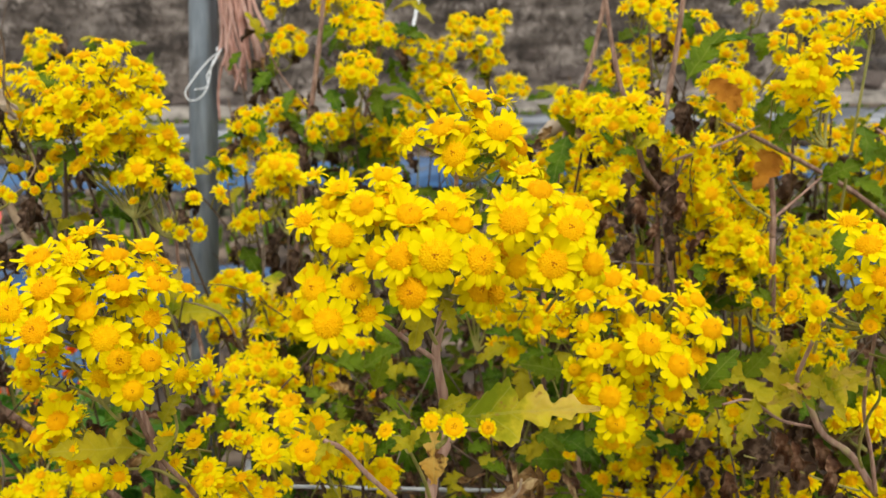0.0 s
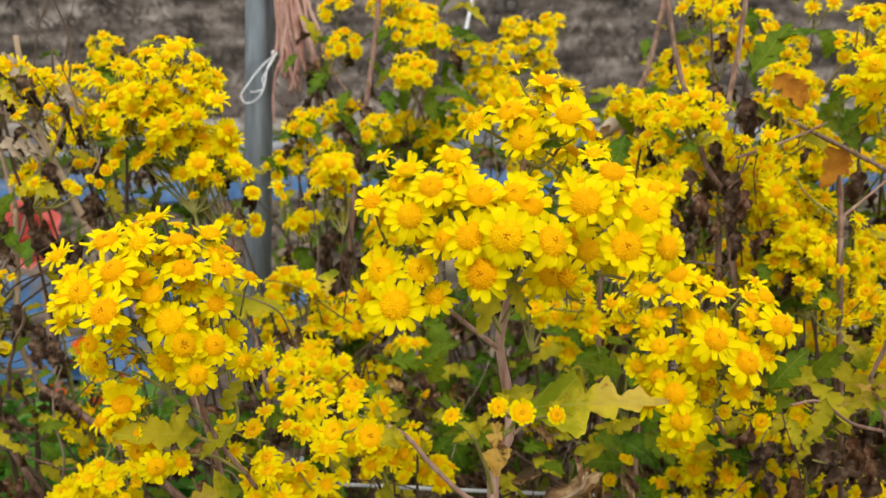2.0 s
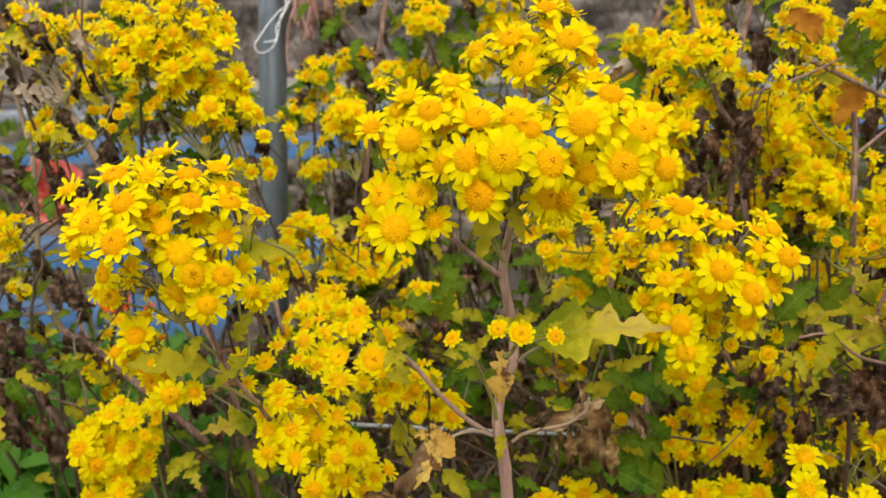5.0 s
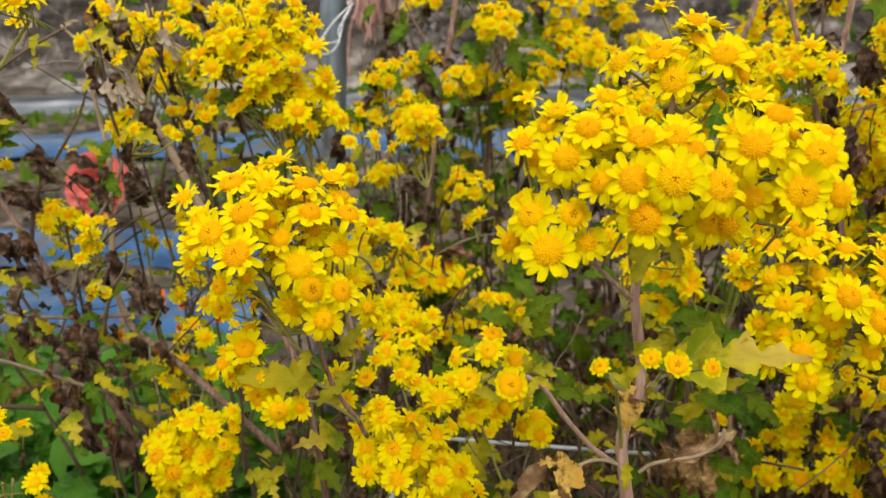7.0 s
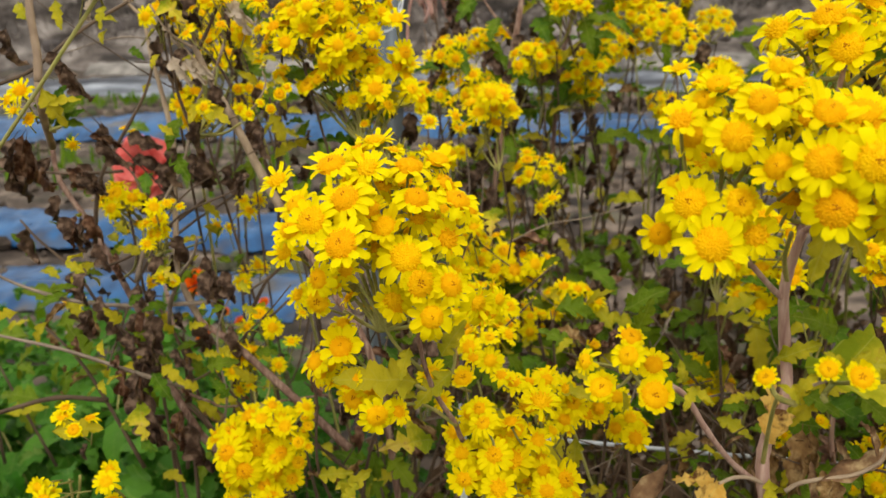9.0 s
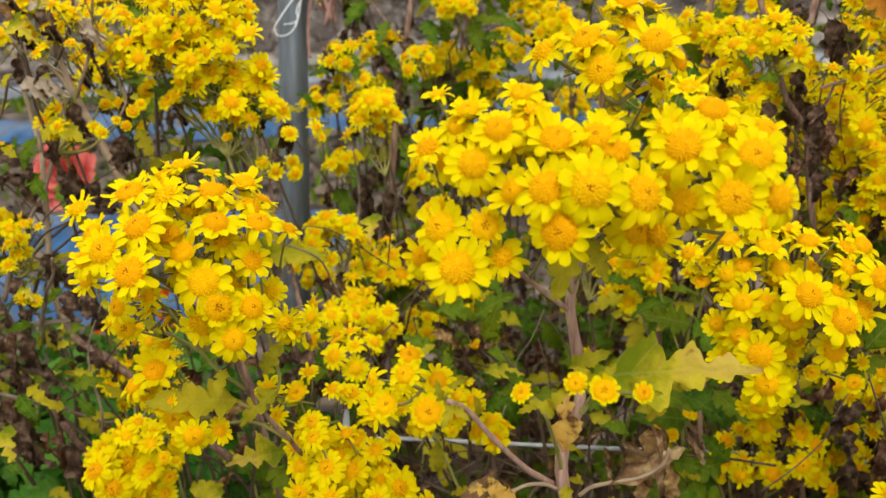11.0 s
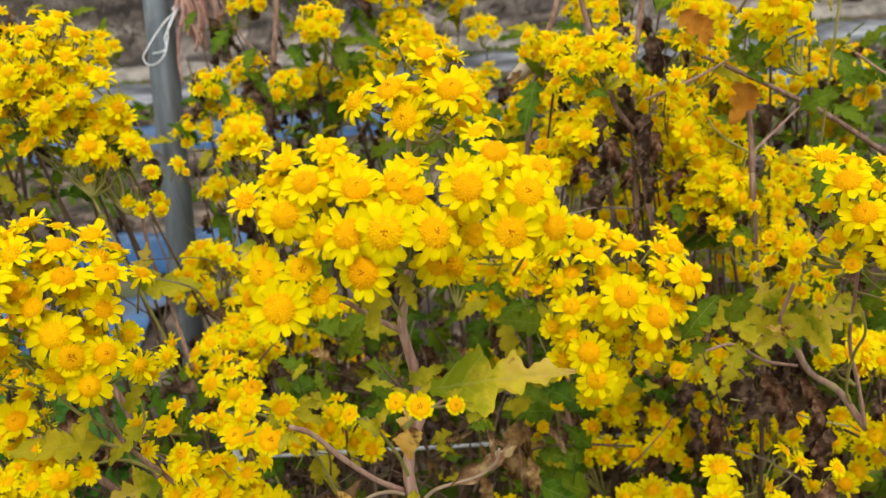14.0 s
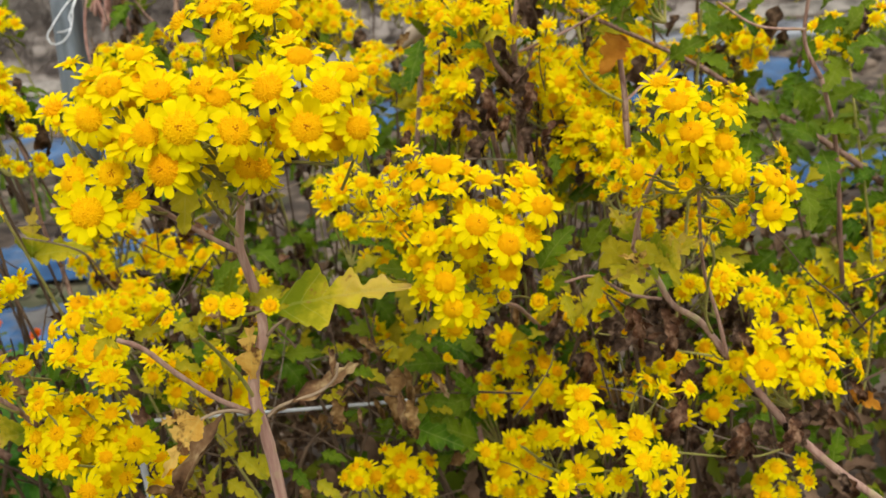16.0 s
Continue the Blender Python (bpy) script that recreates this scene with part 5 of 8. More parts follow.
stem(slant_plant, [(0.256, 0.496, 0.599), (0.250, 0.490, 0.614), (0.247, 0.477, 0.641), (0.245, 0.462, 0.660), (0.240, 0.456, 0.676)], 0.0012, 0.0009, 'branch')
stem(slant_plant, [(0.266, 0.495, 0.579), (0.257, 0.489, 0.613), (0.245, 0.479, 0.648), (0.233, 0.451, 0.691), (0.229, 0.441, 0.713)], 0.0016, 0.0010, 'branch')
stem(slant_plant, [(0.226, 0.504, 0.623), (0.203, 0.496, 0.632), (0.179, 0.482, 0.651), (0.160, 0.472, 0.653)], 0.0013, 0.0009, 'branch')
stem(slant_plant, [(0.256, 0.496, 0.583), (0.233, 0.494, 0.591), (0.209, 0.497, 0.600), (0.184, 0.500, 0.606)], 0.0010, 0.0007, 'branch')
stem(slant_plant, [(0.199, 0.466, 0.671), (0.200, 0.456, 0.690), (0.204, 0.451, 0.707), (0.210, 0.449, 0.719), (0.217, 0.446, 0.727)], 0.0014, 0.0010, 'branch')
stem(slant_plant, [(0.223, 0.503, 0.639), (0.199, 0.466, 0.671)], 0.0015, 0.0014, 'branch')
stem(slant_plant, [(0.314, 0.491, 0.517), (0.279, 0.490, 0.510), (0.231, 0.493, 0.518)], 0.0010, 0.0009, 'branch')
umbel(slant_plant, (0.229, 0.437, 0.710), [(212, 422, 758, 27), (216, 412, 744, 27), (239, 424, 751, 22), (235, 420, 736, 21), (232, 416, 724, 21), (240, 414, 719, 19), (257, 413, 717, 23), (253, 405, 702, 24), (210, 424, 730, 15), (215, 420, 717, -12), (242, 414, 702, -12), (207, 432, 744, 13), (194, 432, 723, 18), (267, 416, 710, 17), (219, 433, 765, 17), (195, 438, 710, -12), (187, 449, 712, -11), (188, 453, 724, -11), (246, 432, 759, 15), (251, 425, 705, 14), (227, 432, 724, -13), (229, 430, 753, 16)])
umbel(slant_plant, (0.305, 0.489, 0.544), [(281, 474, 580, 28), (306, 471, 573, 25), (310, 482, 593, 27), (296, 485, 583, 24), (269, 489, 579, 20), (330, 487, 577, 20), (327, 482, 560, 21), (350, 494, 567, 18), (266, 501, 547, 20), (257, 499, 540, 20), (279, 503, 554, 15), (303, 486, 570, 20), (324, 491, 573, 18)])
umbel(slant_plant, (0.324, 0.509, 0.475), [(300, 498, 494, 20), (294, 507, 480, 20), (311, 500, 473, 18), (315, 493, 499, 16), (293, 499, 472, 18), (321, 496, 483, 16)])
leaf_between(slant_plant, (0.222, 0.500, 0.647), (0.192, 0.481, 0.650), 'yellowing')
leaf_between(slant_plant, (0.211, 0.484, 0.661), (0.239, 0.476, 0.670), 'yellowing')
leaf_between(slant_plant, (0.205, 0.486, 0.668), (0.193, 0.493, 0.689), 'yellowing')
leaf_between(slant_plant, (0.230, 0.481, 0.652), (0.208, 0.464, 0.664), 'yellowgreen')
leaf_between(slant_plant, (0.261, 0.447, 0.682), (0.239, 0.439, 0.687), 'green')
leaf_between(slant_plant, (0.213, 0.452, 0.728), (0.203, 0.445, 0.741), 'green')
leaf_between(slant_plant, (0.183, 0.483, 0.654), (0.171, 0.467, 0.634), 'yellowgreen')
leaf_between(slant_plant, (0.161, 0.475, 0.662), (0.137, 0.467, 0.669), 'yellowgreen')
leaf_between(slant_plant, (0.217, 0.499, 0.606), (0.192, 0.488, 0.602), 'withered')
leaf_between(slant_plant, (0.225, 0.501, 0.613), (0.212, 0.484, 0.590), 'withered')
leaf_between(slant_plant, (0.236, 0.500, 0.611), (0.237, 0.484, 0.594), 'withered')
leaf_between(slant_plant, (0.272, 0.480, 0.549), (0.257, 0.463, 0.524), 'withered')
leaf_between(slant_plant, (0.275, 0.480, 0.549), (0.283, 0.464, 0.529), 'withered')
leaf_between(slant_plant, (0.293, 0.479, 0.547), (0.308, 0.464, 0.533), 'withered')
leaf_between(slant_plant, (0.271, 0.497, 0.604), (0.269, 0.483, 0.591), 'withered')
leaf_between(slant_plant, (0.244, 0.493, 0.590), (0.231, 0.477, 0.568), 'withered')
leaf_between(slant_plant, (0.325, 0.467, 0.509), (0.329, 0.454, 0.500), 'withered')
leaf_between(slant_plant, (0.203, 0.502, 0.615), (0.192, 0.489, 0.606), 'withered')
leaf_between(slant_plant, (0.315, 0.479, 0.548), (0.294, 0.466, 0.538), 'withered')
leaf_between(slant_plant, (0.352, 0.508, 0.541), (0.368, 0.494, 0.533), 'rust')
leaf_between(slant_plant, (0.330, 0.485, 0.498), (0.339, 0.492, 0.522), 'green')
leaf_between(slant_plant, (0.348, 0.497, 0.505), (0.359, 0.489, 0.516), 'green')
leaf_between(slant_plant, (0.250, 0.492, 0.516), (0.255, 0.496, 0.530), 'yellowgreen')

# low clusters at the right
umbel(low_right_plant, (0.041, 0.590, 0.421), [(45, 561, 496, 30), (52, 550, 489, 28), (38, 564, 474, 29), (25, 565, 483, 26), (66, 579, 482, 24), (33, 584, 494, 13), (60, 563, 469, 24)])
feeder(low_right_plant, (0.041, 0.590, 0.421), (0.03, 0.62, 0))
umbel(low_right_plant, (0.123, 0.601, 0.402), [(136, 574, 493, 24), (157, 593, 485, 31), (114, 560, 492, 23), (121, 560, 478, 28), (141, 577, 474, 31), (151, 575, 461, 27), (144, 648, 483, 21), (168, 628, 497, 25), (112, 558, 466, 16), (142, 573, 450, 25), (125, 582, 445, 25)])
feeder(low_right_plant, (0.123, 0.601, 0.402), (0.13, 0.62, 0))
umbel(low_right_plant, (0.174, 0.449, 0.501), [(163, 456, 587, 25), (157, 432, 580, 24), (187, 430, 572, 22), (189, 420, 560, 24), (202, 422, 561, 18), (156, 440, 546, 25), (170, 428, 571, 18), (213, 434, 534, 26), (166, 435, 537, 17), (207, 472, 584, 18), (216, 470, 577, 18), (191, 435, 574, 18), (143, 420, 551, 18), (179, 437, 539, 18), (196, 423, 542, 18), (221, 435, 594, 13)])
feeder(low_right_plant, (0.174, 0.449, 0.501), (0.22, 0.62, 0))
umbel(low_right_plant, (0.183, 0.568, 0.454), [(127, 548, 507, 27), (152, 573, 497, 28), (168, 558, 502, 23), (190, 525, 524, 29), (232, 557, 501, 26), (108, 551, 501, 20)])
umbel(low_right_plant, (0.290, 0.692, 0.431), [(260, 659, 508, 27), (289, 677, 482, 25), (271, 665, 475, 24), (287, 661, 476, 22), (301, 688, 491, 24)])
feeder(low_right_plant, (0.290, 0.692, 0.431), (0.38, 0.75, 0))
umbel(low_right_plant, (0.433, 0.717, 0.481), [(381, 712, 513, 26), (383, 677, 524, 27), (408, 707, 544, 24), (422, 698, 556, 26), (441, 720, 528, 26), (435, 711, 520, 24), (404, 688, 525, 23), (417, 686, 516, 23), (371, 691, 546, 23), (369, 728, 539, 20), (456, 695, 546, 25), (478, 702, 523, 30), (479, 703, 548, 25), (442, 696, 493, 23), (450, 691, 485, 20), (470, 695, 478, 22), (443, 692, 562, 19), (392, 711, 522, 24), (410, 694, 537, 23), (444, 698, 518, 23), (394, 687, 507, 23), (362, 689, 518, 21)])
feeder(low_right_plant, (0.433, 0.717, 0.481), (0.5, 0.85, 0))
umbel(low_right_plant, (0.266, 0.513, 0.602), [(265, 505, 633, 25), (265, 500, 627, 20), (255, 499, 631, 18), (273, 512, 634, 21), (264, 502, 619, -15), (240, 490, 636, 16), (237, 494, 629, 14)])
leaf_between(low_right_plant, (0.105, 0.575, 0.535), (0.071, 0.555, 0.536), 'green')
leaf_between(low_right_plant, (0.109, 0.574, 0.535), (0.090, 0.571, 0.557), 'green')
leaf_between(low_right_plant, (0.106, 0.565, 0.503), (0.068, 0.553, 0.529), 'green')
leaf_between(low_right_plant, (0.105, 0.564, 0.501), (0.093, 0.543, 0.499), 'green')
leaf_between(low_right_plant, (0.047, 0.598, 0.541), (0.050, 0.579, 0.512), 'tan')

# tall stalks at the right with hanging dead leaves
umbel(stalk_plant, (0.205, 0.656, 0.702), [(196, 641, 814, 23), (186, 658, 816, 15), (221, 657, 802, 15), (208, 644, 806, -15), (184, 618, 794, 17), (207, 649, 793, 17), (109, 629, 807, 19), (127, 638, 813, 20), (126, 640, 802, -13), (123, 629, 772, 18), (120, 619, 757, 22), (188, 638, 740, 19), (192, 622, 753, 25), (198, 620, 741, -13), (187, 643, 768, 16), (204, 621, 771, 17), (170, 626, 790, 15), (203, 633, 726, 17), (207, 605, 729, 17), (104, 640, 794, 17), (111, 633, 786, 17)])
feeder(stalk_plant, (0.205, 0.656, 0.702), (0.25, 0.75, 0))
umbel(stalk_plant, (0.229, 0.655, 0.648), [(256, 635, 730, 16), (224, 620, 706, 22), (204, 635, 702, 18), (192, 637, 695, 16), (255, 617, 702, 20), (259, 625, 684, -14), (250, 623, 669, -14), (198, 621, 691, 18), (224, 613, 674, -8), (244, 648, 824, -13), (268, 652, 766, -13), (195, 640, 718, 19), (203, 612, 718, 18), (195, 616, 713, 17), (216, 646, 733, 16), (237, 650, 741, 19), (244, 643, 733, 17)])
feeder(stalk_plant, (0.229, 0.655, 0.648), (0.33, 0.78, 0))
umbel(stalk_plant, (0.263, 0.601, 0.788), [(232, 570, 839, 23), (256, 594, 838, 26), (244, 598, 820, 24), (266, 599, 818, 25), (249, 596, 850, 21), (261, 573, 846, 21), (266, 603, 860, 20), (279, 586, 874, 19), (231, 598, 872, 17), (282, 611, 877, 18), (235, 595, 846, 19), (244, 572, 830, 21)])
stem(stalk_plant, [(0.174, 0.643, 0.665), (0.166, 0.645, 0.717), (0.163, 0.648, 0.747), (0.149, 0.647, 0.768), (0.143, 0.651, 0.789), (0.137, 0.657, 0.814), (0.130, 0.663, 0.838), (0.123, 0.674, 0.883), (0.116, 0.692, 0.957)], 0.0028, 0.0020, 'stem')
stem(stalk_plant, [(0.174, 0.643, 0.665), (0.201, 0.687, 0.585), (0.221, 0.728, 0.495), (0.244, 0.762, 0.294)], 0.0030, 0.0030, 'stem')
stem(stalk_plant, [(0.164, 0.662, 0.661), (0.167, 0.678, 0.721), (0.170, 0.695, 0.786), (0.177, 0.703, 0.816), (0.188, 0.718, 0.868), (0.203, 0.744, 0.962)], 0.0030, 0.0026, 'stem')
stem(stalk_plant, [(0.144, 0.673, 0.713), (0.157, 0.700, 0.651), (0.179, 0.762, 0.559), (0.199, 0.804, 0.397)], 0.0026, 0.0026, 'stem')
stem(stalk_plant, [(0.097, 0.747, 0.776), (0.106, 0.750, 0.804), (0.115, 0.752, 0.827), (0.128, 0.763, 0.864), (0.150, 0.789, 0.957)], 0.0028, 0.0025, 'stem')
stem(stalk_plant, [(0.097, 0.747, 0.776), (0.089, 0.734, 0.729), (0.078, 0.712, 0.649), (0.080, 0.714, 0.500)], 0.0028, 0.0028, 'stem')
stem(stalk_plant, [(0.165, 0.630, 0.777), (0.190, 0.634, 0.784), (0.210, 0.638, 0.791), (0.232, 0.643, 0.800)], 0.0014, 0.0010, 'branch')
stem(stalk_plant, [(0.239, 0.623, 0.719), (0.240, 0.628, 0.739), (0.239, 0.635, 0.767)], 0.0030, 0.0026, 'branch')
stem(stalk_plant, [(0.239, 0.623, 0.719), (0.244, 0.624, 0.643), (0.265, 0.647, 0.482)], 0.0030, 0.0030, 'branch')
stem(stalk_plant, [(0.238, 0.626, 0.733), (0.217, 0.628, 0.748), (0.204, 0.632, 0.768)], 0.0012, 0.0008, 'branch')
stem(stalk_plant, [(0.240, 0.626, 0.733), (0.258, 0.632, 0.746), (0.278, 0.638, 0.761)], 0.0014, 0.0010, 'branch')
stem(stalk_plant, [(0.161, 0.633, 0.753), (0.170, 0.637, 0.764), (0.178, 0.642, 0.780)], 0.0016, 0.0010, 'branch')
leaf_between(stalk_plant, (0.139, 0.648, 0.818), (0.143, 0.634, 0.802), 'withered')
leaf_between(stalk_plant, (0.144, 0.650, 0.825), (0.158, 0.642, 0.829), 'withered')
leaf_between(stalk_plant, (0.168, 0.653, 0.825), (0.186, 0.637, 0.796), 'withered')
leaf_between(stalk_plant, (0.177, 0.654, 0.824), (0.174, 0.637, 0.801), 'withered')
leaf_between(stalk_plant, (0.172, 0.639, 0.768), (0.157, 0.623, 0.754), 'withered')
leaf_between(stalk_plant, (0.164, 0.638, 0.769), (0.165, 0.622, 0.746), 'withered')
leaf_between(stalk_plant, (0.155, 0.632, 0.749), (0.165, 0.619, 0.738), 'withered')
leaf_between(stalk_plant, (0.143, 0.632, 0.755), (0.132, 0.615, 0.735), 'withered')
leaf_between(stalk_plant, (0.167, 0.631, 0.741), (0.161, 0.616, 0.726), 'withered')
leaf_between(stalk_plant, (0.135, 0.636, 0.774), (0.128, 0.618, 0.747), 'withered')
leaf_between(stalk_plant, (0.147, 0.642, 0.793), (0.157, 0.628, 0.774), 'withered')
leaf_between(stalk_plant, (0.148, 0.646, 0.805), (0.158, 0.639, 0.817), 'withered')
leaf_between(stalk_plant, (0.221, 0.648, 0.783), (0.216, 0.635, 0.775), 'withered')
leaf_between(stalk_plant, (0.260, 0.648, 0.769), (0.250, 0.630, 0.743), 'withered')
leaf_between(stalk_plant, (0.138, 0.624, 0.726), (0.132, 0.610, 0.716), 'withered')
leaf_between(stalk_plant, (0.175, 0.626, 0.720), (0.181, 0.614, 0.710), 'withered')
leaf_between(stalk_plant, (0.163, 0.627, 0.729), (0.168, 0.613, 0.710), 'withered')
leaf_between(stalk_plant, (0.114, 0.624, 0.739), (0.128, 0.613, 0.728), 'withered')
leaf_between(stalk_plant, (0.130, 0.623, 0.726), (0.124, 0.606, 0.704), 'withered')
leaf_between(stalk_plant, (0.206, 0.648, 0.831), (0.211, 0.625, 0.819), 'rust')
leaf_between(stalk_plant, (0.194, 0.648, 0.835), (0.207, 0.623, 0.815), 'rust')
leaf_between(stalk_plant, (0.242, 0.639, 0.782), (0.222, 0.611, 0.761), 'rust')
leaf_between(stalk_plant, (0.227, 0.610, 0.796), (0.242, 0.596, 0.814), 'green')
leaf_between(stalk_plant, (0.223, 0.615, 0.815), (0.227, 0.608, 0.826), 'green')
leaf_between(stalk_plant, (0.227, 0.609, 0.792), (0.238, 0.599, 0.788), 'green')
leaf_between(stalk_plant, (0.137, 0.629, 0.786), (0.151, 0.622, 0.794), 'small')
leaf_between(stalk_plant, (0.139, 0.629, 0.784), (0.125, 0.618, 0.787), 'green')
leaf_between(stalk_plant, (0.137, 0.630, 0.788), (0.141, 0.622, 0.798), 'small')
leaf_between(stalk_plant, (0.121, 0.628, 0.791), (0.111, 0.619, 0.799), 'green')
leaf_between(stalk_plant, (0.089, 0.741, 0.796), (0.078, 0.727, 0.787), 'tan')
leaf_between(stalk_plant, (0.185, 0.612, 0.702), (0.177, 0.598, 0.688), 'green')
leaf_between(stalk_plant, (0.237, 0.612, 0.680), (0.213, 0.598, 0.676), 'green')
leaf_between(stalk_plant, (0.230, 0.643, 0.802), (0.235, 0.638, 0.818), 'green')
leaf_between(stalk_plant, (0.206, 0.633, 0.772), (0.210, 0.621, 0.765), 'green')
leaf_between(stalk_plant, (0.229, 0.651, 0.803), (0.247, 0.625, 0.789), 'green')
leaf_between(stalk_plant, (0.279, 0.648, 0.798), (0.253, 0.630, 0.804), 'green')
leaf_between(stalk_plant, (0.309, 0.648, 0.799), (0.303, 0.620, 0.776), 'green')
leaf_between(stalk_plant, (0.275, 0.636, 0.758), (0.299, 0.620, 0.776), 'green')
leaf_between(stalk_plant, (0.302, 0.630, 0.739), (0.278, 0.599, 0.704), 'green')
leaf_between(stalk_plant, (0.341, 0.621, 0.710), (0.292, 0.603, 0.718), 'green')
leaf_between(stalk_plant, (0.334, 0.623, 0.719), (0.307, 0.598, 0.701), 'green')
leaf_between(stalk_plant, (0.381, 0.614, 0.690), (0.352, 0.599, 0.708), 'green')
leaf_between(stalk_plant, (0.381, 0.612, 0.686), (0.380, 0.584, 0.662), 'green')
leaf_between(stalk_plant, (0.378, 0.628, 0.739), (0.372, 0.616, 0.769), 'green')
leaf_between(stalk_plant, (0.405, 0.630, 0.749), (0.379, 0.604, 0.729), 'green')
leaf_between(stalk_plant, (0.354, 0.621, 0.713), (0.326, 0.604, 0.722), 'green')
leaf_between(stalk_plant, (0.365, 0.606, 0.663), (0.360, 0.577, 0.637), 'green')
leaf_between(stalk_plant, (0.332, 0.619, 0.703), (0.312, 0.589, 0.673), 'green')
stem(stalk_plant, [(0.226, 0.716, 0.799), (0.283, 0.706, 0.768), (0.326, 0.697, 0.742), (0.361, 0.688, 0.715), (0.413, 0.677, 0.679), (0.476, 0.683, 0.630), (0.584, 0.701, 0.535)], 0.0021, 0.0034, 'branch')
feeder(stalk_plant, (0.584, 0.701, 0.535), (0.62, 0.8, 0))
stem(stalk_plant, [(0.378, 0.607, 0.737), (0.370, 0.613, 0.757), (0.370, 0.618, 0.773), (0.378, 0.626, 0.804)], 0.0021, 0.0016, 'branch')
stem(stalk_plant, [(0.378, 0.607, 0.737), (0.393, 0.612, 0.685), (0.406, 0.620, 0.573)], 0.0021, 0.0021, 'branch')
stem(stalk_plant, [(0.370, 0.617, 0.772), (0.336, 0.620, 0.778), (0.310, 0.626, 0.797)], 0.0014, 0.0010, 'twig')

# sprays at the back
spray(back_plant, (-0.102, 0.995, 0.898), 0.048, 0.039, 22, 21)
spray(back_plant, (-0.110, 0.927, 0.824), 0.037, 0.024, 9, 21)
spray(back_plant, (-0.206, 0.990, 0.888), 0.023, 0.032, 8, 21)
spray(back_plant, (-0.227, 0.913, 0.780), 0.024, 0.018, 7, 21)
spray(back_plant, (-0.105, 0.963, 0.760), 0.035, 0.023, 12, 21)
spray(back_plant, (-0.183, 0.922, 0.814), 0.018, 0.037, 6, 21)
spray(back_plant, (-0.158, 0.904, 0.768), 0.037, 0.037, 8, 21)
stem(back_plant, [(-0.176, 0.882, 0.611), (-0.161, 0.897, 0.745), (-0.151, 0.915, 0.809), (-0.145, 0.927, 0.851), (-0.138, 0.943, 0.909), (-0.131, 0.965, 0.992)], 0.0040, 0.0030, 'stem')
stem(back_plant, [(-0.176, 0.882, 0.611), (-0.188, 0.894, 0.342)], 0.0040, 0.0040, 'stem')
stem(back_plant, [(-0.154, 0.914, 0.807), (-0.181, 0.920, 0.840), (-0.199, 0.928, 0.876)], 0.0016, 0.0010, 'branch')
stem(back_plant, [(-0.109, 1.016, 0.779), (-0.098, 1.029, 0.825), (-0.088, 1.042, 0.870), (-0.080, 1.067, 0.962)], 0.0030, 0.0020, 'branch')
stem(back_plant, [(-0.109, 1.016, 0.779), (-0.124, 1.017, 0.591)], 0.0030, 0.0030, 'branch')
leaf_between(back_plant, (-0.164, 0.910, 0.792), (-0.177, 0.891, 0.805), 'green')
leaf_between(back_plant, (-0.158, 0.907, 0.780), (-0.136, 0.884, 0.763), 'green')
leaf_between(back_plant, (-0.169, 0.918, 0.828), (-0.174, 0.891, 0.805), 'green')
leaf_between(back_plant, (-0.193, 0.920, 0.847), (-0.207, 0.894, 0.829), 'green')
leaf_between(back_plant, (-0.133, 0.922, 0.827), (-0.118, 0.897, 0.803), 'green')
leaf_between(back_plant, (-0.084, 0.927, 0.825), (-0.077, 0.899, 0.796), 'green')
leaf_between(back_plant, (-0.170, 0.904, 0.775), (-0.178, 0.876, 0.747), 'green')
leaf_between(back_plant, (-0.139, 0.924, 0.839), (-0.118, 0.909, 0.849), 'green')
leaf_between(back_plant, (-0.218, 0.907, 0.806), (-0.196, 0.881, 0.777), 'green')
leaf_between(back_plant, (-0.200, 0.914, 0.823), (-0.189, 0.899, 0.840), 'green')
leaf_between(back_plant, (-0.170, 0.910, 0.798), (-0.178, 0.886, 0.788), 'withered')
leaf_between(back_plant, (-0.164, 0.905, 0.775), (-0.154, 0.879, 0.752), 'withered')
leaf_between(back_plant, (-0.157, 0.915, 0.810), (-0.136, 0.893, 0.798), 'withered')
leaf_between(back_plant, (-0.182, 0.906, 0.787), (-0.160, 0.886, 0.781), 'withered')
leaf_between(back_plant, (-0.201, 0.895, 0.752), (-0.208, 0.870, 0.737), 'withered')
leaf_between(back_plant, (-0.230, 0.908, 0.812), (-0.222, 0.882, 0.790), 'withered')
leaf_between(back_plant, (-0.225, 0.899, 0.777), (-0.231, 0.875, 0.767), 'withered')
leaf_between(back_plant, (-0.195, 0.874, 0.669), (-0.185, 0.846, 0.638), 'withered')
leaf_between(back_plant, (-0.183, 0.880, 0.687), (-0.191, 0.852, 0.661), 'withered')
leaf_between(back_plant, (-0.171, 0.876, 0.668), (-0.168, 0.846, 0.632), 'withered')
leaf_between(back_plant, (-0.213, 0.892, 0.747), (-0.190, 0.873, 0.742), 'withered')
spray(back_plant, (0.045, 1.199, 0.876), 0.047, 0.035, 16, 21)
spray(back_plant, (-0.024, 1.140, 0.851), 0.037, 0.022, 9, 21)
spray(back_plant, (-0.018, 1.132, 0.815), 0.045, 0.019, 10, 21)
spray(back_plant, (0.090, 1.185, 0.807), 0.031, 0.014, 6, 21)
spray(far_right_plant, (0.161, 0.873, 0.780), 0.040, 0.029, 18, 21)
spray(far_right_plant, (0.140, 0.969, 0.753), 0.039, 0.045, 18, 21)
spray(far_right_plant, (0.227, 0.948, 0.875), 0.037, 0.037, 14, 21)
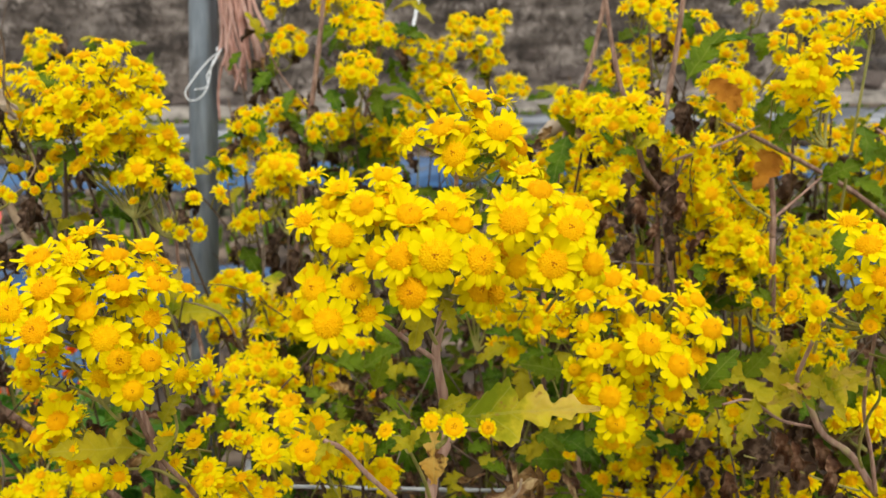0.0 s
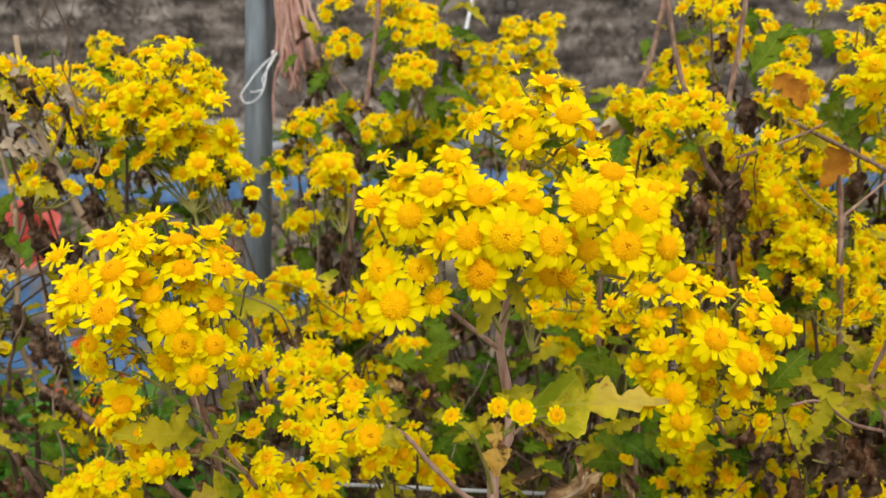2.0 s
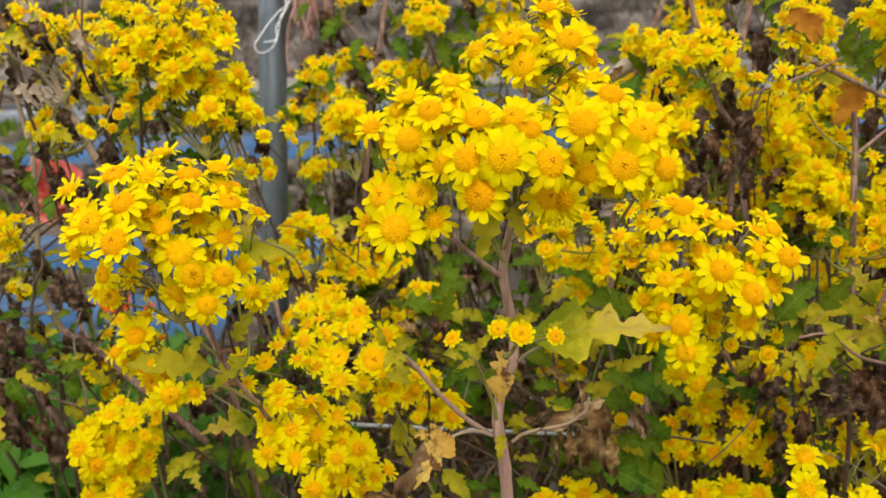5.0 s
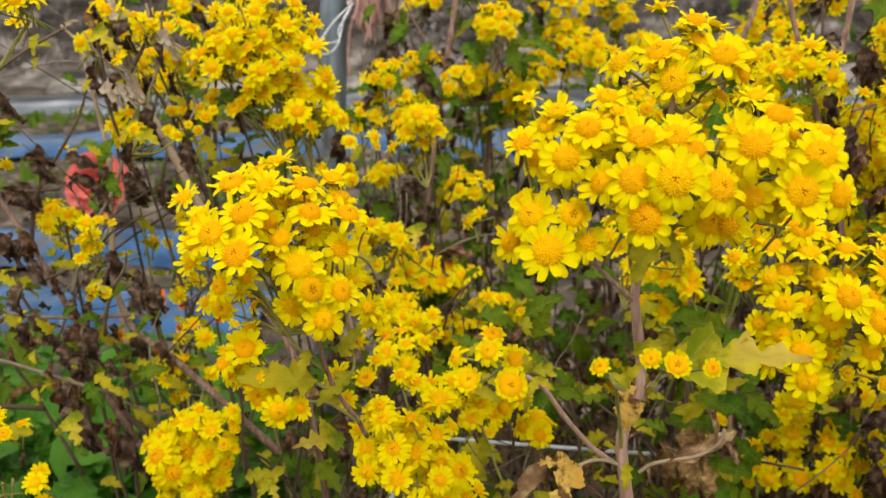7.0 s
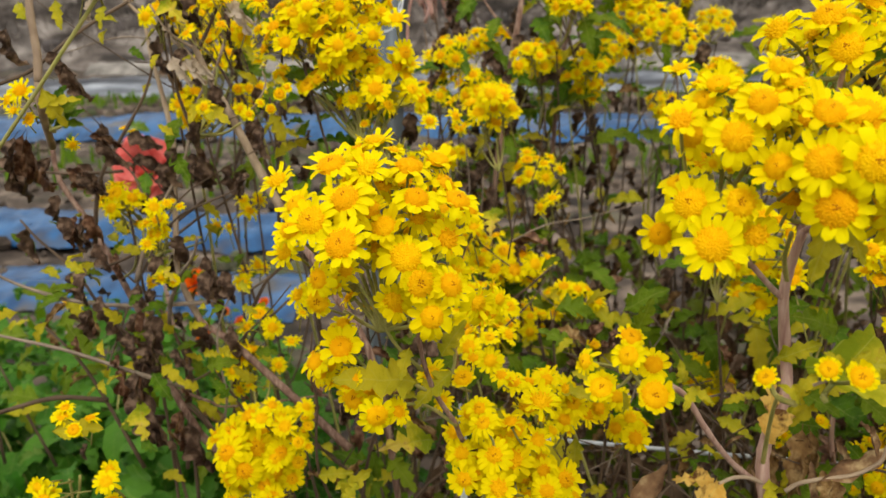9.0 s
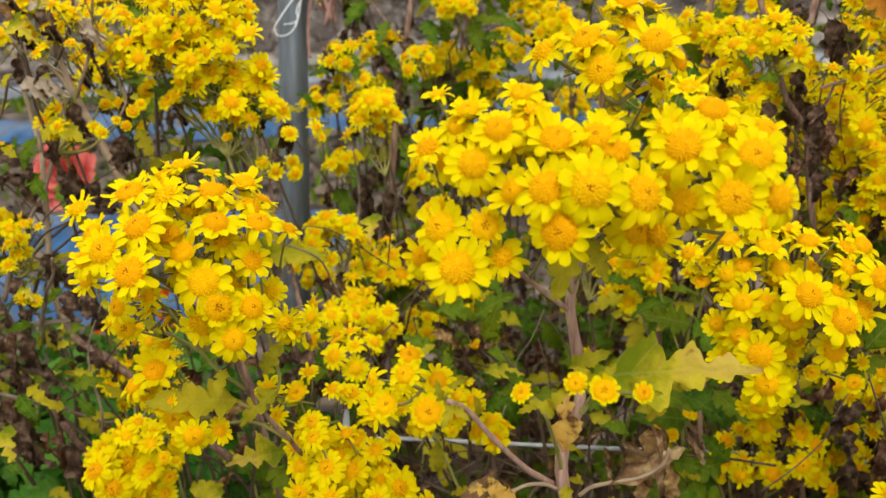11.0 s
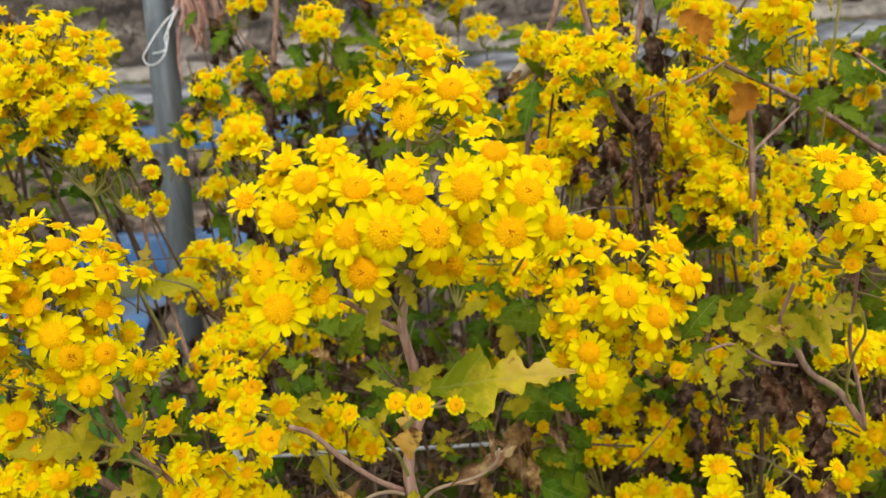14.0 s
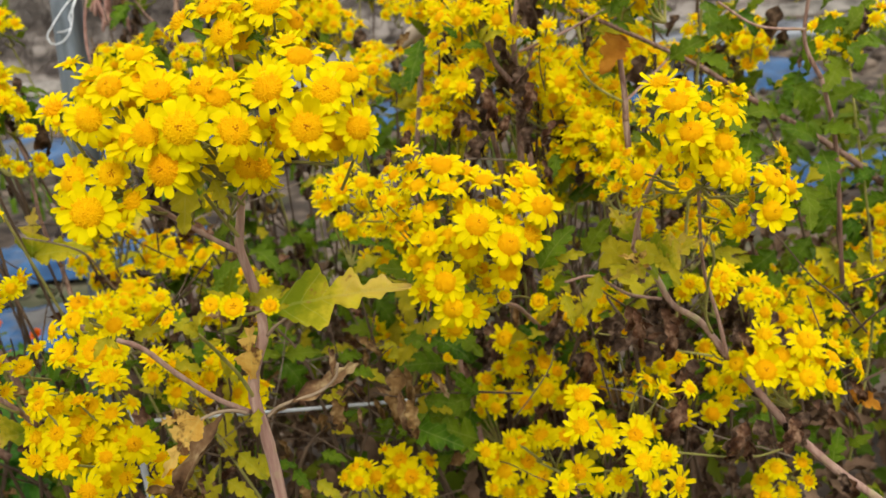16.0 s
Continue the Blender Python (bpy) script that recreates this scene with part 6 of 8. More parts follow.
spray(far_right_plant, (0.168, 1.039, 0.834), 0.034, 0.020, 8, 21)
spray(far_right_plant, (0.263, 0.851, 0.670), 0.040, 0.046, 16, 21)
spray(far_right_plant, (0.288, 0.872, 0.760), 0.040, 0.040, 20, 21)
spray(thicket_plant, (0.364, 0.919, 0.729), 0.043, 0.037, 18, 21)
spray(thicket_plant, (0.425, 0.916, 0.710), 0.037, 0.049, 16, 21)
spray(thicket_plant, (0.335, 0.803, 0.674), 0.033, 0.033, 12, 21)
spray(far_right_plant, (0.081, 0.963, 0.736), 0.032, 0.026, 8, 21)
spray(far_right_plant, (0.051, 0.779, 0.607), 0.033, 0.016, 8, 21)
spray(thicket_plant, (0.277, 0.867, 0.726), 0.029, 0.035, 18, 21)
spray(thicket_plant, (0.254, 0.803, 0.685), 0.022, 0.027, 10, 21)
spray(thicket_plant, (0.429, 0.867, 0.738), 0.026, 0.023, 14, 21)
spray(thicket_plant, (0.463, 0.715, 0.756), 0.019, 0.019, 6, 21)
spray(thicket_plant, (0.538, 0.858, 0.542), 0.037, 0.024, 12, 21)
spray(thicket_plant, (0.072, 0.881, 0.757), 0.023, 0.017, 9, 21)
spray(thicket_plant, (0.010, 0.948, 0.801), 0.037, 0.024, 12, 21)
spray(thicket_plant, (0.101, 0.819, 0.727), 0.016, 0.033, 10, 21)
spray(thicket_plant, (0.538, 0.828, 0.442), 0.037, 0.049, 22, 21)
spray(thicket_plant, (0.490, 0.887, 0.459), 0.052, 0.026, 14, 21)
spray(left_back_plant, (-0.442, 0.876, 0.868), 0.020, 0.017, 6, 21)
spray(left_back_plant, (-0.432, 0.858, 0.789), 0.026, 0.023, 8, 21)
spray(left_back_plant, (-0.358, 0.985, 0.838), 0.014, 0.014, 4, 21)
spray(left_back_plant, (-0.237, 0.854, 0.745), 0.017, 0.009, 4, 21)
spray(left_back_plant, (-0.215, 0.841, 0.688), 0.023, 0.012, 4, 21)

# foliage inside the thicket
thicket(back_plant, (-0.027, 0.898, 0.462), (0.148, 0.150, 0.110), 160, SHADE_DARK_MIX, 0.042)
thicket(middle_plant, (-0.114, 0.769, 0.538), (0.088, 0.110, 0.110), 88, SHADE_DARK_MIX, 0.042)
thicket(lower_thicket, (0.293, 0.879, 0.493), (0.176, 0.135, 0.130), 152, SHADE_DARK_MIX, 0.042)
thicket(low_right_plant, (0.220, 0.673, 0.522), (0.146, 0.090, 0.096), 104, SHADE_DARK_MIX, 0.042)
thicket(back_plant, (-0.196, 1.005, 0.730), (0.044, 0.080, 0.176), 72, BROWN_MIX, 0.042)
thicket(back_plant, (-0.096, 1.030, 0.827), (0.041, 0.080, 0.102), 50, GREEN_MIX, 0.042)
thicket(far_right_plant, (0.317, 0.948, 0.751), (0.162, 0.125, 0.138), 136, GREEN_MIX, 0.042)
thicket(stalk_plant, (0.174, 0.667, 0.774), (0.026, 0.050, 0.088), 9, BROWN_MIX, 0.046)
thicket(back_plant, (-0.002, 1.070, 0.652), (0.179, 0.125, 0.124), 96, GREEN_MIX, 0.042)
thicket(low_plant, (-0.183, 0.635, 0.505), (0.087, 0.110, 0.094), 96, SHADE_DARK_MIX, 0.042)
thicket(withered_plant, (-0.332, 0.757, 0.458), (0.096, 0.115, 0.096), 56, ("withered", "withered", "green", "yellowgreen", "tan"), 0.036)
thicket(low_right_plant, (0.077, 0.722, 0.433), (0.118, 0.110, 0.104), 96, SHADE_DARK_MIX, 0.042)
thicket(lower_thicket, (0.335, 0.659, 0.434), (0.150, 0.115, 0.097), 88, SHADE_DARK_MIX, 0.042)
thicket(thicket_plant, (0.469, 0.790, 0.658), (0.081, 0.120, 0.130), 72, GREEN_MIX, 0.042)
thicket(thicket_plant, (0.486, 0.814, 0.476), (0.089, 0.075, 0.062), 60, GREEN_MIX, 0.042)
thicket(back_left_plant, (-0.282, 0.673, 0.772), (0.056, 0.050, 0.063), 60, GREEN_MIX, 0.028)
thicket(withered_plant, (-0.457, 0.629, 0.632), (0.084, 0.070, 0.066), 12, BROWN_MIX, 0.034)
thicket(left_back_plant, (-0.409, 0.956, 0.812), (0.102, 0.060, 0.083), 30, GREEN_MIX, 0.034)
thicket(middle_plant, (-0.066, 1.130, 0.586), (0.253, 0.150, 0.125), 96, GREEN_MIX, 0.048)
spray(back_plant, (-0.083, 1.022, 0.787), 0.041, 0.020, 8, 21)
spray(far_right_plant, (0.306, 0.890, 0.838), 0.035, 0.029, 12, 21)
spray(far_right_plant, (0.230, 0.912, 0.715), 0.037, 0.037, 10, 21)
spray(middle_plant, (-0.217, 0.822, 0.604), 0.035, 0.029, 12, 21)
spray(middle_plant, (-0.152, 0.861, 0.540), 0.037, 0.024, 8, 21)
spray(lower_thicket, (0.312, 0.787, 0.606), 0.043, 0.022, 10, 21)
spray(lower_thicket, (0.333, 0.718, 0.581), 0.041, 0.020, 8, 21)
spray(lower_thicket, (0.052, 0.811, 0.518), 0.035, 0.035, 6, 21)
spray(left_back_plant, (-0.410, 0.902, 0.754), 0.037, 0.018, 6, 21)
thicket(withered_plant, (-0.447, 0.614, 0.608), (0.078, 0.080, 0.092), 14, BROWN_MIX, 0.040)
thicket(left_back_plant, (-0.021, 1.171, 0.422), (0.258, 0.125, 0.133), 72, SHADE_DARK_MIX, 0.060)

# crooked dead twigs
tangle(withered_plant, (-0.390, 0.678, 0.796), (0.043, 0.040, 0.071), 7, 0.0010)
tangle(withered_plant, (-0.369, 0.615, 0.627), (0.053, 0.060, 0.106), 10, 0.0011)
tangle(low_plant, (-0.303, 0.594, 0.517), (0.074, 0.060, 0.060), 10, 0.0011)
tangle(low_plant, (-0.126, 0.635, 0.482), (0.116, 0.090, 0.048), 18, 0.0011)
tangle(low_right_plant, (0.079, 0.654, 0.483), (0.106, 0.090, 0.082), 16, 0.0010)
tangle(stalk_plant, (0.155, 0.677, 0.700), (0.040, 0.040, 0.060), 4, 0.0008)
tangle(low_right_plant, (0.298, 0.555, 0.521), (0.107, 0.050, 0.074), 12, 0.0010)
tangle(middle_plant, (-0.173, 0.730, 0.566), (0.088, 0.065, 0.080), 14, 0.0010)
leaf_between(withered_plant, (-0.397, 0.649, 0.846), (-0.378, 0.635, 0.824), 'withered')
leaf_between(withered_plant, (-0.379, 0.653, 0.854), (-0.365, 0.638, 0.832), 'withered')
leaf_between(withered_plant, (-0.373, 0.643, 0.815), (-0.374, 0.627, 0.794), 'withered')
leaf_between(withered_plant, (-0.358, 0.637, 0.784), (-0.359, 0.621, 0.764), 'withered')
leaf_between(withered_plant, (-0.349, 0.635, 0.775), (-0.335, 0.622, 0.759), 'withered')
leaf_between(withered_plant, (-0.389, 0.644, 0.824), (-0.392, 0.628, 0.803), 'withered')
leaf_between(withered_plant, (-0.340, 0.652, 0.835), (-0.339, 0.637, 0.818), 'withered')
leaf_between(withered_plant, (-0.399, 0.614, 0.712), (-0.397, 0.598, 0.693), 'withered')
leaf_between(withered_plant, (-0.381, 0.607, 0.681), (-0.363, 0.594, 0.661), 'withered')
leaf_between(withered_plant, (-0.355, 0.604, 0.658), (-0.341, 0.589, 0.635), 'withered')
leaf_between(withered_plant, (-0.400, 0.584, 0.599), (-0.381, 0.569, 0.573), 'withered')
leaf_between(withered_plant, (-0.401, 0.658, 0.802), (-0.382, 0.646, 0.791), 'tan')
leaf_between(withered_plant, (-0.387, 0.658, 0.797), (-0.372, 0.652, 0.810), 'tan')
leaf_between(slant_plant, (0.210, 0.529, 0.610), (0.188, 0.512, 0.594), 'withered')
leaf_between(slant_plant, (0.213, 0.527, 0.603), (0.220, 0.513, 0.585), 'withered')
leaf_between(slant_plant, (0.220, 0.529, 0.606), (0.231, 0.517, 0.595), 'withered')
leaf_between(slant_plant, (0.177, 0.520, 0.590), (0.180, 0.505, 0.573), 'withered')
leaf_between(slant_plant, (0.170, 0.525, 0.611), (0.156, 0.508, 0.595), 'withered')
leaf_between(low_right_plant, (0.071, 0.618, 0.534), (0.044, 0.600, 0.514), 'tan')
leaf_between(low_right_plant, (0.049, 0.615, 0.531), (0.039, 0.597, 0.506), 'tan')
leaf_between(low_right_plant, (0.026, 0.612, 0.527), (0.039, 0.598, 0.510), 'tan')
leaf_between(withered_plant, (-0.422, 0.630, 0.728), (-0.395, 0.626, 0.733), 'withered')
leaf_between(withered_plant, (-0.400, 0.635, 0.730), (-0.388, 0.622, 0.714), 'withered')
leaf_between(withered_plant, (-0.411, 0.633, 0.732), (-0.416, 0.621, 0.728), 'withered')
leaf_between(withered_plant, (-0.427, 0.635, 0.748), (-0.401, 0.628, 0.743), 'withered')
leaf_between(withered_plant, (-0.376, 0.641, 0.738), (-0.364, 0.626, 0.713), 'withered')

# hanging leaves and small flowers of the withered plant
leaf_between(withered_plant, (-0.345, 0.568, 0.753), (-0.355, 0.551, 0.732), 'withered')
leaf_between(withered_plant, (-0.290, 0.577, 0.765), (-0.292, 0.562, 0.747), 'withered')
leaf_between(withered_plant, (-0.297, 0.567, 0.732), (-0.304, 0.555, 0.728), 'withered')
leaf_between(withered_plant, (-0.363, 0.536, 0.640), (-0.363, 0.519, 0.612), 'withered')
leaf_between(withered_plant, (-0.318, 0.550, 0.673), (-0.305, 0.537, 0.656), 'withered')
leaf_between(withered_plant, (-0.326, 0.549, 0.674), (-0.327, 0.533, 0.653), 'withered')
leaf_between(withered_plant, (-0.366, 0.547, 0.683), (-0.348, 0.534, 0.666), 'withered')
leaf_between(withered_plant, (-0.310, 0.542, 0.638), (-0.305, 0.527, 0.621), 'withered')
leaf_between(withered_plant, (-0.238, 0.539, 0.600), (-0.224, 0.526, 0.584), 'withered')
leaf_between(withered_plant, (-0.226, 0.540, 0.595), (-0.214, 0.525, 0.575), 'withered')
leaf_between(withered_plant, (-0.335, 0.576, 0.780), (-0.319, 0.564, 0.767), 'yellowgreen')
leaf_between(withered_plant, (-0.333, 0.576, 0.778), (-0.335, 0.562, 0.766), 'yellowgreen')
leaf_between(withered_plant, (-0.329, 0.575, 0.774), (-0.309, 0.564, 0.765), 'yellowgreen')
leaf_between(withered_plant, (-0.357, 0.567, 0.754), (-0.343, 0.559, 0.758), 'green')
leaf_between(withered_plant, (-0.361, 0.581, 0.809), (-0.361, 0.568, 0.802), 'yellowgreen')
leaf_between(withered_plant, (-0.368, 0.592, 0.856), (-0.350, 0.579, 0.840), 'tan')
leaf_between(withered_plant, (-0.360, 0.590, 0.844), (-0.340, 0.578, 0.830), 'yellowing')
leaf_between(withered_plant, (-0.344, 0.593, 0.848), (-0.326, 0.585, 0.851), 'yellowing')
leaf_between(withered_plant, (-0.351, 0.565, 0.746), (-0.336, 0.553, 0.731), 'green')
leaf_between(withered_plant, (-0.358, 0.546, 0.675), (-0.344, 0.535, 0.666), 'yellowing')
leaf_between(withered_plant, (-0.350, 0.544, 0.663), (-0.356, 0.534, 0.670), 'yellowgreen')
leaf_between(withered_plant, (-0.357, 0.529, 0.608), (-0.339, 0.519, 0.603), 'yellowgreen')
leaf_between(withered_plant, (-0.363, 0.527, 0.604), (-0.347, 0.515, 0.592), 'green')
leaf_between(withered_plant, (-0.311, 0.528, 0.587), (-0.317, 0.521, 0.603), 'green')
leaf_between(withered_plant, (-0.345, 0.572, 0.769), (-0.351, 0.556, 0.751), 'green')
leaf_between(withered_plant, (-0.371, 0.521, 0.585), (-0.361, 0.506, 0.562), 'yellowing')
leaf_between(withered_plant, (-0.327, 0.532, 0.607), (-0.305, 0.526, 0.616), 'green')
leaf_between(withered_plant, (-0.251, 0.522, 0.537), (-0.228, 0.516, 0.545), 'yellowgreen')
leaf_between(withered_plant, (-0.239, 0.521, 0.529), (-0.228, 0.517, 0.549), 'tan')
leaf_between(withered_plant, (-0.232, 0.525, 0.540), (-0.223, 0.511, 0.525), 'yellowing')
umbel(withered_plant, (-0.344, 0.589, 0.754), [(-327, 568, 775, 14), (-332, 588, 766, 12), (-337, 574, 822, 13), (-328, 596, 839, 14), (-318, 592, 847, 12), (-326, 583, 851, 14), (-341, 595, 838, 11), (-313, 574, 827, -10), (-275, 569, 783, -11), (-284, 575, 773, -9), (-294, 562, 771, 11)])
umbel(withered_plant, (-0.377, 0.564, 0.670), [(-355, 540, 714, 16), (-362, 555, 702, 17), (-372, 560, 699, 16), (-371, 563, 690, 14), (-348, 544, 716, -9), (-350, 555, 715, -7), (-354, 537, 667, 11), (-369, 551, 686, 13)])
spray(left_back_plant, (-0.408, 0.791, 0.837), 0.016, 0.022, 5, 21)
spray(left_back_plant, (-0.403, 0.783, 0.806), 0.016, 0.016, 6, 21)

# dry twig with curled pale flowers
stem(withered_plant, [(-0.354, 0.607, 0.748), (-0.362, 0.604, 0.779), (-0.361, 0.599, 0.800), (-0.365, 0.604, 0.820), (-0.369, 0.608, 0.837)], 0.0016, 0.0010, 'twig')
stem(withered_plant, [(-0.344, 0.604, 0.811), (-0.332, 0.605, 0.831), (-0.325, 0.605, 0.847), (-0.326, 0.610, 0.867)], 0.0016, 0.0010, 'twig')
stem(withered_plant, [(-0.348, 0.603, 0.812), (-0.361, 0.595, 0.824), (-0.373, 0.598, 0.841)], 0.0012, 0.0008, 'twig')
stem(withered_plant, [(-0.330, 0.613, 0.762), (-0.310, 0.607, 0.770), (-0.301, 0.612, 0.785), (-0.303, 0.614, 0.795)], 0.0010, 0.0007, 'twig')
leaf_between(withered_plant, (-0.359, 0.591, 0.806), (-0.345, 0.579, 0.795), 'pale_curl')
leaf_between(withered_plant, (-0.350, 0.591, 0.804), (-0.335, 0.580, 0.796), 'pale_curl')
leaf_between(withered_plant, (-0.346, 0.591, 0.802), (-0.330, 0.581, 0.798), 'pale_curl')
leaf_between(withered_plant, (-0.356, 0.602, 0.848), (-0.340, 0.595, 0.855), 'pale_curl')
leaf_between(withered_plant, (-0.350, 0.604, 0.856), (-0.352, 0.596, 0.864), 'pale_curl')
leaf_between(withered_plant, (-0.317, 0.605, 0.843), (-0.306, 0.591, 0.827), 'pale_curl')
leaf_between(withered_plant, (-0.321, 0.602, 0.835), (-0.304, 0.593, 0.834), 'pale_curl')

# dry leaves low at the right, their dark brown standing in for shaded gaps
thicket(lower_thicket, (0.242, 0.630, 0.506), (0.060, 0.060, 0.058), 34, BROWN_MIX, 0.040)
thicket(slant_plant, (0.228, 0.575, 0.582), (0.028, 0.030, 0.040), 14, BROWN_MIX, 0.036)
spray(stalk_plant, (0.114, 0.696, 0.814), 0.018, 0.022, 6, 21)
spray(stalk_plant, (0.232, 0.727, 0.805), 0.023, 0.028, 7, 21)
spray(stalk_plant, (0.227, 0.708, 0.734), 0.021, 0.028, 7, 21)
spray(stalk_plant, (0.280, 0.723, 0.688), 0.021, 0.028, 6, 21)
spray(far_right_plant, (0.205, 0.811, 0.657), 0.043, 0.027, 8, 21)
leaf_between(low_right_plant, (0.053, 0.553, 0.530), (0.090, 0.533, 0.519), 'green')
leaf_between(low_right_plant, (0.067, 0.558, 0.545), (0.087, 0.541, 0.549), 'green')
leaf_between(low_right_plant, (0.094, 0.573, 0.591), (0.111, 0.551, 0.579), 'green')
leaf_between(low_right_plant, (0.058, 0.570, 0.592), (0.076, 0.550, 0.588), 'green')
leaf_between(middle_plant, (-0.043, 0.513, 0.615), (-0.020, 0.505, 0.615), 'green')
leaf_between(middle_plant, (-0.050, 0.509, 0.605), (-0.034, 0.504, 0.617), 'green')
leaf_between(middle_plant, (-0.024, 0.515, 0.615), (-0.034, 0.507, 0.630), 'green')
leaf_between(middle_plant, (-0.057, 0.523, 0.659), (-0.034, 0.519, 0.676), 'green')
leaf_between(middle_plant, (-0.050, 0.520, 0.645), (-0.041, 0.517, 0.669), 'green')
leaf_between(front, (0.003, 0.319, 0.714), (-0.002, 0.314, 0.722), 'small')
leaf_between(front, (0.004, 0.319, 0.712), (0.009, 0.315, 0.722), 'small')
leaf_between(front, (-0.010, 0.315, 0.704), (-0.016, 0.310, 0.712), 'small')
leaf_between(front, (-0.012, 0.316, 0.706), (-0.007, 0.312, 0.715), 'small')
leaf_between(front, (-0.047, 0.313, 0.710), (-0.049, 0.308, 0.718), 'small')
leaf_between(front, (0.015, 0.320, 0.711), (0.020, 0.316, 0.719), 'small')
leaf_between(front, (0.018, 0.320, 0.709), (0.024, 0.315, 0.713), 'small')
leaf_between(front, (-0.045, 0.313, 0.708), (-0.039, 0.307, 0.707), 'small')
leaf_between(front, (-0.044, 0.313, 0.709), (-0.047, 0.305, 0.705), 'small')

# small leaves among the withered stems, and more flowers behind
thicket(withered_plant, (-0.415, 0.640, 0.646), (0.077, 0.070, 0.051), 34, ("withered", "yellowgreen", "yellowgreen", "green"), 0.022)
thicket(withered_plant, (-0.394, 0.642, 0.523), (0.088, 0.080, 0.063), 26, ("withered", "yellowgreen", "green", "green"), 0.026)
thicket(middle_plant, (-0.173, 0.726, 0.550), (0.067, 0.065, 0.085), 26, SHADE_DARK_MIX, 0.034)
thicket(low_right_plant, (0.079, 0.663, 0.604), (0.042, 0.065, 0.046), 12, GREEN_MIX, 0.036)
spray(back_plant, (-0.126, 1.100, 0.751), 0.050, 0.036, 8, 21)
spray(back_plant, (-0.042, 1.164, 0.775), 0.052, 0.030, 8, 21)
spray(far_right_plant, (0.059, 1.152, 0.718), 0.052, 0.037, 9, 21)
spray(far_right_plant, (0.119, 1.067, 0.772), 0.041, 0.027, 7, 21)
spray(stalk_plant, (0.146, 0.676, 0.786), 0.017, 0.025, 6, 21)
spray(stalk_plant, (0.192, 0.705, 0.736), 0.022, 0.027, 7, 21)
spray(middle_plant, (-0.093, 0.714, 0.601), 0.024, 0.024, 7, 21)
spray(low_right_plant, (0.057, 0.702, 0.607), 0.028, 0.019, 7, 21)
spray(back_left_plant, (-0.276, 0.696, 0.819), 0.028, 0.024, 8, 21)
spray(back_left_plant, (-0.239, 0.688, 0.772), 0.019, 0.019, 6, 21)
spray(middle_plant, (-0.160, 0.610, 0.599), 0.027, 0.022, 6, 21)
thicket(back_plant, (-0.118, 1.066, 0.642), (0.104, 0.075, 0.115), 56, ("withered", "withered", "green", "yellowgreen", "tan"), 0.044)
thicket(back_left_plant, (-0.306, 0.775, 0.757), (0.056, 0.050, 0.036), 16, GREEN_MIX, 0.034)

# broad curled dead leaves under the slanting branch and on the stalks
leaf_between(slant_plant, (0.200, 0.495, 0.627), (0.211, 0.478, 0.606), 'broad_withered')
leaf_between(slant_plant, (0.221, 0.493, 0.623), (0.235, 0.477, 0.605), 'broad_withered')
leaf_between(slant_plant, (0.234, 0.492, 0.584), (0.238, 0.473, 0.555), 'broad_withered')
leaf_between(slant_plant, (0.178, 0.516, 0.590), (0.182, 0.499, 0.567), 'broad_withered')
leaf_between(slant_plant, (0.267, 0.486, 0.603), (0.279, 0.473, 0.594), 'broad_withered')
leaf_between(slant_plant, (0.271, 0.487, 0.537), (0.278, 0.469, 0.512), 'broad_withered')
leaf_between(slant_plant, (0.295, 0.480, 0.548), (0.309, 0.463, 0.529), 'broad_withered')
leaf_between(slant_plant, (0.277, 0.485, 0.529), (0.260, 0.471, 0.515), 'broad_withered')
leaf_between(slant_plant, (0.228, 0.498, 0.605), (0.203, 0.488, 0.605), 'broad_withered')
leaf_between(slant_plant, (0.348, 0.501, 0.553), (0.363, 0.486, 0.539), 'broad_withered')
leaf_between(slant_plant, (0.329, 0.475, 0.500), (0.344, 0.461, 0.490), 'broad_withered')
leaf_between(stalk_plant, (0.137, 0.619, 0.757), (0.143, 0.601, 0.732), 'broad_withered')
leaf_between(stalk_plant, (0.166, 0.618, 0.758), (0.174, 0.602, 0.739), 'broad_withered')
leaf_between(stalk_plant, (0.079, 0.613, 0.733), (0.073, 0.597, 0.714), 'broad_withered')
leaf_between(stalk_plant, (0.153, 0.612, 0.736), (0.140, 0.597, 0.719), 'broad_withered')
leaf_between(stalk_plant, (0.121, 0.635, 0.741), (0.113, 0.618, 0.719), 'broad_withered')
leaf_between(stalk_plant, (0.063, 0.630, 0.718), (0.059, 0.614, 0.700), 'broad_withered')
leaf_between(stalk_plant, (0.185, 0.609, 0.729), (0.172, 0.595, 0.716), 'broad_withered')
leaf_between(stalk_plant, (0.156, 0.611, 0.698), (0.141, 0.598, 0.686), 'broad_withered')
leaf_between(stalk_plant, (0.170, 0.602, 0.703), (0.180, 0.587, 0.688), 'broad_withered')
spray(stalk_plant, (0.221, 0.634, 0.709), 0.021, 0.026, 7, 21)
spray(stalk_plant, (0.197, 0.632, 0.668), 0.022, 0.017, 6, 21)
spray(stalk_plant, (0.121, 0.675, 0.736), 0.018, 0.027, 6, 21)
spray(back_plant, (-0.134, 0.976, 0.753), 0.032, 0.039, 6, 21)
spray(middle_plant, (-0.117, 0.848, 0.653), 0.026, 0.026, 6, 21)
umbel(slant_plant, (0.233, 0.606, 0.652), [(220, 593, 678, -11), (242, 606, 667, -12), (246, 590, 684, 14), (258, 575, 678, 12), (273, 598, 673, -10), (209, 585, 693, 13), (234, 604, 699, 14)])

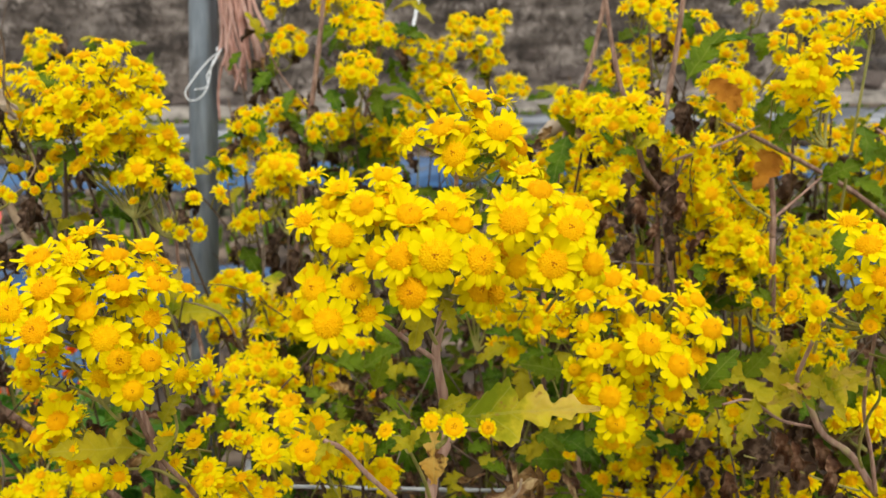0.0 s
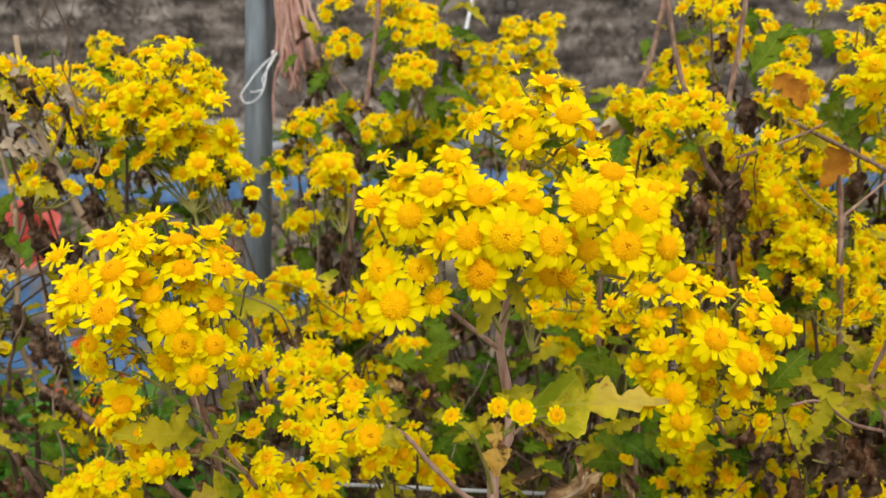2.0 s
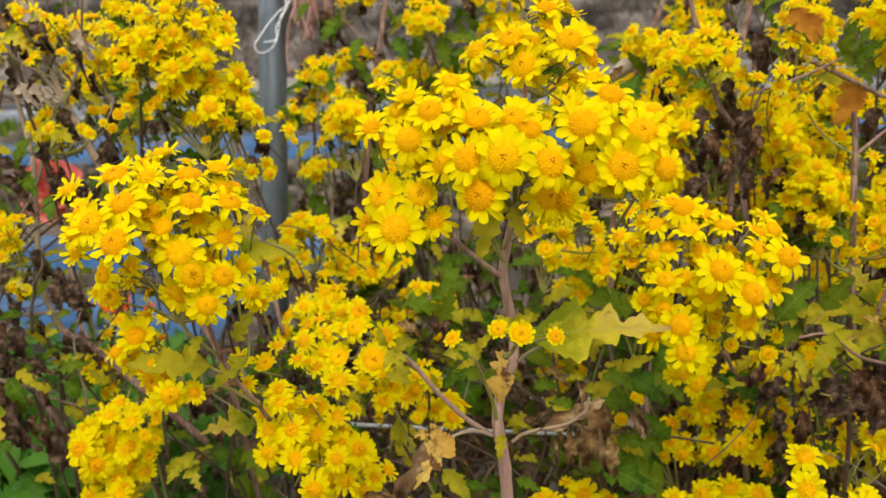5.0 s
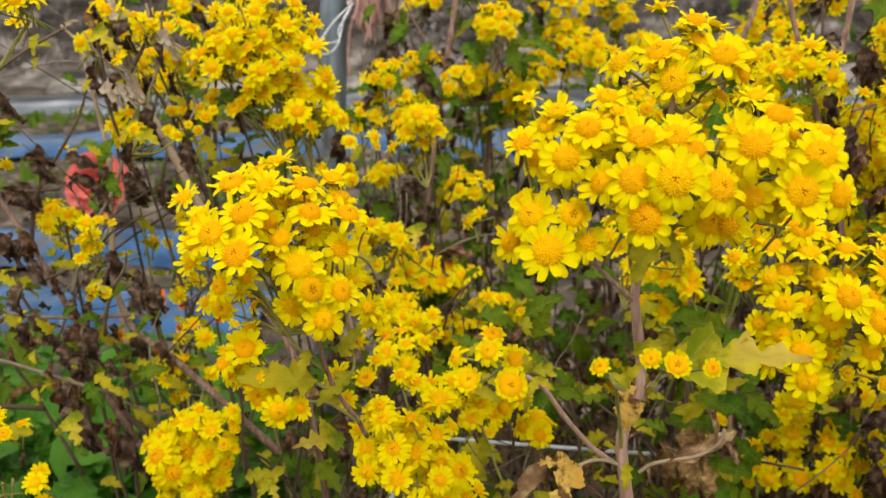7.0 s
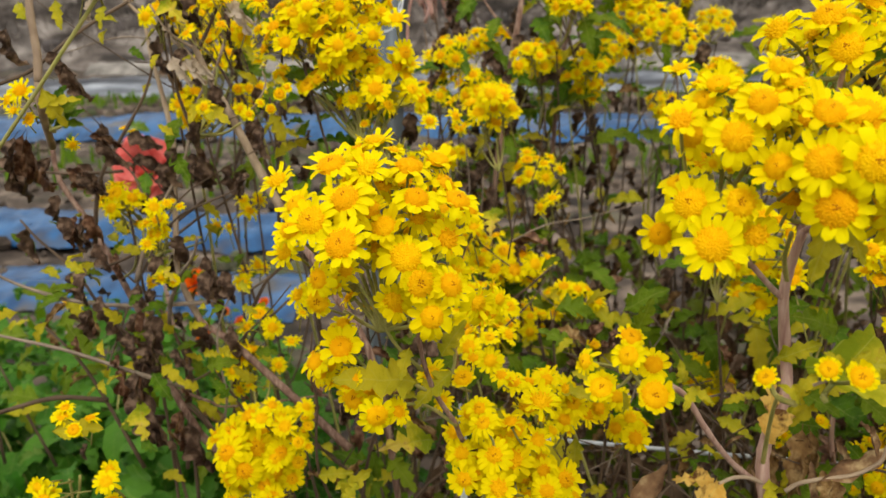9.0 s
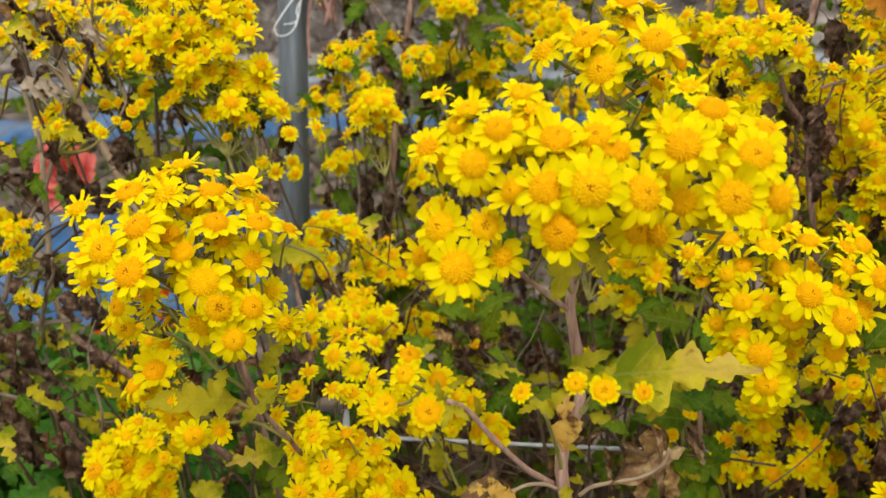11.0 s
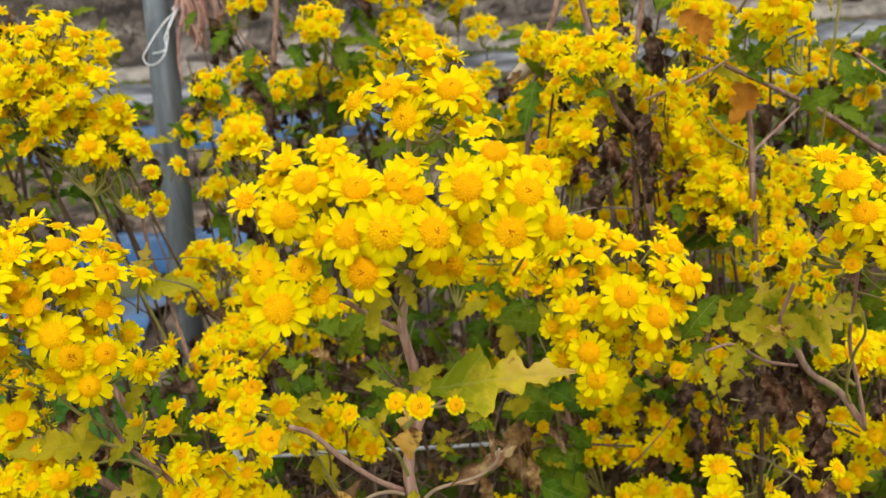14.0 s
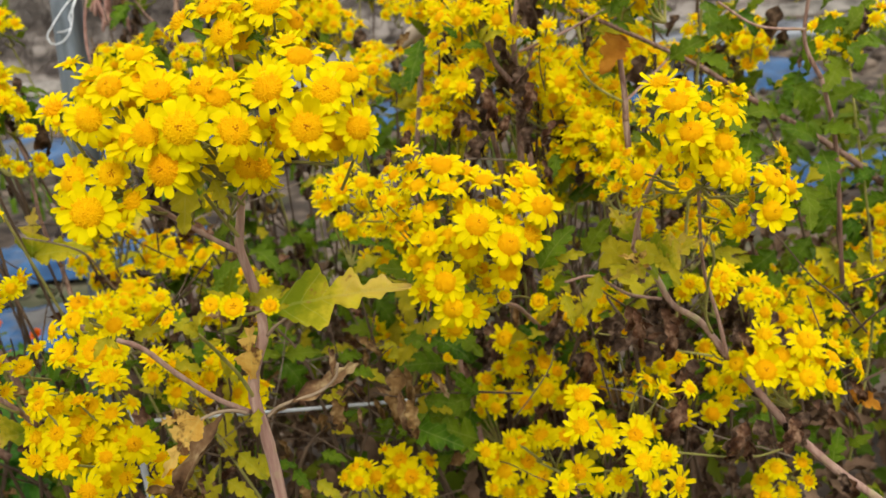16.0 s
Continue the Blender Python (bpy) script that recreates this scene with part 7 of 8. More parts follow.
# dark green leaves and small clusters at the upper side
leaf_between(stalk_plant, (0.274, 0.642, 0.79), (0.244, 0.638, 0.797), 'dark_green')
leaf_between(stalk_plant, (0.306, 0.641, 0.775), (0.323, 0.622, 0.788), 'dark_green')
leaf_between(stalk_plant, (0.296, 0.633, 0.762), (0.313, 0.612, 0.746), 'dark_green')
leaf_between(stalk_plant, (0.363, 0.624, 0.733), (0.38, 0.599, 0.717), 'dark_green')
leaf_between(stalk_plant, (0.379, 0.611, 0.701), (0.395, 0.588, 0.698), 'dark_green')
leaf_between(stalk_plant, (0.413, 0.622, 0.736), (0.406, 0.615, 0.765), 'dark_green')
leaf_between(stalk_plant, (0.365, 0.621, 0.718), (0.342, 0.617, 0.716), 'dark_green')
leaf_between(stalk_plant, (0.406, 0.629, 0.643), (0.383, 0.618, 0.617), 'dark_green')
leaf_between(stalk_plant, (0.361, 0.638, 0.601), (0.333, 0.63, 0.584), 'dark_green')
leaf_between(stalk_plant, (0.419, 0.639, 0.62), (0.421, 0.619, 0.609), 'dark_green')
leaf_between(stalk_plant, (0.285, 0.547, 0.639), (0.292, 0.536, 0.655), 'dark_green')
leaf_between(stalk_plant, (0.387, 0.639, 0.767), (0.398, 0.62, 0.779), 'dark_green')
leaf_between(stalk_plant, (0.446, 0.646, 0.709), (0.423, 0.645, 0.715), 'dark_green')
leaf_between(stalk_plant, (0.355, 0.709, 0.786), (0.366, 0.69, 0.77), 'dark_green')
leaf_between(stalk_plant, (0.398, 0.675, 0.674), (0.373, 0.67, 0.662), 'dark_green')
leaf_between(stalk_plant, (0.459, 0.672, 0.649), (0.437, 0.667, 0.641), 'dark_green')
leaf_between(stalk_plant, (0.45, 0.676, 0.57), (0.426, 0.678, 0.581), 'dark_green')
leaf_between(stalk_plant, (0.249, 0.725, 0.868), (0.262, 0.707, 0.855), 'dark_green')
leaf_between(stalk_plant, (0.231, 0.73, 0.891), (0.24, 0.714, 0.901), 'dark_green')
leaf_between(stalk_plant, (0.269, 0.664, 0.887), (0.284, 0.641, 0.888), 'yellowgreen')
leaf_between(stalk_plant, (0.193, 0.741, 0.888), (0.204, 0.725, 0.872), 'dark_green')
leaf_between(stalk_plant, (0.305, 0.671, 0.844), (0.289, 0.664, 0.828), 'dark_green')
leaf_between(stalk_plant, (0.268, 0.707, 0.827), (0.255, 0.698, 0.81), 'dark_green')
corymb(back_left_plant, (-0.251, 0.627, 0.833), 0.040, 20, 20)
feeder(back_left_plant, (-0.255, 0.636, 0.828), (-0.231, 0.707, 0))
corymb(back_left_plant, (-0.274, 0.616, 0.815), 0.026, 10, 20)
feeder(back_left_plant, (-0.279, 0.625, 0.81), (-0.254, 0.696, 0))
corymb(back_left_plant, (-0.237, 0.621, 0.809), 0.030, 12, 20)
feeder(back_left_plant, (-0.242, 0.63, 0.804), (-0.217, 0.701, 0))
corymb(stalk_plant, (0.164, 0.717, 0.883), 0.020, 7, 19)
feeder(stalk_plant, (0.166, 0.727, 0.878), (0.184, 0.797, 0))
corymb(stalk_plant, (0.294, 0.74, 0.874), 0.016, 5, 19)
feeder(stalk_plant, (0.298, 0.75, 0.869), (0.314, 0.82, 0))
corymb(stalk_plant, (0.31, 0.647, 0.872), 0.014, 4, 20)
feeder(stalk_plant, (0.315, 0.656, 0.868), (0.33, 0.727, 0))
corymb(far_right_plant, (0.259, 0.931, 0.874), 0.024, 8, 21)
feeder(far_right_plant, (0.261, 0.94, 0.867), (0.279, 1.011, 0))
corymb(far_right_plant, (0.197, 0.945, 0.822), 0.024, 8, 21)
feeder(far_right_plant, (0.199, 0.954, 0.815), (0.217, 1.025, 0))
corymb(far_right_plant, (0.311, 0.914, 0.895), 0.020, 6, 21)
feeder(far_right_plant, (0.315, 0.924, 0.888), (0.331, 0.994, 0))
corymb(far_right_plant, (0.368, 0.84, 0.869), 0.022, 8, 21)
feeder(far_right_plant, (0.372, 0.849, 0.862), (0.388, 0.92, 0))
corymb(back_plant, (0.036, 1.163, 0.872), 0.034, 14, 22)
feeder(back_plant, (0.036, 1.173, 0.863), (0.056, 1.243, 0))
corymb(back_plant, (-0.024, 1.112, 0.823), 0.030, 12, 22)
feeder(back_plant, (-0.025, 1.122, 0.814), (-0.004, 1.192, 0))
corymb(back_plant, (-0.104, 1.006, 0.898), 0.026, 9, 21)
feeder(back_plant, (-0.105, 1.016, 0.891), (-0.084, 1.086, 0))

# curled dead leaves of the withered plant, litter and leaves low down
leaf_between(withered_plant, (-0.43, 0.529, 0.765), (-0.435, 0.506, 0.734), 'broad_withered')
leaf_between(withered_plant, (-0.43, 0.53, 0.763), (-0.424, 0.512, 0.722), 'broad_withered')
leaf_between(withered_plant, (-0.433, 0.528, 0.765), (-0.438, 0.506, 0.745), 'withered')
leaf_between(withered_plant, (-0.425, 0.554, 0.737), (-0.399, 0.554, 0.725), 'broad_withered')
leaf_between(withered_plant, (-0.42, 0.557, 0.736), (-0.401, 0.552, 0.72), 'withered')
leaf_between(withered_plant, (-0.401, 0.548, 0.759), (-0.376, 0.549, 0.757), 'broad_withered')
leaf_between(withered_plant, (-0.397, 0.551, 0.76), (-0.379, 0.545, 0.739), 'withered')
leaf_between(withered_plant, (-0.424, 0.561, 0.8), (-0.407, 0.557, 0.785), 'broad_withered')
leaf_between(withered_plant, (-0.418, 0.552, 0.706), (-0.419, 0.532, 0.689), 'broad_withered')
leaf_between(withered_plant, (-0.415, 0.555, 0.707), (-0.397, 0.545, 0.684), 'broad_withered')
leaf_between(withered_plant, (-0.429, 0.545, 0.709), (-0.411, 0.538, 0.69), 'withered')
leaf_between(withered_plant, (-0.41, 0.568, 0.592), (-0.401, 0.544, 0.563), 'broad_withered')
leaf_between(withered_plant, (-0.4, 0.569, 0.583), (-0.384, 0.539, 0.536), 'withered')
leaf_between(withered_plant, (-0.399, 0.572, 0.586), (-0.394, 0.542, 0.551), 'broad_withered')
leaf_between(withered_plant, (-0.378, 0.59, 0.547), (-0.376, 0.563, 0.523), 'broad_withered')
leaf_between(withered_plant, (-0.374, 0.59, 0.543), (-0.36, 0.561, 0.505), 'withered')
leaf_between(withered_plant, (-0.4, 0.588, 0.627), (-0.398, 0.564, 0.601), 'broad_withered')
leaf_between(withered_plant, (-0.395, 0.591, 0.626), (-0.382, 0.573, 0.6), 'withered')
leaf_between(withered_plant, (-0.431, 0.571, 0.632), (-0.424, 0.553, 0.615), 'broad_withered')
leaf_between(withered_plant, (-0.421, 0.576, 0.63), (-0.408, 0.562, 0.612), 'withered')
leaf_between(withered_plant, (-0.363, 0.662, 0.781), (-0.365, 0.647, 0.765), 'broad_withered')
leaf_between(withered_plant, (-0.373, 0.653, 0.738), (-0.364, 0.639, 0.71), 'broad_withered')
leaf_between(withered_plant, (-0.339, 0.671, 0.758), (-0.329, 0.659, 0.735), 'withered')
leaf_between(withered_plant, (-0.348, 0.661, 0.717), (-0.349, 0.646, 0.708), 'broad_withered')
leaf_between(withered_plant, (-0.424, 0.547, 0.766), (-0.421, 0.536, 0.789), 'green')
leaf_between(withered_plant, (-0.422, 0.548, 0.767), (-0.414, 0.541, 0.792), 'green')
leaf_between(withered_plant, (-0.422, 0.548, 0.767), (-0.403, 0.548, 0.788), 'green')
leaf_between(withered_plant, (-0.422, 0.548, 0.766), (-0.401, 0.548, 0.775), 'green')
leaf_between(withered_plant, (-0.424, 0.547, 0.765), (-0.404, 0.546, 0.77), 'green')
leaf_between(withered_plant, (-0.423, 0.547, 0.766), (-0.42, 0.536, 0.78), 'green')
thicket(withered_plant, (-0.638, 0.773, 0.493), (0.13, 0.05, 0.07), 34, ("yellowgreen", "green", "green", "tan"), 0.045)
thicket(withered_plant, (-0.386, 0.63, 0.604), (0.07, 0.04, 0.07), 26, ("yellowgreen", "yellowgreen", "green"), 0.024)
thicket(withered_plant, (-0.423, 0.603, 0.588), (0.06, 0.04, 0.06), 16, ("yellowgreen", "green", "tan"), 0.024)
thicket(withered_plant, (-0.475, 0.608, 0.628), (0.05, 0.04, 0.05), 12, ("yellowgreen", "green"), 0.026)
thicket(low_plant, (-0.052, 0.517, 0.521), (0.05, 0.03, 0.03), 16, ("yellowgreen", "tan", "green", "withered"), 0.026)
thicket(low_plant, (-0.015, 0.567, 0.513), (0.05, 0.03, 0.04), 16, ("tan", "yellowgreen", "withered", "dark_green"), 0.027)
thicket(low_right_plant, (0.04, 0.622, 0.52), (0.05, 0.03, 0.05), 14, ("tan", "broad_withered", "yellowgreen", "green"), 0.028)
thicket(low_right_plant, (0.213, 0.572, 0.587), (0.06, 0.03, 0.04), 12, ("broad_withered", "yellowgreen", "green"), 0.036)
thicket(low_right_plant, (-0.038, 0.652, 0.56), (0.07, 0.04, 0.05), 16, ("tan", "broad_withered", "green", "yellowgreen"), 0.029)
corymb(stalk_plant, (0.121, 0.648, 0.756), 0.016, 5, 20)
feeder(stalk_plant, (0.121, 0.657, 0.751), (0.151, 0.737, 0))
corymb(stalk_plant, (0.121, 0.69, 0.794), 0.022, 7, 20)
feeder(stalk_plant, (0.121, 0.7, 0.79), (0.151, 0.780, 0))
corymb(stalk_plant, (0.11, 0.664, 0.719), 0.022, 7, 20)
feeder(stalk_plant, (0.11, 0.673, 0.713), (0.140, 0.753, 0))
corymb(stalk_plant, (0.146, 0.709, 0.802), 0.020, 6, 20)
feeder(stalk_plant, (0.147, 0.719, 0.798), (0.177, 0.799, 0))
leaf_between(slant_plant, (0.227, 0.462, 0.658), (0.195, 0.464, 0.675), 'yellowgreen')
leaf_between(slant_plant, (0.213, 0.47, 0.668), (0.22, 0.449, 0.653), 'yellowgreen')
leaf_between(slant_plant, (0.214, 0.467, 0.659), (0.234, 0.453, 0.676), 'yellowing')
leaf_between(slant_plant, (0.209, 0.468, 0.659), (0.192, 0.463, 0.669), 'dry_gold')
leaf_between(slant_plant, (0.197, 0.471, 0.659), (0.181, 0.47, 0.682), 'yellowgreen')
leaf_between(low_right_plant, (0.054, 0.542, 0.584), (0.044, 0.513, 0.553), 'tan')
leaf_between(low_right_plant, (0.057, 0.542, 0.583), (0.064, 0.518, 0.56), 'tan')
leaf_between(slant_plant, (0.197, 0.463, 0.636), (0.2, 0.441, 0.618), 'broad_withered')
leaf_between(slant_plant, (0.215, 0.456, 0.631), (0.217, 0.433, 0.612), 'broad_withered')
leaf_between(slant_plant, (0.217, 0.435, 0.59), (0.207, 0.415, 0.574), 'broad_withered')
leaf_between(slant_plant, (0.24, 0.403, 0.59), (0.229, 0.384, 0.576), 'broad_withered')
leaf_between(slant_plant, (0.261, 0.396, 0.594), (0.26, 0.375, 0.583), 'broad_withered')

# clusters and yellowing leaves among the lower stalks
corymb(stalk_plant, (0.182, 0.659, 0.74), 0.018, 6, 20)
feeder(stalk_plant, (0.182, 0.667, 0.734), (0.212, 0.739, 0))
corymb(stalk_plant, (0.204, 0.654, 0.725), 0.018, 6, 20)
feeder(stalk_plant, (0.204, 0.662, 0.719), (0.234, 0.734, 0))
corymb(stalk_plant, (0.224, 0.647, 0.711), 0.018, 5, 20)
feeder(stalk_plant, (0.224, 0.655, 0.705), (0.254, 0.727, 0))
corymb(stalk_plant, (0.233, 0.642, 0.693), 0.018, 6, 20)
feeder(stalk_plant, (0.233, 0.650, 0.687), (0.263, 0.722, 0))
corymb(stalk_plant, (0.134, 0.668, 0.766), 0.018, 5, 20)
feeder(stalk_plant, (0.134, 0.676, 0.760), (0.164, 0.748, 0))
corymb(low_plant, (-0.1, 0.522, 0.606), 0.014, 5, 20)
feeder(low_plant, (-0.100, 0.530, 0.600), (-0.070, 0.602, 0))
corymb(low_plant, (-0.086, 0.52, 0.591), 0.012, 4, 20)
feeder(low_plant, (-0.086, 0.528, 0.585), (-0.056, 0.600, 0))
corymb(low_plant, (-0.062, 0.531, 0.599), 0.012, 4, 20)
feeder(low_plant, (-0.062, 0.539, 0.593), (-0.032, 0.611, 0))
corymb(lower_thicket, (0.218, 0.612, 0.58), 0.016, 5, 20)
feeder(lower_thicket, (0.218, 0.620, 0.574), (0.248, 0.692, 0))
corymb(lower_thicket, (0.188, 0.615, 0.573), 0.016, 5, 20)
feeder(lower_thicket, (0.188, 0.623, 0.567), (0.218, 0.695, 0))
thicket(low_right_plant, (0.212, 0.618, 0.593), (0.05, 0.03, 0.03), 20, ("yellowgreen", "yellowgreen", "green", "small"), 0.026)
thicket(low_plant, (-0.094, 0.543, 0.598), (0.05, 0.03, 0.03), 20, ("yellowgreen", "yellowgreen", "green", "small"), 0.024)
thicket(low_plant, (0.046, 0.557, 0.569), (0.04, 0.03, 0.03), 12, ("curled", "yellowgreen", "dark_green"), 0.026)

# shrivelled leaves, bare twigs and late flowers of the half-dead plant
leaf_between(withered_plant, (-0.433, 0.578, 0.733), (-0.425, 0.57, 0.712), 'broad_withered')
leaf_between(withered_plant, (-0.414, 0.587, 0.767), (-0.406, 0.581, 0.746), 'withered')
leaf_between(withered_plant, (-0.44, 0.592, 0.693), (-0.439, 0.574, 0.678), 'withered')
leaf_between(withered_plant, (-0.341, 0.59, 0.77), (-0.34, 0.572, 0.751), 'withered')
leaf_between(withered_plant, (-0.375, 0.641, 0.727), (-0.362, 0.625, 0.713), 'withered')
leaf_between(withered_plant, (-0.33, 0.636, 0.725), (-0.331, 0.616, 0.713), 'withered')
leaf_between(withered_plant, (-0.338, 0.604, 0.791), (-0.325, 0.594, 0.769), 'withered')
leaf_between(withered_plant, (-0.361, 0.591, 0.862), (-0.356, 0.593, 0.844), 'withered')
leaf_between(withered_plant, (-0.366, 0.634, 0.856), (-0.35, 0.62, 0.833), 'withered')
leaf_between(withered_plant, (-0.415, 0.56, 0.686), (-0.4, 0.549, 0.673), 'withered')
leaf_between(withered_plant, (-0.426, 0.565, 0.667), (-0.422, 0.54, 0.654), 'withered')
leaf_between(withered_plant, (-0.406, 0.549, 0.653), (-0.402, 0.533, 0.637), 'withered')
leaf_between(withered_plant, (-0.426, 0.565, 0.637), (-0.431, 0.552, 0.616), 'withered')
leaf_between(withered_plant, (-0.386, 0.564, 0.656), (-0.38, 0.547, 0.641), 'withered')
leaf_between(withered_plant, (-0.394, 0.572, 0.631), (-0.397, 0.556, 0.621), 'withered')
leaf_between(withered_plant, (-0.399, 0.608, 0.637), (-0.398, 0.588, 0.625), 'withered')
leaf_between(withered_plant, (-0.391, 0.55, 0.626), (-0.385, 0.536, 0.608), 'withered')
leaf_between(withered_plant, (-0.377, 0.6, 0.624), (-0.378, 0.592, 0.607), 'withered')
leaf_between(withered_plant, (-0.374, 0.526, 0.607), (-0.368, 0.507, 0.595), 'withered')
leaf_between(withered_plant, (-0.4, 0.574, 0.563), (-0.39, 0.557, 0.552), 'withered')
leaf_between(withered_plant, (-0.39, 0.56, 0.548), (-0.385, 0.552, 0.529), 'withered')
leaf_between(withered_plant, (-0.349, 0.533, 0.575), (-0.354, 0.519, 0.556), 'broad_withered')
leaf_between(withered_plant, (-0.338, 0.568, 0.677), (-0.328, 0.556, 0.662), 'withered')
leaf_between(withered_plant, (-0.344, 0.596, 0.66), (-0.35, 0.581, 0.639), 'withered')
leaf_between(withered_plant, (-0.352, 0.557, 0.591), (-0.355, 0.544, 0.57), 'broad_withered')
leaf_between(withered_plant, (-0.375, 0.578, 0.602), (-0.362, 0.565, 0.591), 'withered')
leaf_between(withered_plant, (-0.383, 0.522, 0.619), (-0.382, 0.514, 0.607), 'broad_withered')
leaf_between(withered_plant, (-0.425, 0.603, 0.666), (-0.417, 0.586, 0.65), 'broad_withered')
leaf_between(withered_plant, (-0.323, 0.55, 0.556), (-0.316, 0.53, 0.542), 'withered')
leaf_between(withered_plant, (-0.331, 0.606, 0.535), (-0.318, 0.599, 0.515), 'withered')
leaf_between(withered_plant, (-0.41, 0.52, 0.632), (-0.407, 0.512, 0.616), 'broad_withered')
leaf_between(withered_plant, (-0.378, 0.573, 0.813), (-0.366, 0.567, 0.809), 'green')
leaf_between(withered_plant, (-0.384, 0.606, 0.787), (-0.382, 0.593, 0.785), 'small')
leaf_between(withered_plant, (-0.379, 0.596, 0.675), (-0.38, 0.58, 0.67), 'small')
leaf_between(withered_plant, (-0.394, 0.595, 0.664), (-0.393, 0.585, 0.674), 'green')
leaf_between(withered_plant, (-0.351, 0.56, 0.623), (-0.338, 0.555, 0.629), 'small')
leaf_between(withered_plant, (-0.341, 0.558, 0.606), (-0.327, 0.552, 0.607), 'small')
leaf_between(withered_plant, (-0.378, 0.509, 0.575), (-0.368, 0.5, 0.575), 'green')
leaf_between(withered_plant, (-0.367, 0.509, 0.562), (-0.352, 0.502, 0.56), 'green')
leaf_between(withered_plant, (-0.35, 0.582, 0.558), (-0.331, 0.579, 0.561), 'yellowgreen')
leaf_between(withered_plant, (-0.382, 0.556, 0.825), (-0.38, 0.543, 0.82), 'small')
leaf_between(withered_plant, (-0.326, 0.596, 0.628), (-0.314, 0.588, 0.627), 'yellowgreen')
leaf_between(withered_plant, (-0.314, 0.583, 0.597), (-0.296, 0.579, 0.6), 'green')
leaf_between(withered_plant, (-0.39, 0.509, 0.604), (-0.382, 0.499, 0.602), 'small')
tangle(withered_plant, (-0.414, 0.571, 0.653), (0.04, 0.03, 0.06), 4)
tangle(withered_plant, (-0.373, 0.573, 0.59), (0.06, 0.03, 0.06), 4)
corymb(withered_plant, (-0.412, 0.598, 0.701), 0.015, 6, 20)
feeder(withered_plant, (-0.412, 0.606, 0.695), (-0.382, 0.678, 0))
corymb(withered_plant, (-0.366, 0.635, 0.765), 0.015, 5, 20)
feeder(withered_plant, (-0.366, 0.643, 0.759), (-0.336, 0.715, 0))
corymb(withered_plant, (-0.334, 0.602, 0.579), 0.015, 5, 20)
feeder(withered_plant, (-0.334, 0.610, 0.573), (-0.304, 0.682, 0))
corymb(withered_plant, (-0.322, 0.618, 0.602), 0.015, 4, 20)
feeder(withered_plant, (-0.322, 0.626, 0.596), (-0.292, 0.698, 0))
corymb(middle_plant, (-0.163, 0.807, 0.755), 0.015, 5, 20)
feeder(middle_plant, (-0.163, 0.815, 0.749), (-0.133, 0.887, 0))
corymb(low_plant, (-0.092, 0.476, 0.555), 0.012, 4, 20)
feeder(low_plant, (-0.092, 0.484, 0.549), (-0.062, 0.556, 0))
corymb(low_plant, (0.017, 0.54, 0.499), 0.012, 4, 20)
feeder(low_plant, (0.017, 0.548, 0.493), (0.047, 0.620, 0))
corymb(low_plant, (-0.048, 0.544, 0.57), 0.012, 4, 20)
feeder(low_plant, (-0.048, 0.552, 0.564), (-0.018, 0.624, 0))
leaf_between(front, (-0.037, 0.427, 0.617), (-0.062, 0.387, 0.603), 'curled')
leaf_between(low_plant, (-0.048, 0.473, 0.567), (-0.03, 0.458, 0.556), 'yellowgreen')
leaf_between(low_plant, (-0.055, 0.464, 0.554), (-0.037, 0.451, 0.548), 'yellowgreen')
leaf_between(low_plant, (-0.004, 0.478, 0.538), (0.011, 0.464, 0.533), 'yellowgreen')
leaf_between(low_plant, (-0.019, 0.489, 0.541), (-0.009, 0.474, 0.537), 'green')
leaf_between(low_right_plant, (0.053, 0.516, 0.575), (0.053, 0.492, 0.555), 'curled')
leaf_between(low_right_plant, (0.058, 0.514, 0.571), (0.063, 0.494, 0.557), 'tan')
leaf_between(low_right_plant, (0.071, 0.568, 0.592), (0.09, 0.56, 0.606), 'yellowgreen')
leaf_between(low_right_plant, (-0.027, 0.558, 0.591), (-0.002, 0.55, 0.596), 'green')
corymb(withered_plant, (-0.325, 0.454, 0.852), 0.013, 7, 20)
feeder(withered_plant, (-0.325, 0.462, 0.846), (-1.045, 0.494, 0))
corymb(withered_plant, (-0.386, 0.628, 0.83), 0.013, 4, 20)
feeder(withered_plant, (-0.386, 0.636, 0.824), (-0.356, 0.708, 0))
corymb(withered_plant, (-0.376, 0.634, 0.85), 0.013, 5, 20)
feeder(withered_plant, (-0.376, 0.642, 0.844), (-0.346, 0.714, 0))
corymb(withered_plant, (-0.358, 0.699, 0.816), 0.013, 5, 20)
feeder(withered_plant, (-0.358, 0.707, 0.810), (-0.328, 0.779, 0))
corymb(withered_plant, (-0.376, 0.691, 0.84), 0.013, 5, 20)
feeder(withered_plant, (-0.376, 0.699, 0.834), (-0.346, 0.771, 0))
leaf_between(withered_plant, (-0.378, 0.552, 0.84), (-0.378, 0.538, 0.83), 'yellowgreen')
leaf_between(withered_plant, (-0.408, 0.615, 0.83), (-0.411, 0.6, 0.835), 'small')
leaf_between(withered_plant, (-0.378, 0.586, 0.842), (-0.372, 0.575, 0.85), 'pale_curl')
leaf_between(withered_plant, (-0.384, 0.614, 0.82), (-0.377, 0.604, 0.825), 'yellowgreen')
leaf_between(withered_plant, (-0.368, 0.611, 0.828), (-0.363, 0.6, 0.821), 'pale_curl')
leaf_between(withered_plant, (-0.359, 0.618, 0.807), (-0.354, 0.606, 0.797), 'yellowgreen')
leaf_between(withered_plant, (-0.391, 0.568, 0.848), (-0.393, 0.552, 0.84), 'pale_curl')
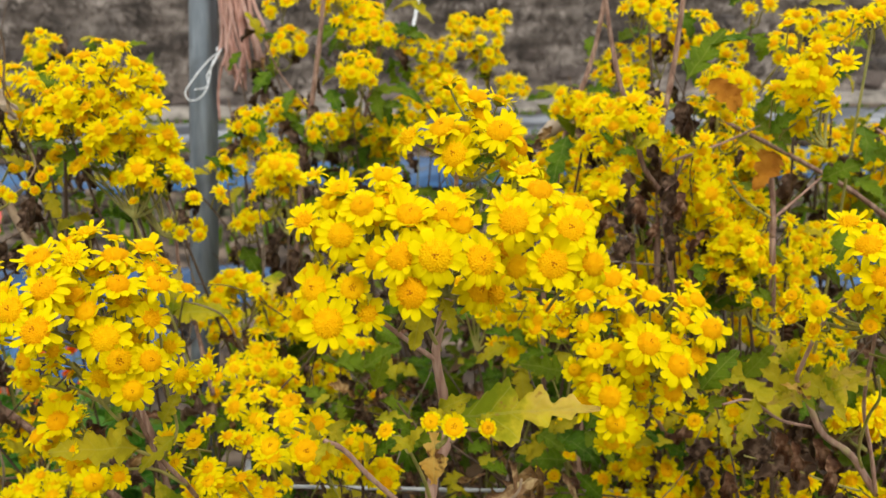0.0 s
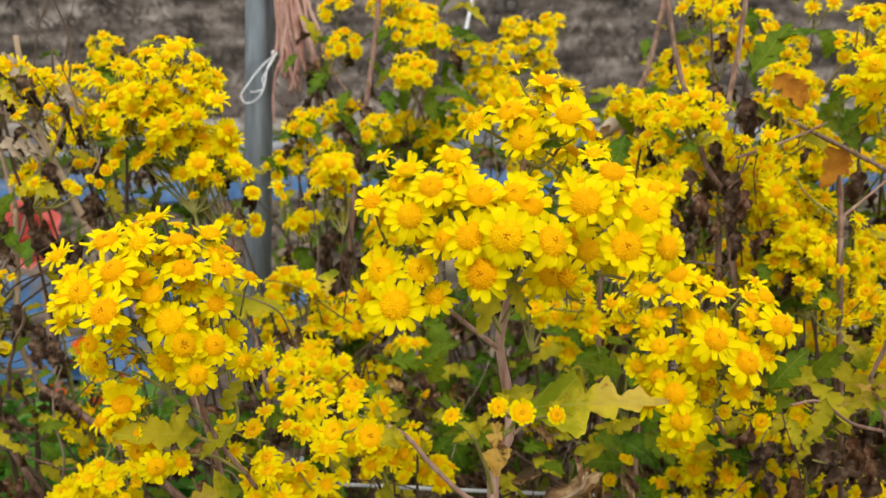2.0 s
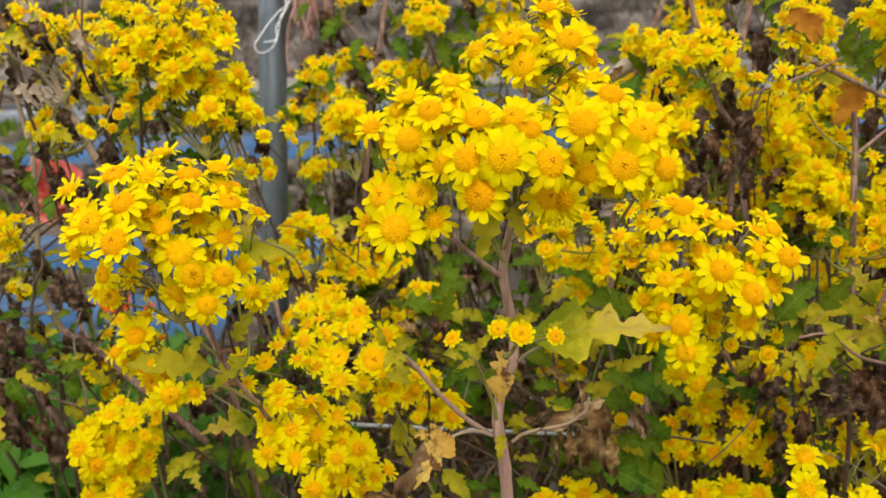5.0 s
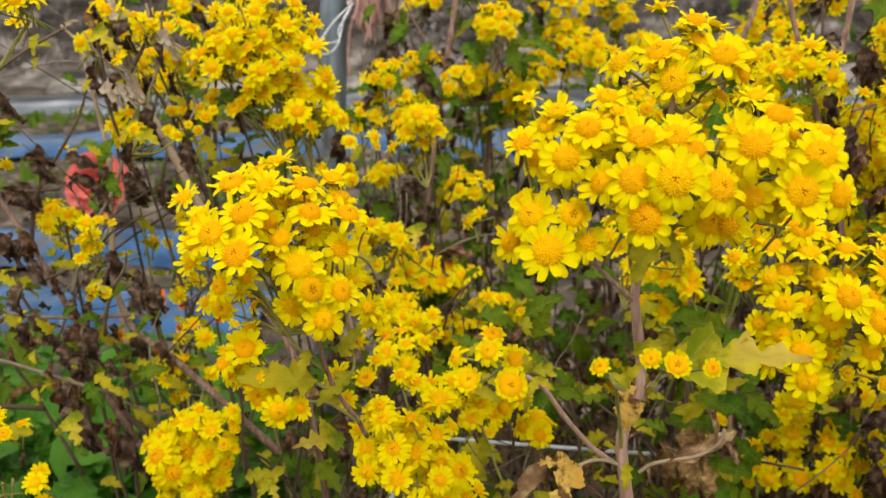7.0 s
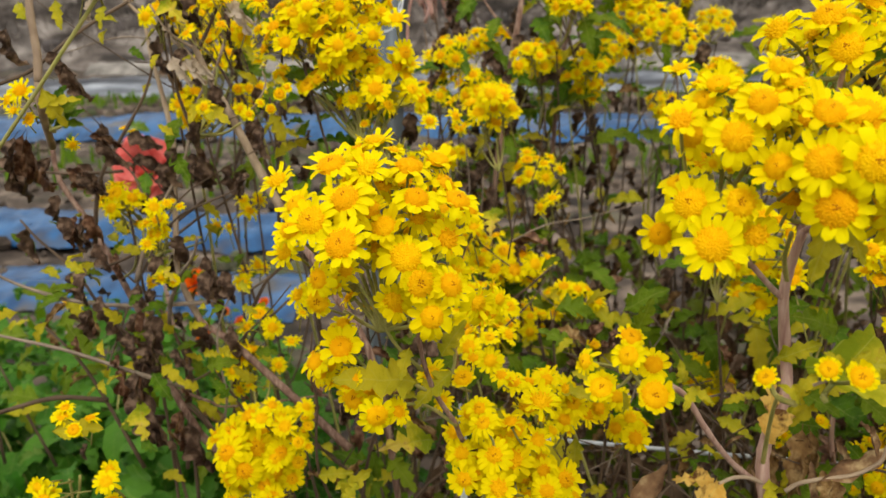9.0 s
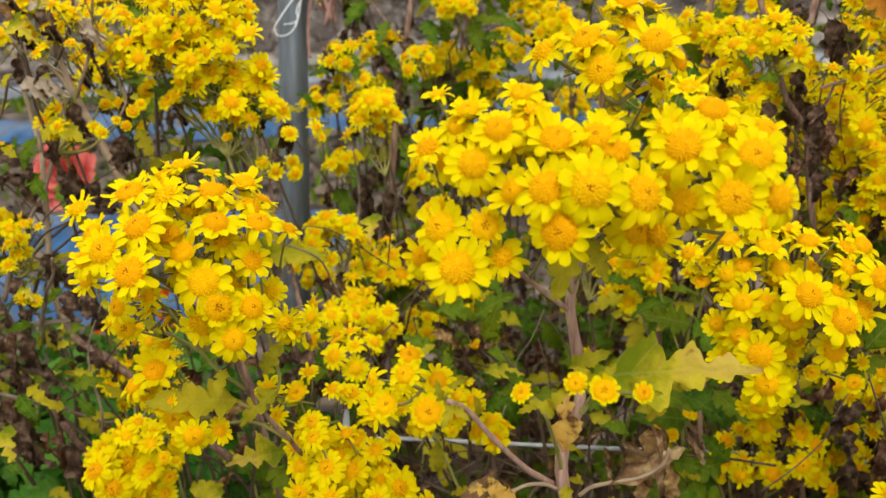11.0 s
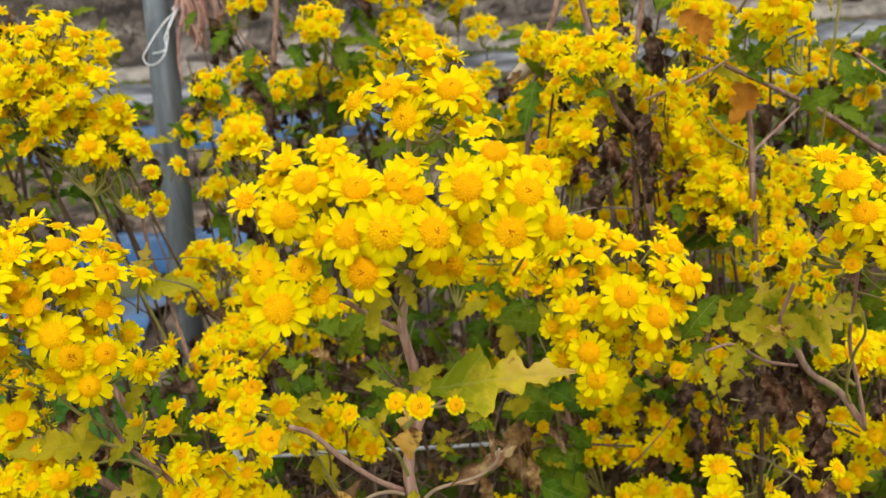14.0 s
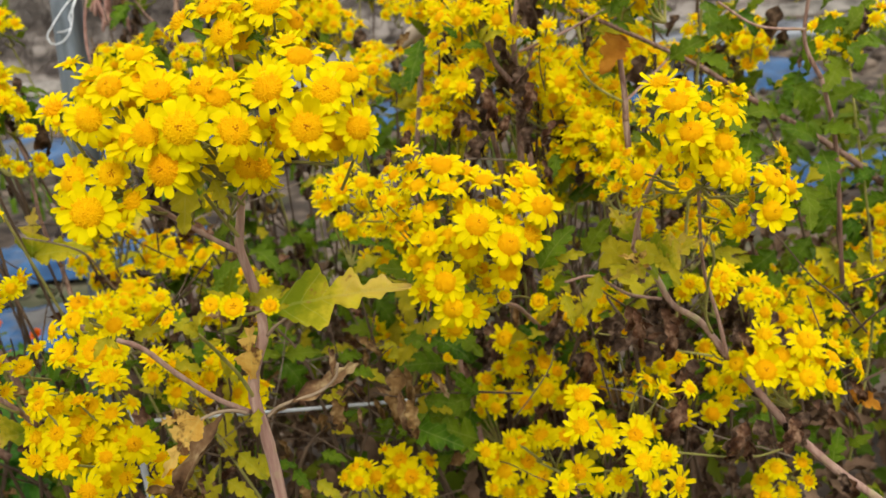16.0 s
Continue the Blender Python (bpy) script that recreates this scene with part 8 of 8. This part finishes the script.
leaf_between(withered_plant, (-0.302, 0.601, 0.787), (-0.307, 0.586, 0.796), 'yellowgreen')
leaf_between(withered_plant, (-0.305, 0.656, 0.771), (-0.3, 0.645, 0.767), 'small')
leaf_between(withered_plant, (-0.285, 0.591, 0.791), (-0.277, 0.581, 0.79), 'small')
leaf_between(withered_plant, (-0.387, 0.506, 0.689), (-0.389, 0.491, 0.696), 'yellowgreen')
leaf_between(withered_plant, (-0.384, 0.492, 0.674), (-0.388, 0.475, 0.68), 'green')
leaf_between(withered_plant, (-0.381, 0.538, 0.647), (-0.368, 0.535, 0.655), 'green')
leaf_between(withered_plant, (-0.368, 0.507, 0.646), (-0.37, 0.495, 0.659), 'yellowgreen')
leaf_between(withered_plant, (-0.363, 0.558, 0.641), (-0.37, 0.54, 0.645), 'green')
leaf_between(withered_plant, (-0.367, 0.538, 0.622), (-0.37, 0.525, 0.632), 'green')
leaf_between(withered_plant, (-0.322, 0.524, 0.653), (-0.314, 0.515, 0.655), 'yellowgreen')
leaf_between(withered_plant, (-0.318, 0.527, 0.636), (-0.313, 0.519, 0.648), 'green')
leaf_between(withered_plant, (-0.307, 0.526, 0.653), (-0.308, 0.513, 0.655), 'green')
leaf_between(withered_plant, (-0.353, 0.537, 0.593), (-0.348, 0.529, 0.599), 'green')
leaf_between(withered_plant, (-0.328, 0.522, 0.596), (-0.333, 0.51, 0.606), 'yellowgreen')
leaf_between(withered_plant, (-0.371, 0.488, 0.641), (-0.365, 0.476, 0.639), 'small')
leaf_between(withered_plant, (-0.378, 0.516, 0.605), (-0.38, 0.501, 0.61), 'yellowgreen')
leaf_between(withered_plant, (-0.392, 0.49, 0.62), (-0.392, 0.476, 0.625), 'green')
leaf_between(withered_plant, (-0.307, 0.526, 0.62), (-0.303, 0.516, 0.624), 'yellowgreen')
leaf_between(withered_plant, (-0.306, 0.563, 0.583), (-0.315, 0.551, 0.598), 'yellowgreen')
leaf_between(withered_plant, (-0.305, 0.55, 0.662), (-0.297, 0.539, 0.66), 'yellowgreen')

# small clusters between the stalks
corymb(lower_thicket, (0.251, 0.59, 0.535), 0.020, 7, 20)
feeder(lower_thicket, (0.253, 0.596, 0.527), (0.283, 0.666, 0))
corymb(lower_thicket, (0.232, 0.605, 0.507), 0.018, 5, 20)
feeder(lower_thicket, (0.234, 0.611, 0.499), (0.264, 0.681, 0))
corymb(lower_thicket, (0.21, 0.641, 0.517), 0.018, 6, 20)
feeder(lower_thicket, (0.212, 0.648, 0.509), (0.242, 0.718, 0))
corymb(lower_thicket, (0.3, 0.583, 0.52), 0.020, 6, 20)
feeder(lower_thicket, (0.304, 0.589, 0.511), (0.334, 0.659, 0))
corymb(lower_thicket, (0.309, 0.565, 0.586), 0.022, 7, 20)
feeder(lower_thicket, (0.312, 0.572, 0.579), (0.342, 0.642, 0))
corymb(lower_thicket, (0.229, 0.65, 0.545), 0.016, 5, 20)
feeder(lower_thicket, (0.231, 0.656, 0.536), (0.261, 0.726, 0))
corymb(far_right_plant, (0.2, 0.767, 0.665), 0.020, 6, 20)
feeder(far_right_plant, (0.202, 0.775, 0.658), (0.232, 0.845, 0))
corymb(far_right_plant, (0.145, 0.803, 0.687), 0.022, 7, 20)
feeder(far_right_plant, (0.146, 0.812, 0.68), (0.176, 0.882, 0))
corymb(far_right_plant, (0.22, 0.799, 0.749), 0.020, 6, 20)
feeder(far_right_plant, (0.222, 0.808, 0.743), (0.252, 0.878, 0))
corymb(far_right_plant, (0.198, 0.86, 0.799), 0.020, 6, 20)
feeder(far_right_plant, (0.2, 0.869, 0.793), (0.230, 0.939, 0))
corymb(lower_thicket, (0.213, 0.638, 0.498), 0.014, 4, 20)
feeder(lower_thicket, (0.215, 0.644, 0.489), (0.245, 0.714, 0))
corymb(lower_thicket, (0.118, 0.619, 0.508), 0.012, 3, 20)
feeder(lower_thicket, (0.12, 0.626, 0.5), (0.150, 0.696, 0))
corymb(lower_thicket, (0.148, 0.639, 0.518), 0.016, 5, 20)
feeder(lower_thicket, (0.15, 0.646, 0.509), (0.180, 0.716, 0))

# ---- the depth of the thicket ----
DEEP = ((-0.26, 1.05, 0.95, 1.45, 0.05, 0.50), (-0.22, 0.70, 0.58, 0.80, 0.08, 0.42), (-0.30, 0.75, 0.80, 1.05, 0.05, 0.46), (-0.60, -0.25, 0.62, 0.85, 0.02, 0.30), (0.30, 1.1, 0.85, 1.3, 0.35, 0.66))
deep_foliage(lower_thicket, "deep_leaves", DEEP_GREEN, DEEP, 1050, False)
deep_foliage(lower_thicket, "deep_dry_leaves", DEEP_DRY, DEEP[:4], 2200, True)


# ---- other flowers and low greens ----
def round_petal(mat, seed):
    r = random.Random(seed)
    verts, faces = [], []
    for i in range(6):
        t = i / 5
        w = 0.42 * math.sin(math.pi * (0.12 + 0.76 * t ** 0.8)) ** 0.7
        for k in (-1, -0.5, 0, 0.5, 1):
            verts.append((t * (1 - 0.08 * abs(k) * t), w * k, 0.18 * t * t + 0.12 * k * k + 0.03 * math.sin(9 * t + 5 * k + seed)))
    for i in range(5):
        for k in range(4):
            v = i * 5 + k
            faces.append((v, v + 1, v + 6, v + 5))
    return mesh_of("petal", verts, faces, mat)


def ball_flower(plant, place, width, mat_meshes, rings, facing_way):
    """A double flower: rings of rounded petals round its axis, the inner ones steeper."""
    turn = Vector(facing_way).normalized().to_track_quat("Z", "Y").to_matrix().to_4x4()
    for q, (count, rise) in enumerate(rings):
        for i in range(count):
            a = 2 * math.pi * (i + 0.5 * (q % 2) + rng.uniform(-0.15, 0.15)) / count
            m = Matrix.Translation(place) @ turn @ Matrix.Rotation(a, 4, "Z") @ Matrix.Rotation(-rise + rng.uniform(-0.12, 0.12), 4, "Y") @ Matrix.Scale(width * 0.5 * rng.uniform(0.85, 1.05) * (1 - 0.12 * q), 4)
            part("petal", rng.choice(mat_meshes), plant, m)


RED_PETALS = [round_petal(RED, s) for s in (1, 2, 3)]
ORANGE_PETALS = [round_petal(ORANGE, s) for s in (4, 5)]
coral = thing("coral_flower", (-0.845, 1.482, 0), "large coral red double flower standing behind withered leaves", "flower")
ball_flower(coral, (-0.860, 1.432, 0.578), 0.135, RED_PETALS, [(13, 0.02), (12, 0.35), (10, 0.7), (8, 1.0), (5, 1.3)], (0.1, -0.85, 0.3))
part("stem", tube("stem", [(-0.845, 1.482, 0), (-0.870, 1.472, 0.3), (-0.860, 1.452, 0.578)], 0.005, 0.0035, STEM, 7, 5, 0.05), coral, Matrix())
leaf(coral, (-0.822, 1.362, 0.586), (0.2, -0.5, -0.3), 0.07, "green")
leaf(coral, (-0.881, 1.410, 0.649), (0.7, -0.5, 0.3), 0.08, "green")


def marigold(place, width):
    p = Vector(place)
    root = Vector((p.x + rng.uniform(-0.03, 0.03), p.y + rng.uniform(0.02, 0.06), 0))
    m = thing("marigold", root, "small orange marigold on a thin leafy stem", "flower", "orange marigolds")
    ball_flower(m, p, width, ORANGE_PETALS, [(9, 0.1), (7, 0.6), (5, 1.1)], (rng.uniform(-0.4, 0.4), -0.6, 0.7))
    part("stem", tube("stem", [root, root.lerp(p, 0.5) + Vector((rng.uniform(-0.02, 0.02), 0, 0)), p], 0.0018, 0.0012, STALK, 5, 4), m, Matrix())
    for i in range(4):
        leaf(m, root.lerp(p, rng.uniform(0.3, 0.9)), (rng.uniform(-1, 1), rng.uniform(-1, 0.3), rng.uniform(-0.2, 0.5)), rng.uniform(0.025, 0.04), "green")


marigold((-1.096, 2.029, 0.160), 0.082)
marigold((-1.129, 2.046, 0.160), 0.062)
marigold((-1.009, 1.702, 0.160), 0.050)
marigold((-0.905, 1.677, 0.160), 0.042)
marigold((-0.854, 1.762, 0.160), 0.036)
marigold((-0.803, 1.474, 0.160), 0.027)
marigold((-1.054, 1.774, 0.160), 0.030)
marigold((-0.851, 1.896, 0.160), 0.034)
marigold((-0.908, 1.582, 0.160), 0.026)
marigold((-0.993, 1.998, 0.160), 0.032)
marigold((-0.894, 1.516, 0.160), 0.022)
marigold((-0.925, 1.827, 0.160), 0.026)

# dry seed pod caught on a bare stalk
pod = thing("dry_seed_pod", (0.090, 0.766, 0.792), "pale papery dried pod on a bare stalk", "seed pod")
part("husk", tube("husk", [(0.080, 0.764, 0.784), (0.087, 0.765, 0.789), (0.097, 0.767, 0.796), (0.103, 0.769, 0.802)], 0.004, 0.0105, HUSK, 10, 5, 0.12), pod, Matrix())
part("tip", tube("tip", [(0.097, 0.769, 0.802), (0.103, 0.768, 0.800), (0.108, 0.767, 0.796)], 0.0105, 0.004, LEAF["withered"], 10, 4, 0.15), pod, Matrix())

# low broad-leaved greens beside the plants
def broad_leaf(seed):
    r = random.Random(seed)
    verts, faces = [], []
    rows = 12
    for i in range(rows):
        t = i / (rows - 1)
        w = 0.36 * math.sin(math.pi * (0.04 + 0.93 * t ** 0.85)) ** 0.8 * (0.92 + 0.08 * (i % 2)) + 0.01
        for k in (-1, -0.5, 0, 0.5, 1):
            verts.append((t - 0.05 * abs(k), w * k, 0.25 * t - 0.42 * t * t + 0.16 * w * abs(k) + 0.018 * math.sin(t * 14 + k * 4 + seed)))
    for i in range(rows - 1):
        for k in range(4):
            v = i * 5 + k
            faces.append((v, v + 1, v + 6, v + 5))
    return mesh_of("leaf", verts, faces, BED)


BROAD = [broad_leaf(s) for s in range(3)] + [leaf_mesh(140 + i, BED, 0.9 + 0.3 * i, 0.45, 0.02, 0.40, 0.0, 19, 0.3, 2) for i in range(5)]


def understorey(seed):
    """The many small shaded leaves in the heart of a clump, about one high and one across."""
    r = random.Random(seed)
    verts, faces = [], []
    for i in range(95):
        a, q = r.uniform(0, 6.28), 0.62 * math.sqrt(r.random())
        p = Vector((q * math.cos(a), q * math.sin(a), r.uniform(0.15, 0.95)))
        x = Vector((math.cos(a) + r.uniform(-0.9, 0.9), math.sin(a) + r.uniform(-0.9, 0.9), r.uniform(-0.5, 0.6))).normalized()
        z = Vector((r.uniform(-0.6, 0.6), r.uniform(-0.9, 0.2), 0.9))
        z = (z - x * z.dot(x)).normalized()
        m = Matrix.Translation(p) @ Matrix((x, z.cross(x), z)).transposed().to_4x4() @ Matrix.Scale(r.uniform(0.10, 0.22), 4)
        me = r.choice(BROAD)
        b = len(verts)
        verts += [m @ v.co for v in me.vertices]
        faces += [[b + v for v in f.vertices] for f in me.polygons]
    return mesh_of("low_leaves", verts, faces, BED)


UNDER = [understorey(s) for s in range(150, 153)]


def green_clump(place, height, count):
    c = thing("leafy_green_clump", place, "low clump of fresh green broad leaves", "plant", "low green clumps")
    root = Vector(place)
    tagged(part("low_leaves", rng.choice(UNDER), c, Matrix.Translation(root) @ Matrix.Rotation(rng.uniform(0, 6.28), 4, "Z") @ Matrix.Scale(height, 4)), kind="stuff")
    for i in range(count):
        a, q = rng.uniform(0, 6.28), 0.13 * math.sqrt(rng.random())
        z = height * rng.uniform(0.6, 1.05)
        p = root + Vector((q * math.cos(a), q * math.sin(a), z))
        x = Vector((math.cos(a) + rng.uniform(-0.7, 0.7), math.sin(a) + rng.uniform(-0.7, 0.7), rng.uniform(-0.5, 0.5))).normalized()
        zz = Vector((rng.uniform(-0.5, 0.5), rng.uniform(-0.8, 0.1), 1))
        zz = (zz - x * zz.dot(x)).normalized()
        turn = Matrix((x, zz.cross(x), zz)).transposed().to_4x4()
        part("leaf", rng.choice(BROAD), c, Matrix.Translation(p) @ turn @ Matrix.Scale(rng.uniform(0.04, 0.078), 4))
        if i % 6 == 0:
            part("stalk", tube("stalk", [root + Vector((q * 0.3 * math.cos(a), q * 0.3 * math.sin(a), 0)), root.lerp(p, 0.6), p], 0.0018, 0.0012, STALK, 5, 3), c, Matrix())


for gx, gy, gh in ((-1.00, 1.32, 0.24), (-0.88, 1.31, 0.24), (-0.75, 1.27, 0.24), (-0.88, 1.14, 0.24), (-0.78, 1.13, 0.24), (-0.68, 1.12, 0.24), (-0.77, 1.01, 0.24), (-0.66, 1.00, 0.24), (-0.58, 1.07, 0.24), (-0.55, 0.98, 0.30), (-0.75, 0.95, 0.28), (-0.95, 1.0, 0.27), (-0.62, 1.15, 0.27), (-0.85, 1.18, 0.25), (-1.1, 1.2, 0.26), (-0.48, 1.2, 0.24), (-0.72, 1.36, 0.22), (-1.0, 1.42, 0.22), (-1.28, 1.45, 0.24), (-0.5, 0.82, 0.24), (-0.4, 1.05, 0.25), (-0.95, 0.82, 0.28)):
    green_clump((gx, gy, 0), gh * 1.22, 17)

# weeds along the furrows and loose clods: uncountable
wr = random.Random(21)
verts, faces = [], []
for i in range(3000):
    row = wr.choice((1.9, 4.3, 5.0, 8.6, 8.9, 12.6))
    x, y = wr.uniform(-6, 6), row + wr.gauss(0, 0.24)
    h = wr.uniform(0.025, 0.085) * (1 + row * 0.05)
    a = wr.uniform(0, 6.28)
    w = h * 0.16
    dx, dy = w * math.cos(a), w * math.sin(a)
    lx, ly = wr.uniform(-0.5, 0.5) * h, wr.uniform(-0.5, 0.5) * h
    b = len(verts)
    verts += [(x - dx, y - dy, -0.03), (x + dx, y + dy, -0.03), (x + dx + lx * 0.5, y + dy + ly * 0.5, h * 0.6), (x - dx + lx * 0.5, y - dy + ly * 0.5, h * 0.6), (x + lx, y + ly, h)]
    faces += [(b, b + 1, b + 2, b + 3), (b + 3, b + 2, b + 4)]
tagged(new("furrow_weeds", mesh_of("furrow_weeds", verts, faces, LEAF["green"])), "thin green weeds along the field furrows", "weeds", kind="stuff")
verts, faces = [], []
for i in range(1400):
    x, y = wr.uniform(-5, 5), wr.uniform(1.3, 9)
    s = wr.uniform(0.012, 0.05) * (0.7 + 0.12 * y)
    b = len(verts)
    for q, z in ((0.7, -0.3), (1.0, 0.2), (0.55, 0.75)):
        for k in range(6):
            a = k * math.pi / 3 + q
            e = s * q * wr.uniform(0.75, 1.2)
            verts.append((x + e * math.cos(a), y + e * math.sin(a), s * z * wr.uniform(0.7, 1.2)))
    for j in (0, 6):
        for k in range(6):
            faces.append((b + j + k, b + j + (k + 1) % 6, b + j + 6 + (k + 1) % 6, b + j + 6 + k))
    faces.append(tuple(b + 12 + k for k in range(6)))
tagged(new("soil_clods", mesh_of("soil_clods", verts, faces, SOIL, False)), "loose brown clods of soil on the field", "soil", kind="stuff")
